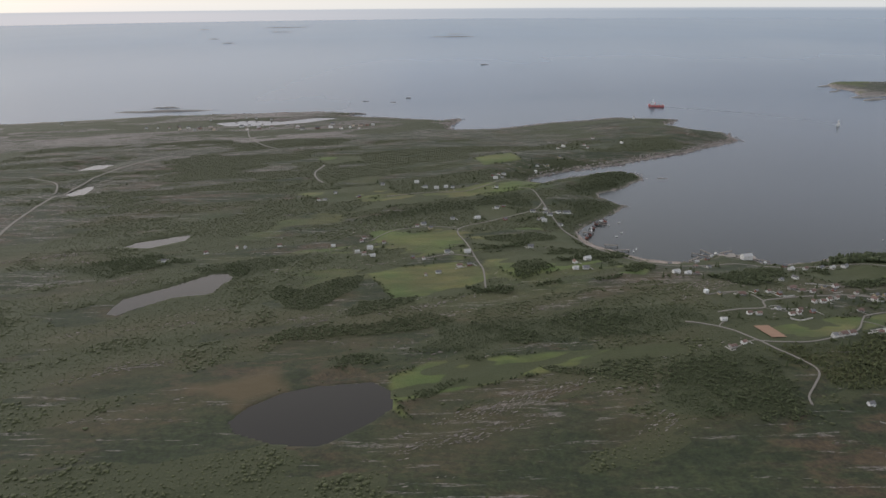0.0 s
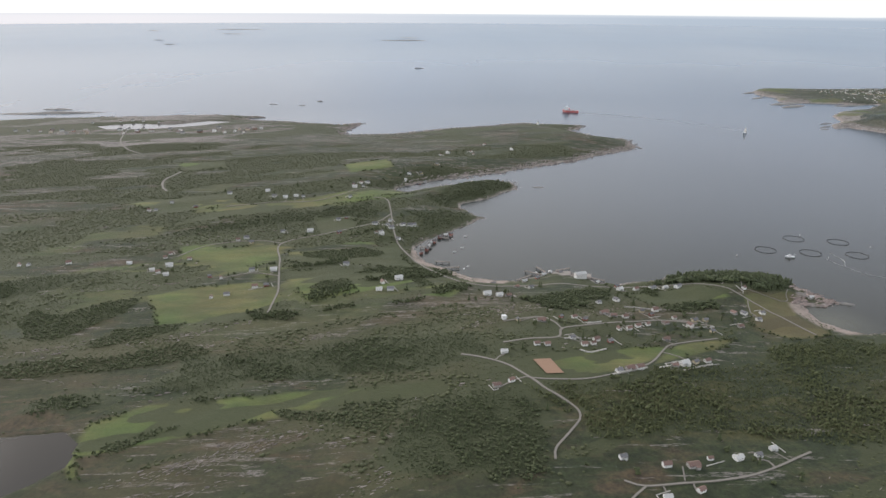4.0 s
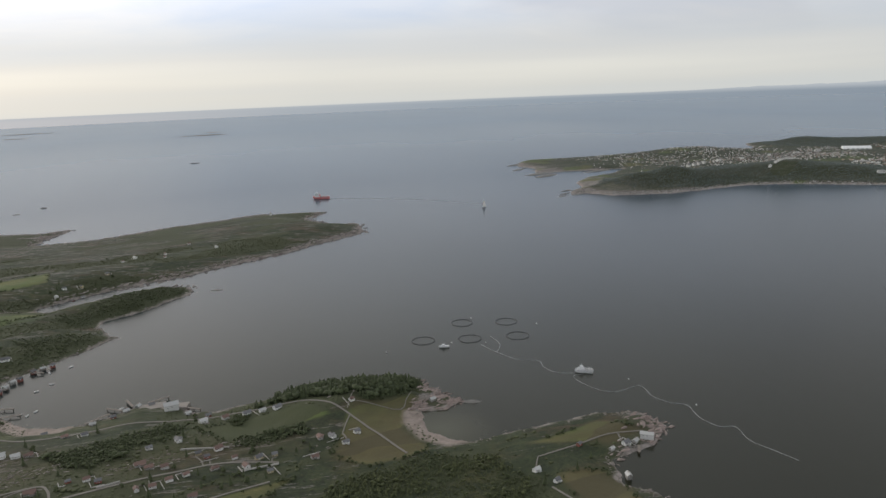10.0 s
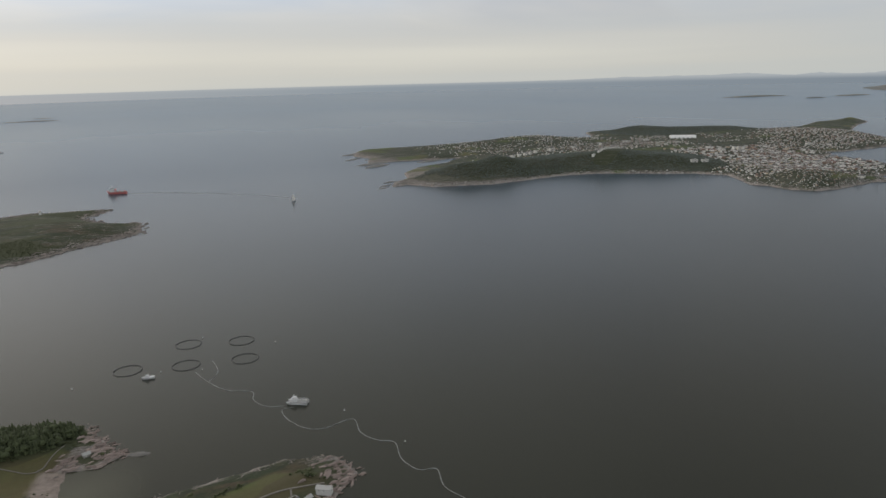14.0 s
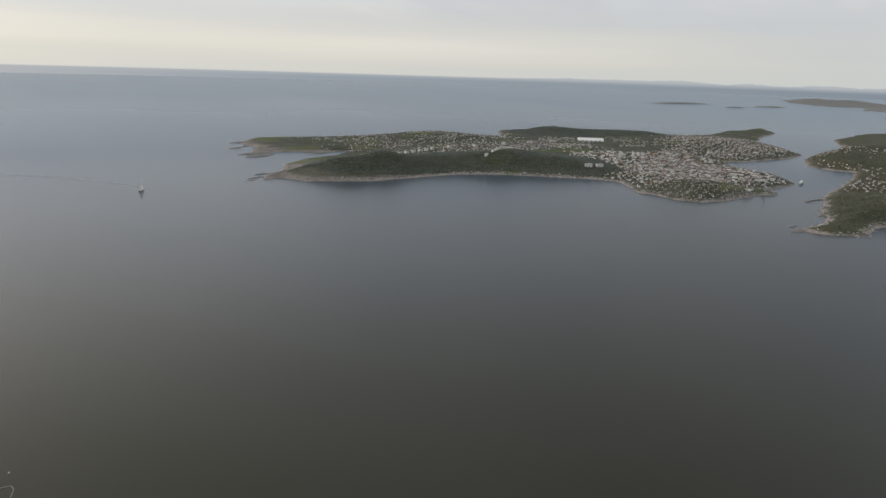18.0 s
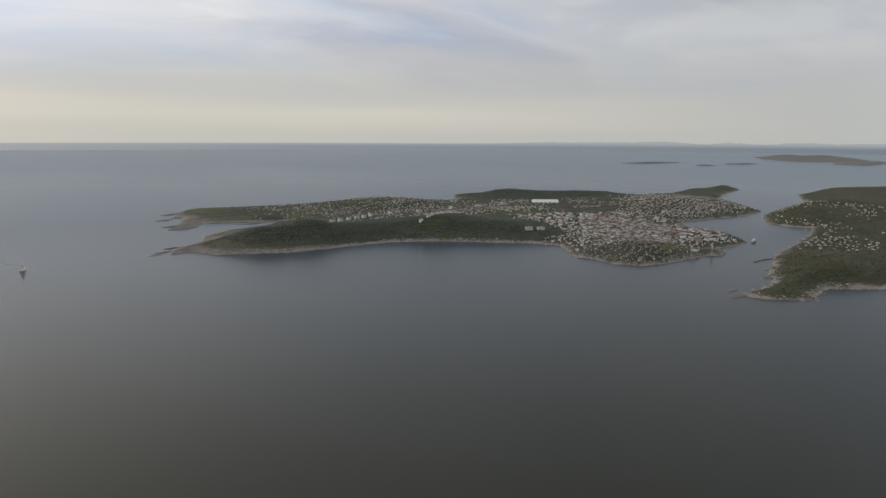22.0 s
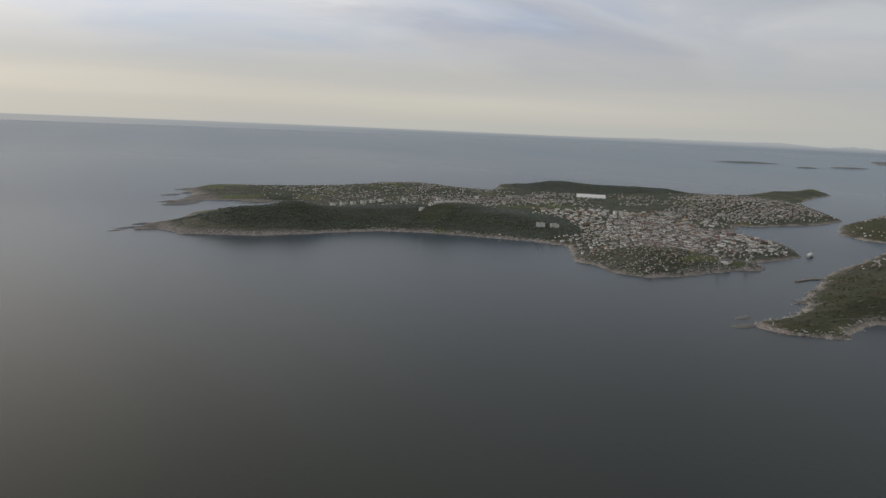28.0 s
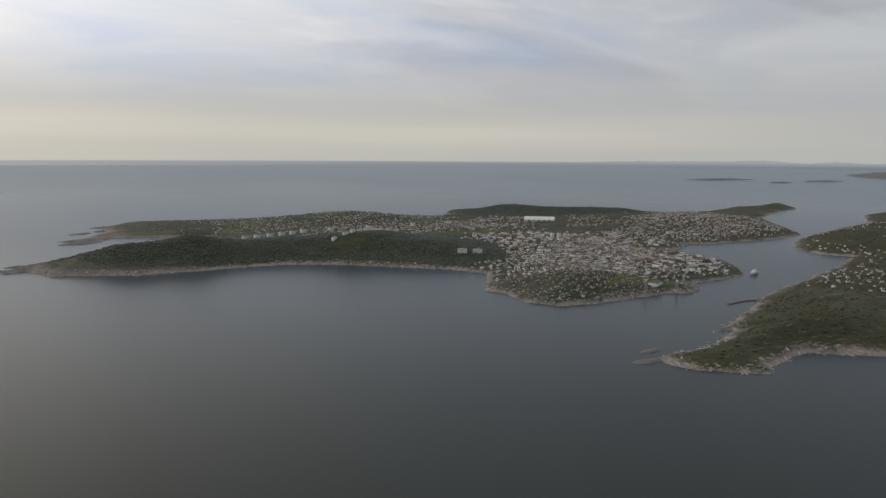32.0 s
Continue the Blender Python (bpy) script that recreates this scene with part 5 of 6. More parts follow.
def fish_pen(cx, cy):
    ob = empty("fish_pen", "round black floating fish pen ring", "fish pen", "rings of the fish farm")
    for r, tube, z in ((5.1, 0.065, 0.04), (4.86, 0.055, 0.04), (4.97, 0.025, 0.32)):
        bm = bmesh.new()
        ring_tube(bm, cx, cy, z, r, tube)
        part("float_ring" if z < 0.5 else "hand_rail", bm, BLACK_PIPE, ob)
    for k in range(16):
        a = k * math.pi / 8
        bm = bmesh.new()
        rod(bm, (cx + 4.92 * math.cos(a), cy + 4.92 * math.sin(a), 0.05), (cx + 4.97 * math.cos(a), cy + 4.97 * math.sin(a), 0.33), 0.03, 5)
        part("stanchion", bm, BLACK_PIPE, ob)


for spot in ((246, 350), (266, 345), (269, 367), (289, 361), (287, 341)):
    fish_pen(*spot)
for k, spot in enumerate(((275, 372), (301, 353), (271, 338), (228, 342), (308, 282), (318, 255), (257, 343))):
    bm = bmesh.new()
    bmesh.ops.create_uvsphere(bm, u_segments=8, v_segments=6, radius=0.26, matrix=pose(*spot, 0.12))
    rod(bm, (*spot, 0.3), (*spot, 0.6), 0.04, 5)
    tagged(part("mooring_buoy", bm, BUOY), "small white mooring buoy on the water", "buoy", "buoys of the fish farm")


def hose(line, label):
    p = curve_points(line, 1.2)
    n = len(p)
    bm = bmesh.new()
    prev = None
    d = np.gradient(p, axis=0)
    d /= np.linalg.norm(d, axis=1)[:, None]
    for (x, y), (u, v) in zip(p, d):
        loop = [bm.verts.new((x - v * 0.075 * math.cos(a), y + u * 0.075 * math.cos(a), 0.04 + 0.075 * math.sin(a))) for a in (k * math.pi / 3 for k in range(6))]
        if prev:
            for k in range(6):
                bm.faces.new((prev[k], prev[(k + 1) % 6], loop[(k + 1) % 6], loop[k]))
        prev = loop
    bmesh.ops.recalc_face_normals(bm, faces=bm.faces)
    tagged(part("floating_hose", bm, PALE_HOSE), label, "hose")


hose([(294, 292.2), (290.3, 291.8), (290.3, 285), (293.7, 276.9), (298.8, 273.7), (306.9, 275.7), (309.1, 274.2), (308.2, 266), (311, 259.5), (315.1, 256), (313.6, 247), (315.5, 239.5), (320.1, 237.5), (318.5, 229), (321, 221.5), (323.5, 214.5)], "long pale feed hose winding over the water")
hose([(291.5, 294), (285.8, 297.2), (283.3, 303.6), (284, 310.5), (276.3, 315.7), (271.1, 327), (268.5, 336.4)], "pale feed hose winding to the fish pens")
hose([(272, 326), (276, 334), (275.5, 345)], "thin hose trailing between the fish pens")

# red supply ship with its white bridge
ship = empty("supply_ship", "red offshore supply ship with a white bridge", "ship")
bm = bmesh.new()
hull(bm, 20.0, 5.0, 2.3, 0.35, 0.5)
part("hull", bm, SHIP_RED, ship)
bm = bmesh.new()
box(bm, -3.4, 0, 2.25, 11, 4.2, 0.15)
part("work_deck", bm, DECK_GREY, ship)
bm = bmesh.new()
box(bm, 5.0, 0, 2.4, 6.0, 4.4, 2.2, 0, 0.94)
box(bm, 5.2, 0, 4.6, 4.6, 4.0, 1.4, 0, 0.92)
house_ = part("superstructure", bm, STEEL_WHITE, ship)
bm = bmesh.new()
box(bm, 5.4, 0, 6.0, 3.2, 4.2, 1.0, 0, 0.85)
part("bridge", bm, STEEL_WHITE, house_)
bm = bmesh.new()
box(bm, 5.4, 0, 6.3, 3.1, 4.0, 0.4)
part("bridge_window", bm, PANE, house_)
bm = bmesh.new()
rod(bm, (5, 0, 7.0), (5, 0, 9.6), 0.14, 6)
part("mast", bm, STEEL_WHITE, ship)
for s in (-1, 1):
    bm = bmesh.new()
    box(bm, 2.0, s * 1.6, 2.4, 0.9, 0.7, 3.2)
    part("funnel", bm, SHIP_RED, ship)
for x in (-8, -5.5, -3, -1):
    bm = bmesh.new()
    box(bm, x, 0.6 if x % 2 else -0.6, 2.4, 1.4, 1.2, 1.0)
    part("deck_cargo", bm, (SHIP_RED, PALE_ROOF, OCHRE_WALL, SHIP_RED)[int(-x) % 4], ship)
ship.matrix_world = pose(248, 816, 0.1, 0, 0, 160) @ Matrix.Scale(0.86, 4)
# the ship's wake, a thin line of slack foam
ribbon("wake", [(258, 811), (290, 795), (330, 763), (372, 722), (392, 690)], 1.3, FOAM, "faint foam line of the ship's wake", "wake", "structure", 0.03, 0.02, 8.0, lambda x, y: (0 * x, 0 * x))
ribbon("wake", [(258, 813), (288, 800), (322, 777), (350, 752)], 0.8, FOAM, "faint foam line of the ship's wake", "wake", "structure", 0.03, 0.02, 8.0, lambda x, y: (0 * x, 0 * x))

sail = empty("sailing_boat", "small sailing boat with a white sail set", "boat")
bm = bmesh.new()
hull(bm, 4.6, 1.4, 0.7)
part("hull", bm, STEEL_WHITE, sail)
bm = bmesh.new()
rod(bm, (0.3, 0, 0.5), (0.3, 0, 6.8), 0.07, 6)
rod(bm, (0.3, 0, 1.2), (-1.9, 0.2, 1.2), 0.06, 6)
part("mast", bm, DECK_GREY, sail)
for name, tri in (("mainsail", ((0.25, 0.02, 6.6), (0.25, 0.02, 1.3), (-1.9, 0.25, 1.3))), ("foresail", ((0.4, 0, 5.8), (2.1, 0, 0.9), (0.5, 0.3, 1.0)))):
    bm = bmesh.new()
    a, b, c = (Vector(q) for q in tri)
    grid = {}
    for i in range(6):
        for j in range(6 - i):
            p = a + (b - a) * i / 5 + (c - a) * j / 5
            p.y += 0.35 * math.sin(math.pi * i / 5) * math.sin(math.pi * j / 5)
            grid[i, j] = bm.verts.new(p)
    for i in range(5):
        for j in range(5 - i):
            bm.faces.new((grid[i, j], grid[i + 1, j], grid[i, j + 1]))
            if i + j < 4:
                bm.faces.new((grid[i + 1, j], grid[i + 1, j + 1], grid[i, j + 1]))
    bmesh.ops.solidify(bm, geom=bm.faces[:], thickness=0.03)
    part(name, bm, SAILCLOTH, sail)
sail.matrix_world = pose(386, 681, 0.05, 0, 0, 200)


# ---- skerries and far shores ----
def skerry(name, label, cx, cy, long, wide, high, turn, seed, mat, cells=26):
    u, v = np.meshgrid(np.linspace(-1.15, 1.15, cells), np.linspace(-1.15, 1.15, max(8, cells // 2)))
    c, s = math.cos(radians(turn)), math.sin(radians(turn))
    x, y = cx + u * long / 2 * c - v * wide / 2 * s, cy + u * long / 2 * s + v * wide / 2 * c
    r = 1 - u * u - v * v + 0.5 * rough(u * 10 + seed, v * 10, 6, seed, 3)
    z = high * np.clip(r, -0.6, 1.0) ** 1.0 * (0.75 + 0.5 * rough(u * 10, v * 10 + seed, 4, seed + 3, 3)) - 0.1
    m, n = u.shape
    i = np.arange(m * n).reshape(m, n)
    q = np.stack([i[:-1, :-1], i[:-1, 1:], i[1:, 1:], i[1:, :-1]], -1).reshape(-1, 4)
    q = q[z.ravel()[q].max(axis=1) > -0.3]
    used = np.unique(q)
    back = np.zeros(m * n, np.int64)
    back[used] = np.arange(len(used))
    me = mesh_of(name, np.stack([x.ravel(), y.ravel(), z.ravel()], -1)[used], back[q], [mat], True)
    return tagged(new(name, me), label, "skerry", "skerries in the open sea", kind="structure")


SKERRY = surface("bare_skerry_rock", (0.12, 0.115, 0.105), (0.30, 0.28, 0.255), 0.08, 0.9, 0, 0.15, 0.4)
# distance haze is mixed into the far islands' grey
ISLET = surface("hazed_islet", (0.13, 0.14, 0.13), (0.25, 0.245, 0.23), 0.06, 0.95, 0, 0.15, 0.4)
for k, (cx, cy, long, wide, high, turn) in enumerate((
        (-318, 806, 110, 14, 2.2, 8), (-325, 834, 34, 8, 2.0, 0), (154, 476.5, 8, 3, 0.7, -5), (-633, 2158, 40, 14, 2, 0), (-1042, 3203, 60, 20, 2, 0), (-634, 2917, 90, 25, 2, 5),
        (35, 2450, 150, 30, 2.5, 2), (82, 1381, 22, 8, 1.6, 0), (-43, 907, 8, 4, 1.2, 0), (55, 2634, 70, 20, 2, 0), (-720, 3400, 200, 30, 2.5, 10), (-749, 2401, 40, 16, 2, 0),
        (-60, 870, 9, 4, 0.8, 0), (-95, 880, 12, 4, 0.8, 0), (530, 866, 44, 13, 2.0, 28), (533, 889, 52, 12, 2.0, 18), (520, 880, 24, 6, 1.2, 10), (600, 872, 46, 9, 1.8, 12), (556, 903, 46, 10, 1.8, 12), (560, 938, 52, 12, 2.2, 25), (548, 968, 36, 9, 1.8, 30),
        (570, 1012, 60, 14, 2.2, 5), (545, 1003, 40, 9, 1.6, 15), (522, 944, 26, 7, 1.4, 30), (575, 910, 40, 8, 1.5, 8), (484, 716, 22, 4, 1.0, 30), (496, 736, 18, 4, 1.2, 20), (478, 704, 16, 4, 0.8, 15), (762, 379, 16, 5, 1.3, 0), (773, 391, 14, 4, 1.2, 10), (247, 284, 8, 3, 0.9, -20))):
    skerry("skerry", "low bare rock skerry in the sea", cx, cy, long, wide, high, turn, 200 + k, SKERRY)
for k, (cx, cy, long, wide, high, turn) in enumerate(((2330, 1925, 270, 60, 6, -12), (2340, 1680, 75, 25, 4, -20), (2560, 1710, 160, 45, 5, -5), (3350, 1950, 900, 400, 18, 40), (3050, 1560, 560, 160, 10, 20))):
    skerry("far_island", "low wooded island across the fjord mouth, pale with painted haze", cx, cy, long, wide, high, turn, 300 + k, ISLET, 40)


# ---- the town ----
def mixed_paint(name, roughness, *stops):
    """Many houses in one mesh, each with a paint of its own out of a few."""
    mat, t, shader = material(name, roughness)
    col = t.ramp(t.n("ShaderNodeNewGeometry").outputs["Random Per Island"], *stops)
    col = t.mix(1.0, col, t.ramp(t.noise(place(t), 0.9, 4, 0.6), (0.3, 0.86), (0.7, 1.08)), "MULTIPLY")
    t.put(shader.inputs["Base Color"], col)
    return mat


PAINTS = mixed_paint("town_wall_paint", 0.7, (0.0, (0.86, 0.85, 0.82)), (0.54, (0.84, 0.82, 0.78)), (0.57, (0.66, 0.58, 0.46)), (0.66, (0.56, 0.46, 0.34)),
                     (0.69, (0.26, 0.13, 0.10)), (0.80, (0.22, 0.15, 0.11)), (0.83, (0.46, 0.45, 0.43)), (1.0, (0.70, 0.68, 0.64)))
TOWN_ROOF = mixed_paint("town_roofs", 0.75, (0.0, (0.10, 0.10, 0.10)), (0.36, (0.15, 0.145, 0.14)), (0.42, (0.21, 0.155, 0.135)), (0.78, (0.29, 0.22, 0.19)), (0.84, (0.44, 0.42, 0.40)), (1.0, (0.50, 0.48, 0.46)))
BLOCK_WALL = surface("pale_block_wall", (0.68, 0.66, 0.62), (0.80, 0.78, 0.74), 0.2, 0.7)


def block(long, wide, floors, label, group, roof=None, bays=None):
    """A flat-roofed block with its window rows."""
    ob = empty("apartment_block", label, "building", group)
    high = floors * 0.8
    bm = bmesh.new()
    box(bm, 0, 0, -2.0, long, wide, high + 2.0)
    part("wall", bm, BLOCK_WALL, ob)
    bm = bmesh.new()
    box(bm, 0, 0, high, long + 0.2, wide + 0.2, 0.25)
    box(bm, long * 0.1, 0, high + 0.25, long * 0.16, wide * 0.4, 0.7)
    part("roof", bm, roof or SLATE, ob)
    for f in range(floors):
        for s in (-1, 1):
            bm = bmesh.new()
            box(bm, 0, s * wide / 2, f * 0.8 + 0.38, long * 0.9, 0.08, 0.14)
            part("window_band", bm, PANE, ob)
    return ob


B5 = block(5, 3, 4, "pale four-storey apartment block behind the wooded ridge", "apartment blocks of the town")
B3 = block(7, 3.2, 3, "long pale three-storey block on the slope", "apartment blocks of the town", PALE_ROOF)
T9 = block(2.8, 2.8, 6, "tall pale tower block in the town", "tower blocks of the town")
ROWHOUSE = block(5, 2.4, 2, "white row house on the wooded slope", "row houses on the slope", PALE_ROOF)
STORE = block(9, 5, 2, "low broad warehouse by the harbour", "harbour sheds", SLATE)


def put_all(proto, spots, turn, height=town_z):
    for k, (x, y) in enumerate(spots):
        m = pose(x, y, height(x, y) + 0.1, 0, 0, turn + (k * 37 % 11) - 5)
        if k == 0:
            proto.matrix_world = m
        else:
            copy_thing(proto, m)


put_all(B5, [(661, 786), (672, 792), (684, 798), (696, 804), (707, 810), (718, 816), (748, 828), (790, 838), (842, 850)], 25)
put_all(B3, [(800, 637), (811, 633), (880, 845), (930, 862), (905, 700), (1060, 705)], -22)
put_all(T9, [(913, 690), (919, 688), (924, 686)], 10)
put_all(ROWHOUSE, [(728, 703), (735, 707), (742, 711), (749, 714), (756, 718), (763, 722), (771, 726), (780, 731), (718, 700)], 28)
put_all(STORE, [(914, 580), (1032, 656), (950, 535), (905, 530), (865, 497), (1080, 690), (1130, 690), (958, 560), (965, 600)], 25)

# the white sports hall with its rounded roof
hall = empty("sports_hall", "large white sports hall with a rounded roof", "hall")
bm = bmesh.new()
arch = [(u, 0.7 + 3.2 * (1 - (u / 9.0) ** 2)) for u in np.linspace(-9.0, 9.0, 15)]
arch = [(-9.0, -2.0)] + arch + [(9.0, -2.0)]
ends = [[bm.verts.new((x, y, z)) for y, z in arch] for x in (-18, 18)]
for k in range(len(arch) - 1):
    bm.faces.new((ends[0][k], ends[0][k + 1], ends[1][k + 1], ends[1][k]))
bm.faces.new(ends[0][::-1])
bm.faces.new(ends[1])
bmesh.ops.recalc_face_normals(bm, faces=bm.faces)
part("roof", bm, HALL_WHITE, hall)
for x in (-12, -6, 0, 6, 12):
    bm = bmesh.new()
    box(bm, x, -9.05, -0.6, 2.6, 0.15, 1.2)
    part("door", bm, SLATE, hall)
hall.matrix_world = pose(1018, 884, town_z(1018, 884) + 0.9, 0, 0, -33)

# harbour cranes, the moored ship at the pier head
for x, y in ((852, 490), (872, 486), (890, 500)):
    ob = empty("harbour_crane", "grey harbour crane on the quay", "crane", "cranes of the harbour")
    bm = bmesh.new()
    for sx in (-1, 1):
        for sy in (-1, 1):
            rod(bm, (sx * 1.4, sy * 1.4, -0.5), (sx * 0.5, sy * 0.5, 9), 0.22, 5)
    part("tower", bm, DECK_GREY, ob)
    bm = bmesh.new()
    rod(bm, (-3, 0, 9.2), (6, 0, 12), 0.25, 5)
    part("jib", bm, DECK_GREY, ob)
    bm = bmesh.new()
    box(bm, 0, 0, 8.6, 1.8, 1.6, 1.5)
    part("cab", bm, STEEL_WHITE, ob)
    ob.matrix_world = pose(x, y, max(1.0, town_z(x, y)), 0, 0, x * 7 % 90) @ Matrix.Scale(0.6, 4)
ferry = empty("coastal_ship", "white coastal ship moored at the pier head", "ship")
bm = bmesh.new()
hull(bm, 18, 4.2, 2.0, 0.35, 0.4)
part("hull", bm, DECK_GREY, ferry)
bm = bmesh.new()
box(bm, -2, 0, 2.0, 10, 3.6, 1.6)
box(bm, -1, 0, 3.6, 6, 3.0, 1.3, 0, 0.9)
part("superstructure", bm, STEEL_WHITE, ferry)
bm = bmesh.new()
rod(bm, (-2, 0, 4.8), (-2, 0, 7.2), 0.12, 6)
part("mast", bm, STEEL_WHITE, ferry)
ferry.matrix_world = pose(968, 516, 0.05, 0, 0, 20) @ Matrix.Scale(0.62, 4)


def gable_template(long, wide, high, rise):
    l, w = long / 2, wide / 2
    v = np.array([(-l, -w, -1.5), (l, -w, -1.5), (l, w, -1.5), (-l, w, -1.5), (-l, -w, high), (l, -w, high), (l, w, high), (-l, w, high), (-l, 0, high + rise), (l, 0, high + rise)])
    f = np.array([(0, 1, 5), (0, 5, 4), (1, 2, 6), (1, 6, 5), (2, 3, 7), (2, 7, 6), (3, 0, 4), (3, 4, 7), (4, 8, 7), (5, 6, 9)])
    o = 0.3
    k = rise / w
    rv = np.array([(-l - o, -w - o, high - o * k + 0.05), (l + o, -w - o, high - o * k + 0.05), (l + o, 0, high + rise + 0.1), (-l - o, 0, high + rise + 0.1),
                   (-l - o, w + o, high - o * k + 0.05), (l + o, w + o, high - o * k + 0.05)])
    rf = np.array([(0, 1, 2), (0, 2, 3), (3, 2, 5), (3, 5, 4)])
    return v, f, rv, rf


def many(v, f, spots, turns, sizes, tall=None):
    """The same small shape at many spots, as one set of vertices and faces."""
    c, s = np.cos(turns)[:, None], np.sin(turns)[:, None]
    tall = sizes if tall is None else tall
    x = v[:, 0] * sizes[:, None]
    y = v[:, 1] * sizes[:, None]
    out = np.stack([x * c - y * s + spots[:, 0:1], x * s + y * c + spots[:, 1:2], v[:, 2] * tall[:, None] + spots[:, 2:3]], -1).reshape(-1, 3)
    faces = (f[None] + (np.arange(len(spots)) * len(v))[:, None, None]).reshape(-1, f.shape[1])
    return out, faces


def sown(x0, x1, y0, y1, spacing, seed, jitter=0.42):
    r = np.random.default_rng(seed)
    gx, gy = np.meshgrid(np.arange(x0, x1, spacing), np.arange(y0, y1, spacing))
    return gx.ravel() + r.uniform(-jitter, jitter, gx.size) * spacing, gy.ravel() + r.uniform(-jitter, jitter, gx.size) * spacing, r


def town_wood(x, y):
    d = inside(x, y, TOWN)
    t = 2 * town_tints(x, y, 0 * x, d)["wood"]
    gap = (near_line(x, y, [(720, 688), (782, 722)]) < 9) | ((x < 600) & (d < 8 + 0.25 * (600 - x)) & (rough(x, y, 9, 105, 2) > -0.25))
    return t * ~gap, d


hx, hy, r = sown(560, 1300, 480, 1020, 2.8, 11)
wood, d = town_wood(hx, hy)
centre = np.exp(-((hx - 890) / 110) ** 2 - ((hy - 590) / 110) ** 2) + 0.75 * np.exp(-((hx - 815) / 50) ** 2 - ((hy - 520) / 45) ** 2) + 0.9 * np.exp(-((hx - 1160) / 110) ** 2 - ((hy - 760) / 100) ** 2)
dens = np.clip(0.05 + 0.62 * centre + 0.55 * rough(hx, hy, 34, 131, 4, 25, 1.8) + 0.3 * step(hy, 720, 800) * step(hx, 980, 800), 0.0, 0.97)
dens = dens * step(hx, 590, 720) * (1 - 0.4 * step(hy, 740, 800) * step(hx, 860, 740)) * step(hill(hx, hy, 1050, 1020, 1, 60), 0.5, 0.2)
across = (-hx * math.sin(radians(27)) + hy * math.cos(radians(27)) + 9 * rough(hx, hy, 70, 133, 2)) / 6.4
rows_ = np.abs((across - np.floor(across)) - 0.5)
dens = dens * (0.25 + 1.15 * step(rows_, 0.12, 0.28))
keep = (wood < 0.3) & (d > 6) & (near_line(hx, hy, [(661, 786), (720, 817)]) > 9) & (r.uniform(0, 1, len(hx)) < dens) & (np.hypot(hx - 1018, hy - 884) > 24)
keep &= near_line(hx, hy, [(710, 680), (790, 728)]) > 10
hx, hy = hx[keep], hy[keep]
hz = town_height(hx, hy)[0]
turns = radians(25) + r.choice([0, math.pi / 2], len(hx)) + r.uniform(-0.25, 0.25, len(hx))
turns = turns + 0.6 * rough(hx, hy, 80, 139, 2)
sizes = r.uniform(0.30, 0.52, len(hx)) * (1 - 0.2 * step(hy, 740, 820) * step(hx, 900, 760)) * (1 + 0.25 * np.exp(-((hx - 930) / 60) ** 2 - ((hy - 610) / 60) ** 2) + 0.4 * np.exp(-((hx - 815) / 60) ** 2 - ((hy - 520) / 50) ** 2))
near = np.argsort(np.hypot(hx - 700, hy - 200))[:300]
far = np.setdiff1d(np.arange(len(hx)), near)
V, F_, RV, RF = gable_template(4.0, 2.4, 1.5, 0.9)
spots = np.column_stack([hx, hy, hz])
wv, wf = many(V, F_, spots[far], turns[far], sizes[far])
rv, rf = many(RV, RF, spots[far], turns[far], sizes[far])
town_houses = empty("town_houses", "many small pale houses with dark and reddish roofs", "houses", kind="stuff")
for name, v, f, m in (("wall", wv, wf, PAINTS), ("roof", rv, rf, TOWN_ROOF)):
    ob = new(name, mesh_of(name, v, f, [m]))
    ob.parent = town_houses
    tagged(ob, kind="stuff")
TINTS = [surface("town_white", (0.62, 0.61, 0.58), (0.78, 0.77, 0.74), 0.3, 0.7, 0, 0.12), surface("town_cream", (0.50, 0.44, 0.34), (0.60, 0.54, 0.43), 0.3, 0.7, 0, 0.15),
         surface("town_brown", (0.20, 0.12, 0.09), (0.30, 0.18, 0.13), 0.3, 0.8, 0, 0.2)]
COVERS = [SLATE, RED_TILE, SLATE]
protos = []
for name, wall, roof in (("white", TINTS[0], COVERS[0]), ("cream", TINTS[1], COVERS[1]), ("brown", TINTS[2], COVERS[2]), ("white", TINTS[0], COVERS[1])):
    top = empty("town_house", name + " wooden town house with a " + ("red tiled" if roof is RED_TILE else "grey") + " gable roof", "house", "houses of the town")
    for part_name, v, f, m in (("wall", V, F_, wall), ("roof", RV, RF, roof)):
        ob = new(part_name, mesh_of(part_name, v, f, [m]))
        ob.parent = top
    for s in (-1, 1):
        bm = bmesh.new()
        box(bm, 0, s * 1.2, 0.6, 2.8, 0.06, 0.34)
        part("window_band", bm, PANE, top)
    protos.append(top)
for n, k in enumerate(near):
    m = pose(*spots[k], 0, 0, math.degrees(turns[k])) @ Matrix.Scale(float(sizes[k]), 4)
    if n < 4:
        protos[n].matrix_world = m
    else:
        copy_thing(protos[(0, 0, 1, 3, 2, 0, 3, 1)[n % 8]], m)

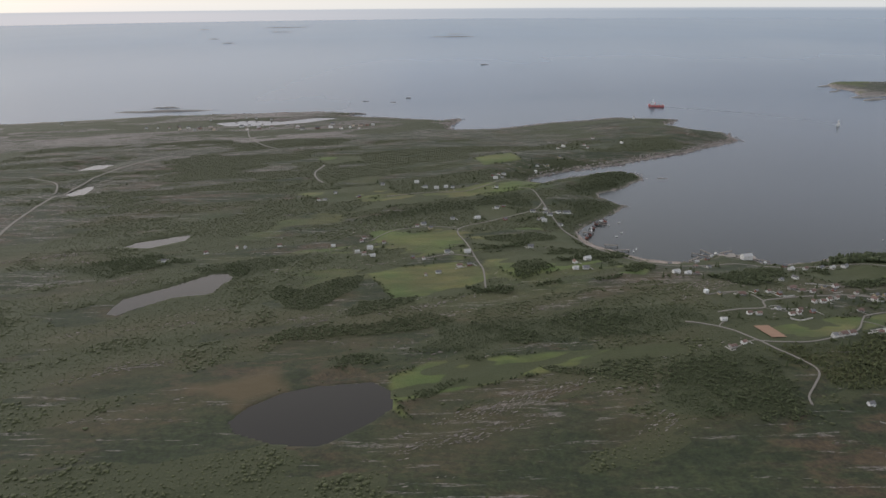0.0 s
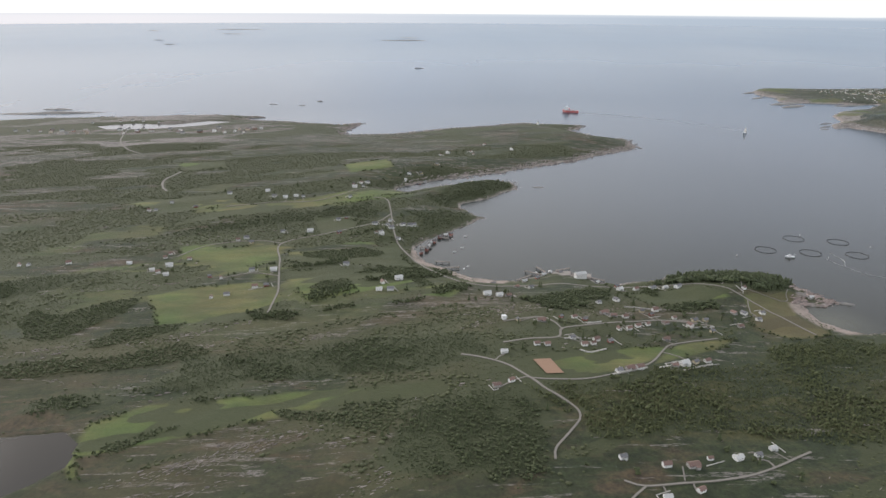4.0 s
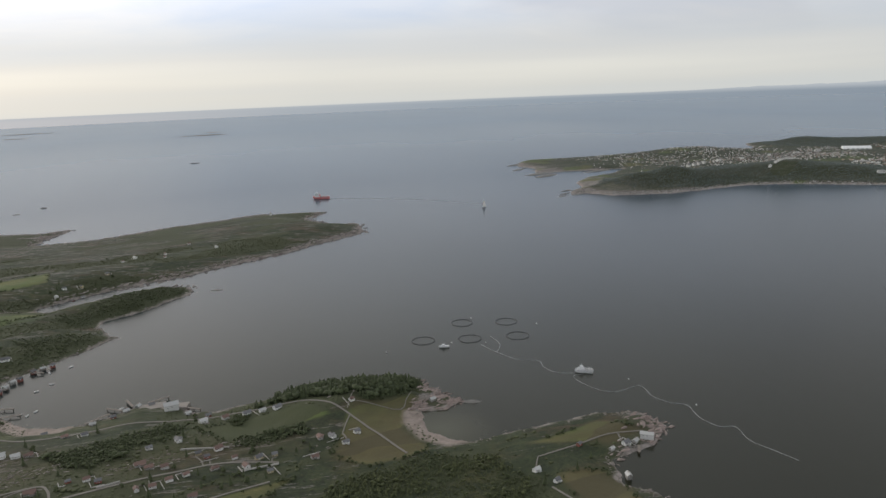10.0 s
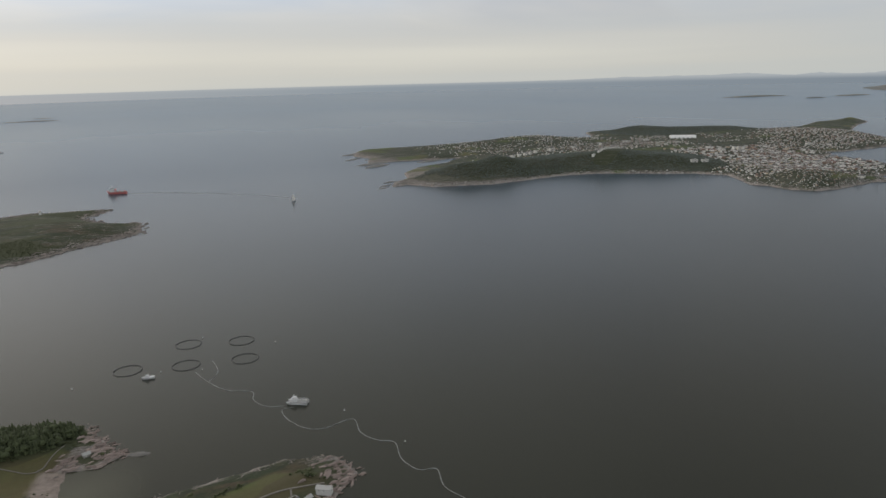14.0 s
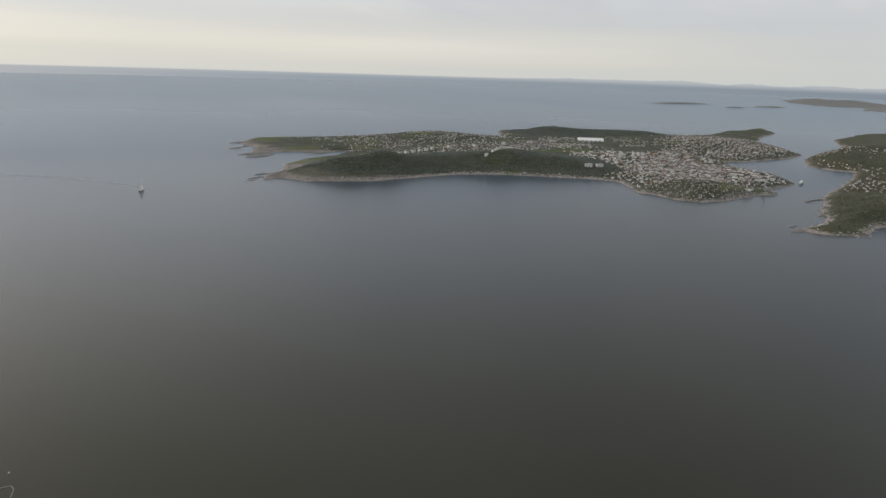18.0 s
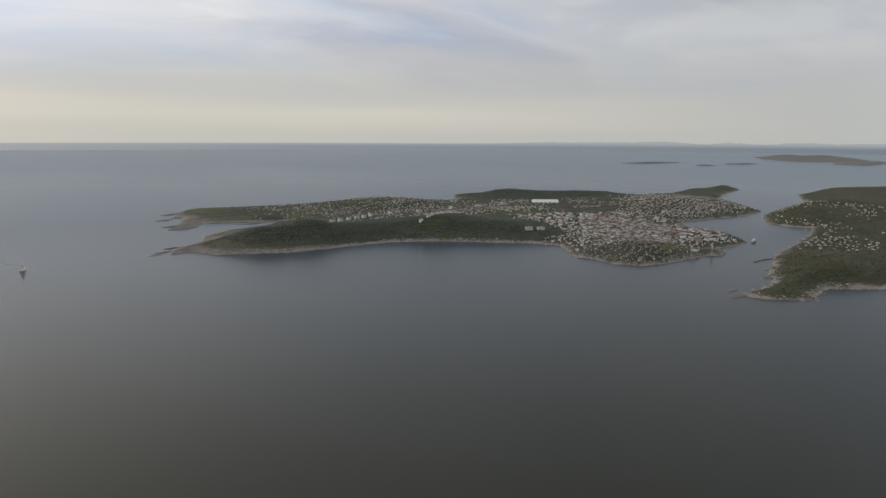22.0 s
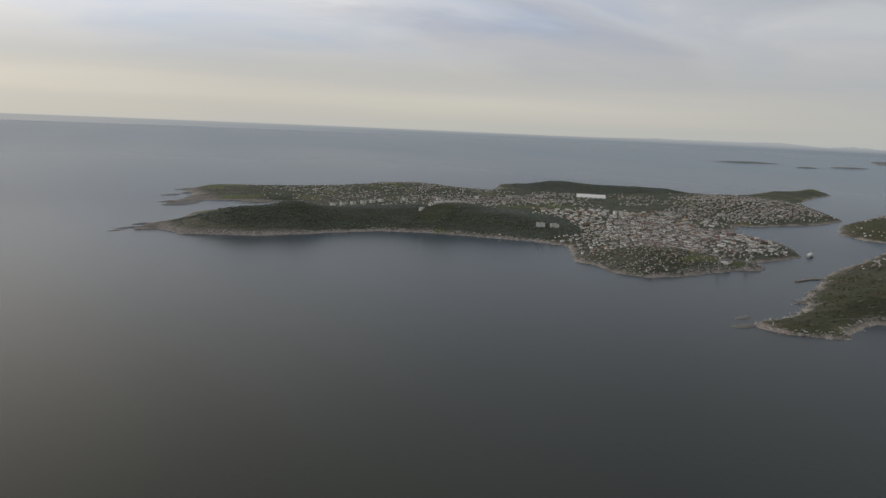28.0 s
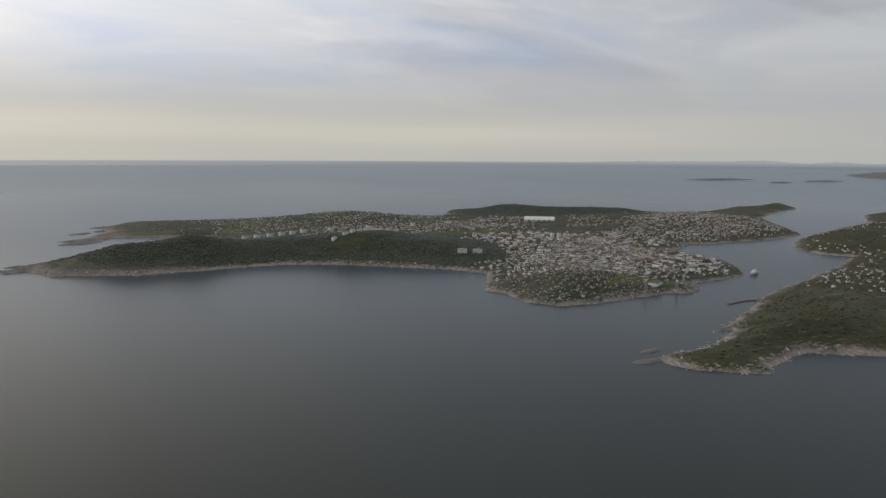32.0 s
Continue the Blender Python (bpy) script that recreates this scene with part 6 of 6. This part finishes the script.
# larger flat-roofed buildings of the centre
bx, by, r = sown(850, 1010, 525, 740, 7.5, 71)
d = inside(bx, by, TOWN)
keep = (d > 10) & (r.uniform(0, 1, len(bx)) < 0.5)
bx, by = bx[keep], by[keep]
CUBE = np.array([(x_, y_, z_) for z_ in (-0.4, 0.62) for x_, y_ in ((-1, -0.62), (1, -0.62), (1, 0.62), (-1, 0.62))])
CUBE_F = np.array([(4, 5, 6), (4, 6, 7), (0, 1, 5), (0, 5, 4), (1, 2, 6), (1, 6, 5), (2, 3, 7), (2, 7, 6), (3, 0, 4), (3, 4, 7)])
LID = np.array([(x_ * 1.03, y_ * 1.03, z_) for z_ in (0.62, 0.68) for x_, y_ in ((-1, -0.62), (1, -0.62), (1, 0.62), (-1, 0.62))])
bs = np.column_stack([bx, by, town_height(bx, by)[0]])
bt = radians(25) + r.choice([0, math.pi / 2], len(bx)) + r.uniform(-0.1, 0.1, len(bx))
bz = r.uniform(1.1, 2.5, len(bx))
bh = r.uniform(1.6, 3.2, len(bx))
centre_blocks = empty("centre_buildings", "larger flat-roofed buildings of the town centre", "buildings", kind="stuff")
for name, (v, f), m in (("wall", many(CUBE, CUBE_F, bs, bt, bz, bh), PAINTS), ("roof", many(LID, CUBE_F, bs, bt, bz, bh), TOWN_ROOF)):
    ob = new(name, mesh_of(name, v, f, [m]))
    ob.parent = centre_blocks
    tagged(ob, kind="stuff")

# houses on the eastern headland
ex, ey, r = sown(880, 1320, 390, 720, 4.6, 19)
d = inside(ex, ey, EAST)
keep = (d > 7) & (r.uniform(0, 1, len(ex)) < 0.06 + 0.45 * rough(ex, ey, 40, 141, 3) + 0.3 * step(d, 40, 12)) & (ex > 940 + 40 * r.uniform(0, 1, len(ex)))
ex, ey = ex[keep], ey[keep]
es = np.column_stack([ex, ey, east_height(ex, ey)[0]])
et = r.uniform(0, math.pi, len(ex))
ez = r.uniform(0.32, 0.55, len(ex))
east_houses = empty("headland_houses", "scattered pale houses on the wooded headland", "houses", kind="stuff")
for name, (v, f), m in (("wall", many(V, F_, es, et, ez), PAINTS), ("roof", many(RV, RF, es, et, ez), TOWN_ROOF)):
    ob = new(name, mesh_of(name, v, f, [m]))
    ob.parent = east_houses
    tagged(ob, kind="stuff")
# far villages on the western shore
fx = np.array([(-250 + 11 * (i % 17) + rng.uniform(-4, 4), 655 + 10 * (i // 17) + rng.uniform(-5, 5)) for i in range(51)])
fx = fx[[rng.random() < 0.55 for _ in fx]]
fx = fx[np.array([max(inside(fx[:, 0], fx[:, 1], o)[k] for _, o in LAKES) < -6 for k in range(len(fx))])]
fs = np.column_stack([fx, west_height(fx[:, 0], fx[:, 1])[0]])
ft, fz = np.array([rng.uniform(0, 3) for _ in fx]), np.array([rng.uniform(0.7, 1.0) for _ in fx])
far_houses = empty("far_village_houses", "far pale houses along the outer coast", "houses", kind="stuff")
for name, (v, f), m in (("wall", many(V, F_, fs, ft, fz), PAINTS), ("roof", many(RV, RF, fs, ft, fz), TOWN_ROOF)):
    ob = new(name, mesh_of(name, v, f, [m]))
    ob.parent = far_houses
    tagged(ob, kind="stuff")


# ---- trees ----
def spruce_shape(seed, layers=3, sides=6):
    """Trunk-less spruce: ragged cones stacked, one unit high."""
    q = random.Random(seed)
    v, f = [], []
    for k in range(layers):
        z0, z1 = 0.08 + k * 0.27, 0.08 + k * 0.27 + 0.42
        if k == layers - 1:
            z1 = 1.0
        rad = 0.27 * (1 - k * 0.27)
        base = len(v)
        for i in range(sides):
            a = 2 * math.pi * (i + q.uniform(-0.3, 0.3)) / sides + k
            rr = rad * q.uniform(0.65, 1.2)
            v.append((rr * math.cos(a), rr * math.sin(a), z0 + q.uniform(-0.05, 0.05)))
        v.append((q.uniform(-0.02, 0.02), q.uniform(-0.02, 0.02), z1))
        for i in range(sides):
            f.append((base + i, base + (i + 1) % sides, base + sides))
    return np.array(v), np.array(f)


def clump_shape(seed, lumps=4):
    """A broad-leaved crown or bush: several ragged lumps leaning out of one another, one unit high."""
    q = random.Random(seed)
    v, f = [], []
    t = (1 + 5 ** 0.5) / 2
    ico = [(-1, t, 0), (1, t, 0), (-1, -t, 0), (1, -t, 0), (0, -1, t), (0, 1, t), (0, -1, -t), (0, 1, -t), (t, 0, -1), (t, 0, 1), (-t, 0, -1), (-t, 0, 1)]
    tri = [(0, 11, 5), (0, 5, 1), (0, 1, 7), (0, 7, 10), (0, 10, 11), (1, 5, 9), (5, 11, 4), (11, 10, 2), (10, 7, 6), (7, 1, 8), (3, 9, 4), (3, 4, 2), (3, 2, 6), (3, 6, 8),
           (3, 8, 9), (4, 9, 5), (2, 4, 11), (6, 2, 10), (8, 6, 7), (9, 8, 1)]
    for k in range(lumps):
        a, far_ = q.uniform(0, 2 * math.pi), (0.0 if k == 0 else q.uniform(0.12, 0.3))
        cx, cy, cz, rad = far_ * math.cos(a), far_ * math.sin(a), q.uniform(0.3, 0.72), q.uniform(0.15, 0.27)
        base = len(v)
        for p in ico:
            g = rad / 1.9 * q.uniform(0.6, 1.3)
            v.append((cx + p[0] * g, cy + p[1] * g, cz + p[2] * g * 1.05))
        f += [(base + i, base + j, base + m) for i, j, m in tri]
    return np.array(v), np.array(f)


BUSHES = [clump_shape(s + 70, 2) for s in range(5)]
SPRUCES = [spruce_shape(s) for s in range(5)]
CLUMPS = [clump_shape(s + 50) for s in range(5)]
LOW = [(v * np.array([1.5, 1.5, 1.0]), f) for v, f in (clump_shape(s + 60, 1) for s in range(5))]


def forest(name, label, x, y, z, tall, spruce_share, seed, leafy=None, needles=None, leaves=None, spread=1.0):
    """Trees joined into two meshes of one thing."""
    r = np.random.default_rng(seed)
    kind = r.uniform(0, 1, len(x)) < spruce_share
    shape = r.integers(0, 5, len(x))
    turn = r.uniform(0, 2 * math.pi, len(x))
    top = empty(name, label, "trees", kind="stuff")
    for flag, shapes, mat, word, wide in ((True, SPRUCES, needles or NEEDLES, "spruce_crowns", 0.95), (False, leafy or CLUMPS, leaves or LEAVES, "leafy_crowns", 1.55 if leafy else 1.1)):
        vs, fs, n = [], [], 0
        for k in range(5):
            m = (kind == flag) & (shape == k)
            if not m.any():
                continue
            v, f = many(shapes[k][0], shapes[k][1], np.column_stack([x, y, z])[m], turn[m], tall[m] * wide * spread * r.uniform(0.8, 1.2, m.sum()), tall[m] * (1.0 if flag or not leafy else 0.8))
            vs.append(v)
            fs.append(f + n)
            n += len(v)
        if vs:
            ob = new(word, mesh_of(word, np.concatenate(vs), np.concatenate(fs), [mat], True))
            ob.parent = top
            tagged(ob, kind="stuff")
    return top


HOUSES_XY = np.array(HOUSE_SPOTS)
ALL_ROADS = [line for _, line in ROADS]


def clear_of(x, y, room=3.2):
    ok = np.ones(len(x), bool)
    for hx_, hy_ in HOUSES_XY:
        ok &= (x - hx_) ** 2 + (y - hy_) ** 2 > room * room
    for line in ALL_ROADS:
        ok &= near_line(x, y, line) > 1.6
    for _, outline in LAKES:
        ok &= inside(x, y, outline) < -0.8
    ok &= inside(x, y, [(108, 224), (116, 224), (119, 213), (110, 212.5)]) < 0
    return ok


def west_wood(x0, x1, y0, y1, spacing, seed, inside_woods=True, woods=[o for o in WOODS if o is not BRUSHWOOD]):
    x, y, r = sown(x0, x1, y0, y1, spacing, seed)
    w_ = np.full(len(x), -1e9)
    for o in woods:
        w_ = np.maximum(w_, inside(x, y, o))
    fld = np.full(len(x), -1e9)
    for o in FIELDS:
        fld = np.maximum(fld, inside(x, y, o))
    belt = thickets(x, y) * (1 - 0.7 * most(x, y, [BRUSHWOOD], 5.0, 9.0))
    w_ = w_ + (5.0 if woods[0] is BRUSHWOOD else 6.5) * rough(x, y, 17, 153, 4)
    if inside_woods:
        keep = (w_ > 0) & (fld < -0.5) & (r.uniform(0, 1, len(x)) < np.clip(0.5 + w_ * 0.15, 0, 0.97))
    else:
        keep = (w_ <= 0) & (fld < -0.6) & (r.uniform(0, 1, len(x)) < 0.003 + 0.95 * belt + 0.4 * np.exp(np.minimum(w_, 0) / 3))
    x, y = x[keep], y[keep]
    ok = clear_of(x, y) & (inside(x, y, WEST) > 3.0)
    x, y = x[ok], y[ok]
    return x, y, west_height(x, y)[0], r


x, y, z, r = west_wood(-190, 260, 160, 330, 0.86, 21)
tip = (y > 285) & (x > 160)
forest("headland_wood", "dense dark pine wood on the bay headland", x[tip], y[tip], z[tip] - 0.15, r.uniform(2.5, 4.3, tip.sum()), 0.6, 26, BUSHES, None, NEEDLES)
x, y, z = x[~tip], y[~tip], z[~tip]
forest("woodland", "dense dark spruce and birch woodland", x, y, z - 0.15, r.uniform(0.6, 1.25, len(x)) * (0.8 + 0.4 * (rough(x, y, 14, 171, 3) > 0.1)) * (1 + 0.8 * step(y, 255, 268) * step(x, 100, 115)), 0.4, 23, BUSHES)
x, y, z, r = west_wood(100, 262, 165, 260, 0.92, 22, True, [BRUSHWOOD])
forest("brushwood", "green and olive birch scrub on a gentle slope", x, y, z - 0.2, r.uniform(0.6, 1.45, len(x)) * (0.75 + 0.45 * (rough(x, y, 18, 175, 3) > 0.0)), 0.55, 24, None, SCRUB, SCRUB)
x, y, z, r = west_wood(-80, 145, 330, 500, 1.35, 25)
forest("bay_woodland", "dark birch woodland round the bay", x, y, z - 0.1, r.uniform(0.8, 1.7, len(x)), 0.1, 27, BUSHES)
x, y, r = sown(-80, 100, 170, 350, 0.95, 28)
keep = (most(x, y, BELTS, 0.8, 1.6) > 0.5) & clear_of(x, y, 2.0)
x, y = x[keep], y[keep]
forest("scrub_belts", "dark belts of low birch scrub between the rocks", x, y, west_height(x, y)[0] - 0.2, r.uniform(0.6, 1.4, len(x)), 0.12, 30, BUSHES, None, None)
x, y, z, r = west_wood(-200, 290, 140, 345, 1.35, 29, False)
forest("heath_bushes", "low scrub and small birches on the heath", x, y, z - 0.2, r.uniform(0.4, 0.9, len(x)) * (0.8 + 0.4 * (rough(x, y, 14, 173, 3) > 0.15)), 0.03, 31, LOW, None, MAT_LEAVES, 1.35)
x, y, z, r = west_wood(-330, 230, 345, 600, 1.75, 33, False)
forest("far_bushes", "distant scrub and birch copses on the heath", x, y, z - 0.15, r.uniform(0.5, 1.0, len(x)), 0.0, 35, LOW, None, MAT_LEAVES, 1.6)
gx_, gy_, r = sown(0, 185, 255, 335, 1.1, 34, 0.6)
keep = (most(gx_, gy_, GROVES, 0.6, 0.8) > 0.5) & clear_of(gx_, gy_, 2.2)
gx_, gy_ = gx_[keep], gy_[keep]
forest("field_groves", "groves of leafy trees standing in the fields", gx_, gy_, west_height(gx_, gy_)[0] - 0.15, r.uniform(1.0, 1.9, len(gx_)), 0.15, 40)
# hedge trees along the field edges
hedge = []
for n, outline in enumerate(FIELDS):
    for (ax, ay), (bx, by) in zip(outline, outline[1:] + outline[:1]):
        for k in range(int(math.hypot(bx - ax, by - ay) / 0.8)):
            t_ = rng.random()
            hedge.append((ax + (bx - ax) * t_ + rng.gauss(0, 0.7), ay + (by - ay) * t_ + rng.gauss(0, 0.7)))
hedge = np.array(hedge)
hedge = hedge[rough(hedge[:, 0], hedge[:, 1], 14, 191, 2) > 0.05]
hedge = hedge[clear_of(hedge[:, 0], hedge[:, 1], 2.6) & (inside(hedge[:, 0], hedge[:, 1], WEST) > 2)]
r = np.random.default_rng(36)
forest("hedge_trees", "rows of small leafy trees along the field edges", hedge[:, 0], hedge[:, 1], west_height(hedge[:, 0], hedge[:, 1])[0] - 0.15, r.uniform(0.6, 1.4, len(hedge)), 0.1, 38)
x, y, r = sown(510, 1260, 480, 1070, 2.1, 37)
wood, d = town_wood(x, y)
keep = (wood > 0.4) & (d > 5)
x, y = x[keep], y[keep]
forest("island_forest", "dark pine forest on the island ridge", x, y, town_height(x, y)[0] - 0.35, r.uniform(1.1, 2.2, len(x)), 0.12, 39, LOW, HAZED_PINES, HAZED_PINES)
x, y, r = sown(560, 1310, 480, 1040, 4.6, 41)
wood, d = town_wood(x, y)
keep = (wood <= 0.4) & (d > 4) & (r.uniform(0, 1, len(x)) < 0.45 + 0.6 * rough(x, y, 30, 161, 3))
x, y = x[keep], y[keep]
forest("town_trees", "garden trees between the town houses", x, y, town_height(x, y)[0] - 0.2, r.uniform(0.9, 1.8, len(x)), 0.15, 43, LOW, HAZED_PINES, HAZED_PINES)
x, y, r = sown(775, 1330, 300, 720, 3.4, 45)
d = inside(x, y, EAST)
keep = (d > 8) & (r.uniform(0, 1, len(x)) < 0.45 + 0.7 * rough(x, y, 30, 117, 3))
x, y = x[keep], y[keep]
forest("headland_forest", "scrubby woodland on the headland", x, y, east_height(x, y)[0] - 0.2, r.uniform(0.8, 1.8, len(x)), 0.1, 47, LOW, DRY_SCRUB, DRY_SCRUB)


# single trees in the village and along the field edges
def tree(kind, seed):
    spr = kind == "spruce"
    top = empty("tree", "single dark spruce beside the fields" if spr else "single leafy birch beside the houses", "tree", "single trees of the village")
    bm = bmesh.new()
    rod(bm, (0, 0, -0.4), (0, 0, 1.7 if spr else 1.1), 0.11, 6, 0.04)
    for k in range(4):
        a = k * 1.7 + seed
        rod(bm, (0, 0, 0.6 + 0.15 * k), (0.45 * math.cos(a), 0.45 * math.sin(a), 1.0 + 0.2 * k), 0.05, 4, 0.02)
    part("trunk", bm, BARK, top)
    v, f = spruce_shape(seed + 7, 5, 9) if spr else clump_shape(seed + 90, 9)
    if spr:
        v = v * np.array([2.6, 2.6, 2.7])
    else:
        v = v * np.array([2.5, 2.5, 2.3])
    ob = new("crown", mesh_of("crown", v, f, [NEEDLES if spr else LEAVES]))
    ob.parent = top
    return top


TREES = [tree("spruce" if k % 2 else "birch", k) for k in range(6)]
rt = random.Random(8)
placed = 0
tries = 0
while placed < 220 and tries < 4000:
    tries += 1
    hx_, hy_ = rt.choice(HOUSE_SPOTS[:130])
    x_, y_ = hx_ + rt.gauss(0, 7), hy_ + rt.gauss(0, 6)
    xa, ya = np.array([x_]), np.array([y_])
    if not clear_of(xa, ya, 2.9)[0] or inside(xa, ya, WEST)[0] < 3 or most(xa, ya, FIELDS, 0.3)[0] > 0.2:
        continue
    m = pose(x_, y_, west_z(x_, y_), 0, 0, rt.uniform(0, 360)) @ Matrix.Scale(rt.uniform(0.6, 1.05), 4)
    if placed < 6:
        TREES[placed].matrix_world = m
    else:
        copy_thing(TREES[rt.choice((0, 2, 4, 0, 2, 1, 3, 5))], m)
    placed += 1


# ---- bare rock ribs on the heath and along the shores ----
def slab(seed):
    """A low worn slab of rock, one unit long."""
    q = random.Random(seed)
    low = [(x * 0.5 + q.uniform(-0.1, 0.1), y * 0.05 + q.uniform(-0.014, 0.014), -0.12) for x, y in ((-1, -0.4), (-0.3, -1), (0.6, -0.9), (1, 0.2), (0.4, 1), (-0.7, 0.8))]
    top = [(x * q.uniform(0.5, 0.85), y * q.uniform(0.4, 0.8), q.uniform(0.02, 0.065)) for x, y, _ in low]
    v = low + top + [(q.uniform(-0.1, 0.1), 0.0, q.uniform(0.05, 0.10))]
    f = []
    for i in range(6):
        j = (i + 1) % 6
        f += [(i, j, 6 + j), (i, 6 + j, 6 + i), (6 + i, 6 + j, 12)]
    return np.array(v), np.array(f)


SLABS = [slab(s) for s in range(6)]
RIB_ROCK = surface("weathered_rib_rock", (0.15, 0.130, 0.116), (0.40, 0.345, 0.305), 0.8, 0.9, 0, 0.3, 0.05, True)
ISLE_ROCK = surface("pale_island_rock", (0.20, 0.195, 0.185), (0.50, 0.475, 0.445), 0.5, 0.9, 0, 0.3, 0.05, True)
POINT_ROCK = surface("pinkish_shore_rock", (0.20, 0.155, 0.135), (0.44, 0.355, 0.315), 0.8, 0.9, 0, 0.25, 0.05, True)


def ribs(name, label, x, y, z, size, turn, seed, mat, broad=1.0):
    r = np.random.default_rng(seed)
    shape = r.integers(0, 6, len(x))
    vs, fs, n = [], [], 0
    for k in range(6):
        m = shape == k
        if m.any():
            v, f = many(SLABS[k][0] * np.array([1.0, broad, 0.5 + 0.5 * broad]), SLABS[k][1], np.column_stack([x, y, z])[m], turn[m], size[m], size[m] * r.uniform(0.6, 1.3, m.sum()))
            vs.append(v)
            fs.append(f + n)
            n += len(v)
    ob = new(name, mesh_of(name, np.concatenate(vs), np.concatenate(fs), [mat]))
    return tagged(ob, label, "rocks", kind="stuff")


x, y, r = sown(-330, 290, 140, 420, 1.05, 51, 0.6)
d = inside(x, y, WEST)
fld, wd = most(x, y, FIELDS, 0.5), most(x, y, WOODS + GROVES + BELTS, 1.5, 2.0)
line = rough(x, y, 5, 181, 3, 24, 9.0)
zone = 0.42 * rough(x, y, 55, 97, 3, 21, 2.0) + 0.1 * step(-x, -20, 120)
lie, best = np.full(len(x), radians(22.0)), np.full(len(x), 14.0)
for stretch in RIB_LINES:
    for a_, b_ in zip(stretch, stretch[1:]):
        gap = near_line(x, y, [a_, b_])
        zone = zone + 0.8 * np.exp(-(gap / 3.6) ** 2)
        lie = np.where(gap < best, math.atan2(b_[1] - a_[1], b_[0] - a_[0]), lie)
        best = np.minimum(best, gap)
keep = (fld < 0.1) & (wd < 0.4) & (d > 2) & (r.uniform(0, 1, len(x)) < np.clip((line - 0.04) * 4.0, 0, 1) * np.clip(zone, 0, 0.85))
x, y, lie = x[keep], y[keep], lie[keep]
ok = clear_of(x, y, 2.2)
x, y, lie = x[ok], y[ok], lie[ok]
ribs("rock_ribs", "pale weathered rock ribs breaking through the heath", x, y, west_height(x, y)[0], r.uniform(0.5, 1.4, len(x)) * r.uniform(0.8, 2.2, len(x)), lie + r.normal(0, 0.22, len(x)), 53, RIB_ROCK, 1.7)
# tumbled rocks along the shores
x, y, r = sown(60, 305, 170, 470, 1.2, 55, 0.6)
x2, y2, r2 = sown(-320, 270, 470, 800, 2.0, 56, 0.6)
x, y = np.concatenate([x, x2]), np.concatenate([y, y2])
d = inside(x, y, WEST)
outer = step(y, 460, 500)
sandy = most(x, y, SANDS, 1.5)
keep = (d > -1.6 - 4.0 * outer) & (d < 2.6 + 3.5 * outer) & (sandy < 0.3) & (r.uniform(0, 1, len(x)) < 0.45 + 0.6 * rough(x, y, 18, 187, 3))
x, y, outer = x[keep], y[keep], outer[keep]
z = west_height(x, y)[0]
ribs("shore_rocks", "tumbled pale shore rocks at the waterline", x, y, np.maximum(z, -0.15), r.uniform(0.7, 2.2, len(x)) * (1 + 1.6 * outer), r.uniform(0, 3.14, len(x)) * (1 - 0.7 * outer) + 0.2 * outer, 57, RIB_ROCK, 2.2)
x, y, r = sown(480, 900, 340, 720, 2.2, 59, 0.6)
d, e_ = inside(x, y, TOWN), inside(x, y, EAST)
near_shore = np.where(d > -20, d, e_)
keep = (near_shore > -2) & (near_shore < 6) & (r.uniform(0, 1, len(x)) < 0.7)
x, y, isle = x[keep], y[keep], (d > -20)[keep]
z = np.where(isle, town_height(x, y)[0], east_height(x, y)[0])
ribs("island_shore_rocks", "pale shore rocks round the island and headland", x, y, np.maximum(z, -0.15), r.uniform(1.2, 4.0, len(x)), r.uniform(0, 3.14, len(x)), 61, ISLE_ROCK, 2.2)

# bare rounded rocks of the two points that close the cove
r = np.random.default_rng(65)
pts = np.concatenate([r.normal(c, w_, (n, 2)) for c, w_, n in (((238, 289), 3.0, 70), ((241, 285), 2.4, 40), ((235, 298), 1.8, 26), ((229, 286), 2.2, 26), ((235, 305), 1.5, 14), ((296, 249), 3.4, 50), ((292, 240), 2.6, 24), ((297, 244), 2.0, 20), ((278, 234), 2.5, 16))])
x, y = pts[:, 0], pts[:, 1]
keep = (inside(x, y, WEST) > -2.0) & clear_of(x, y, 2.0)
x, y = x[keep], y[keep]
ribs("point_rocks", "bare pinkish rocks on the two points of the cove", x, y, np.maximum(west_height(x, y)[0], -0.1), r.uniform(1.4, 4.2, len(x)), radians(21) + r.normal(0, 0.4, len(x)), 67, POINT_ROCK, 2.6)
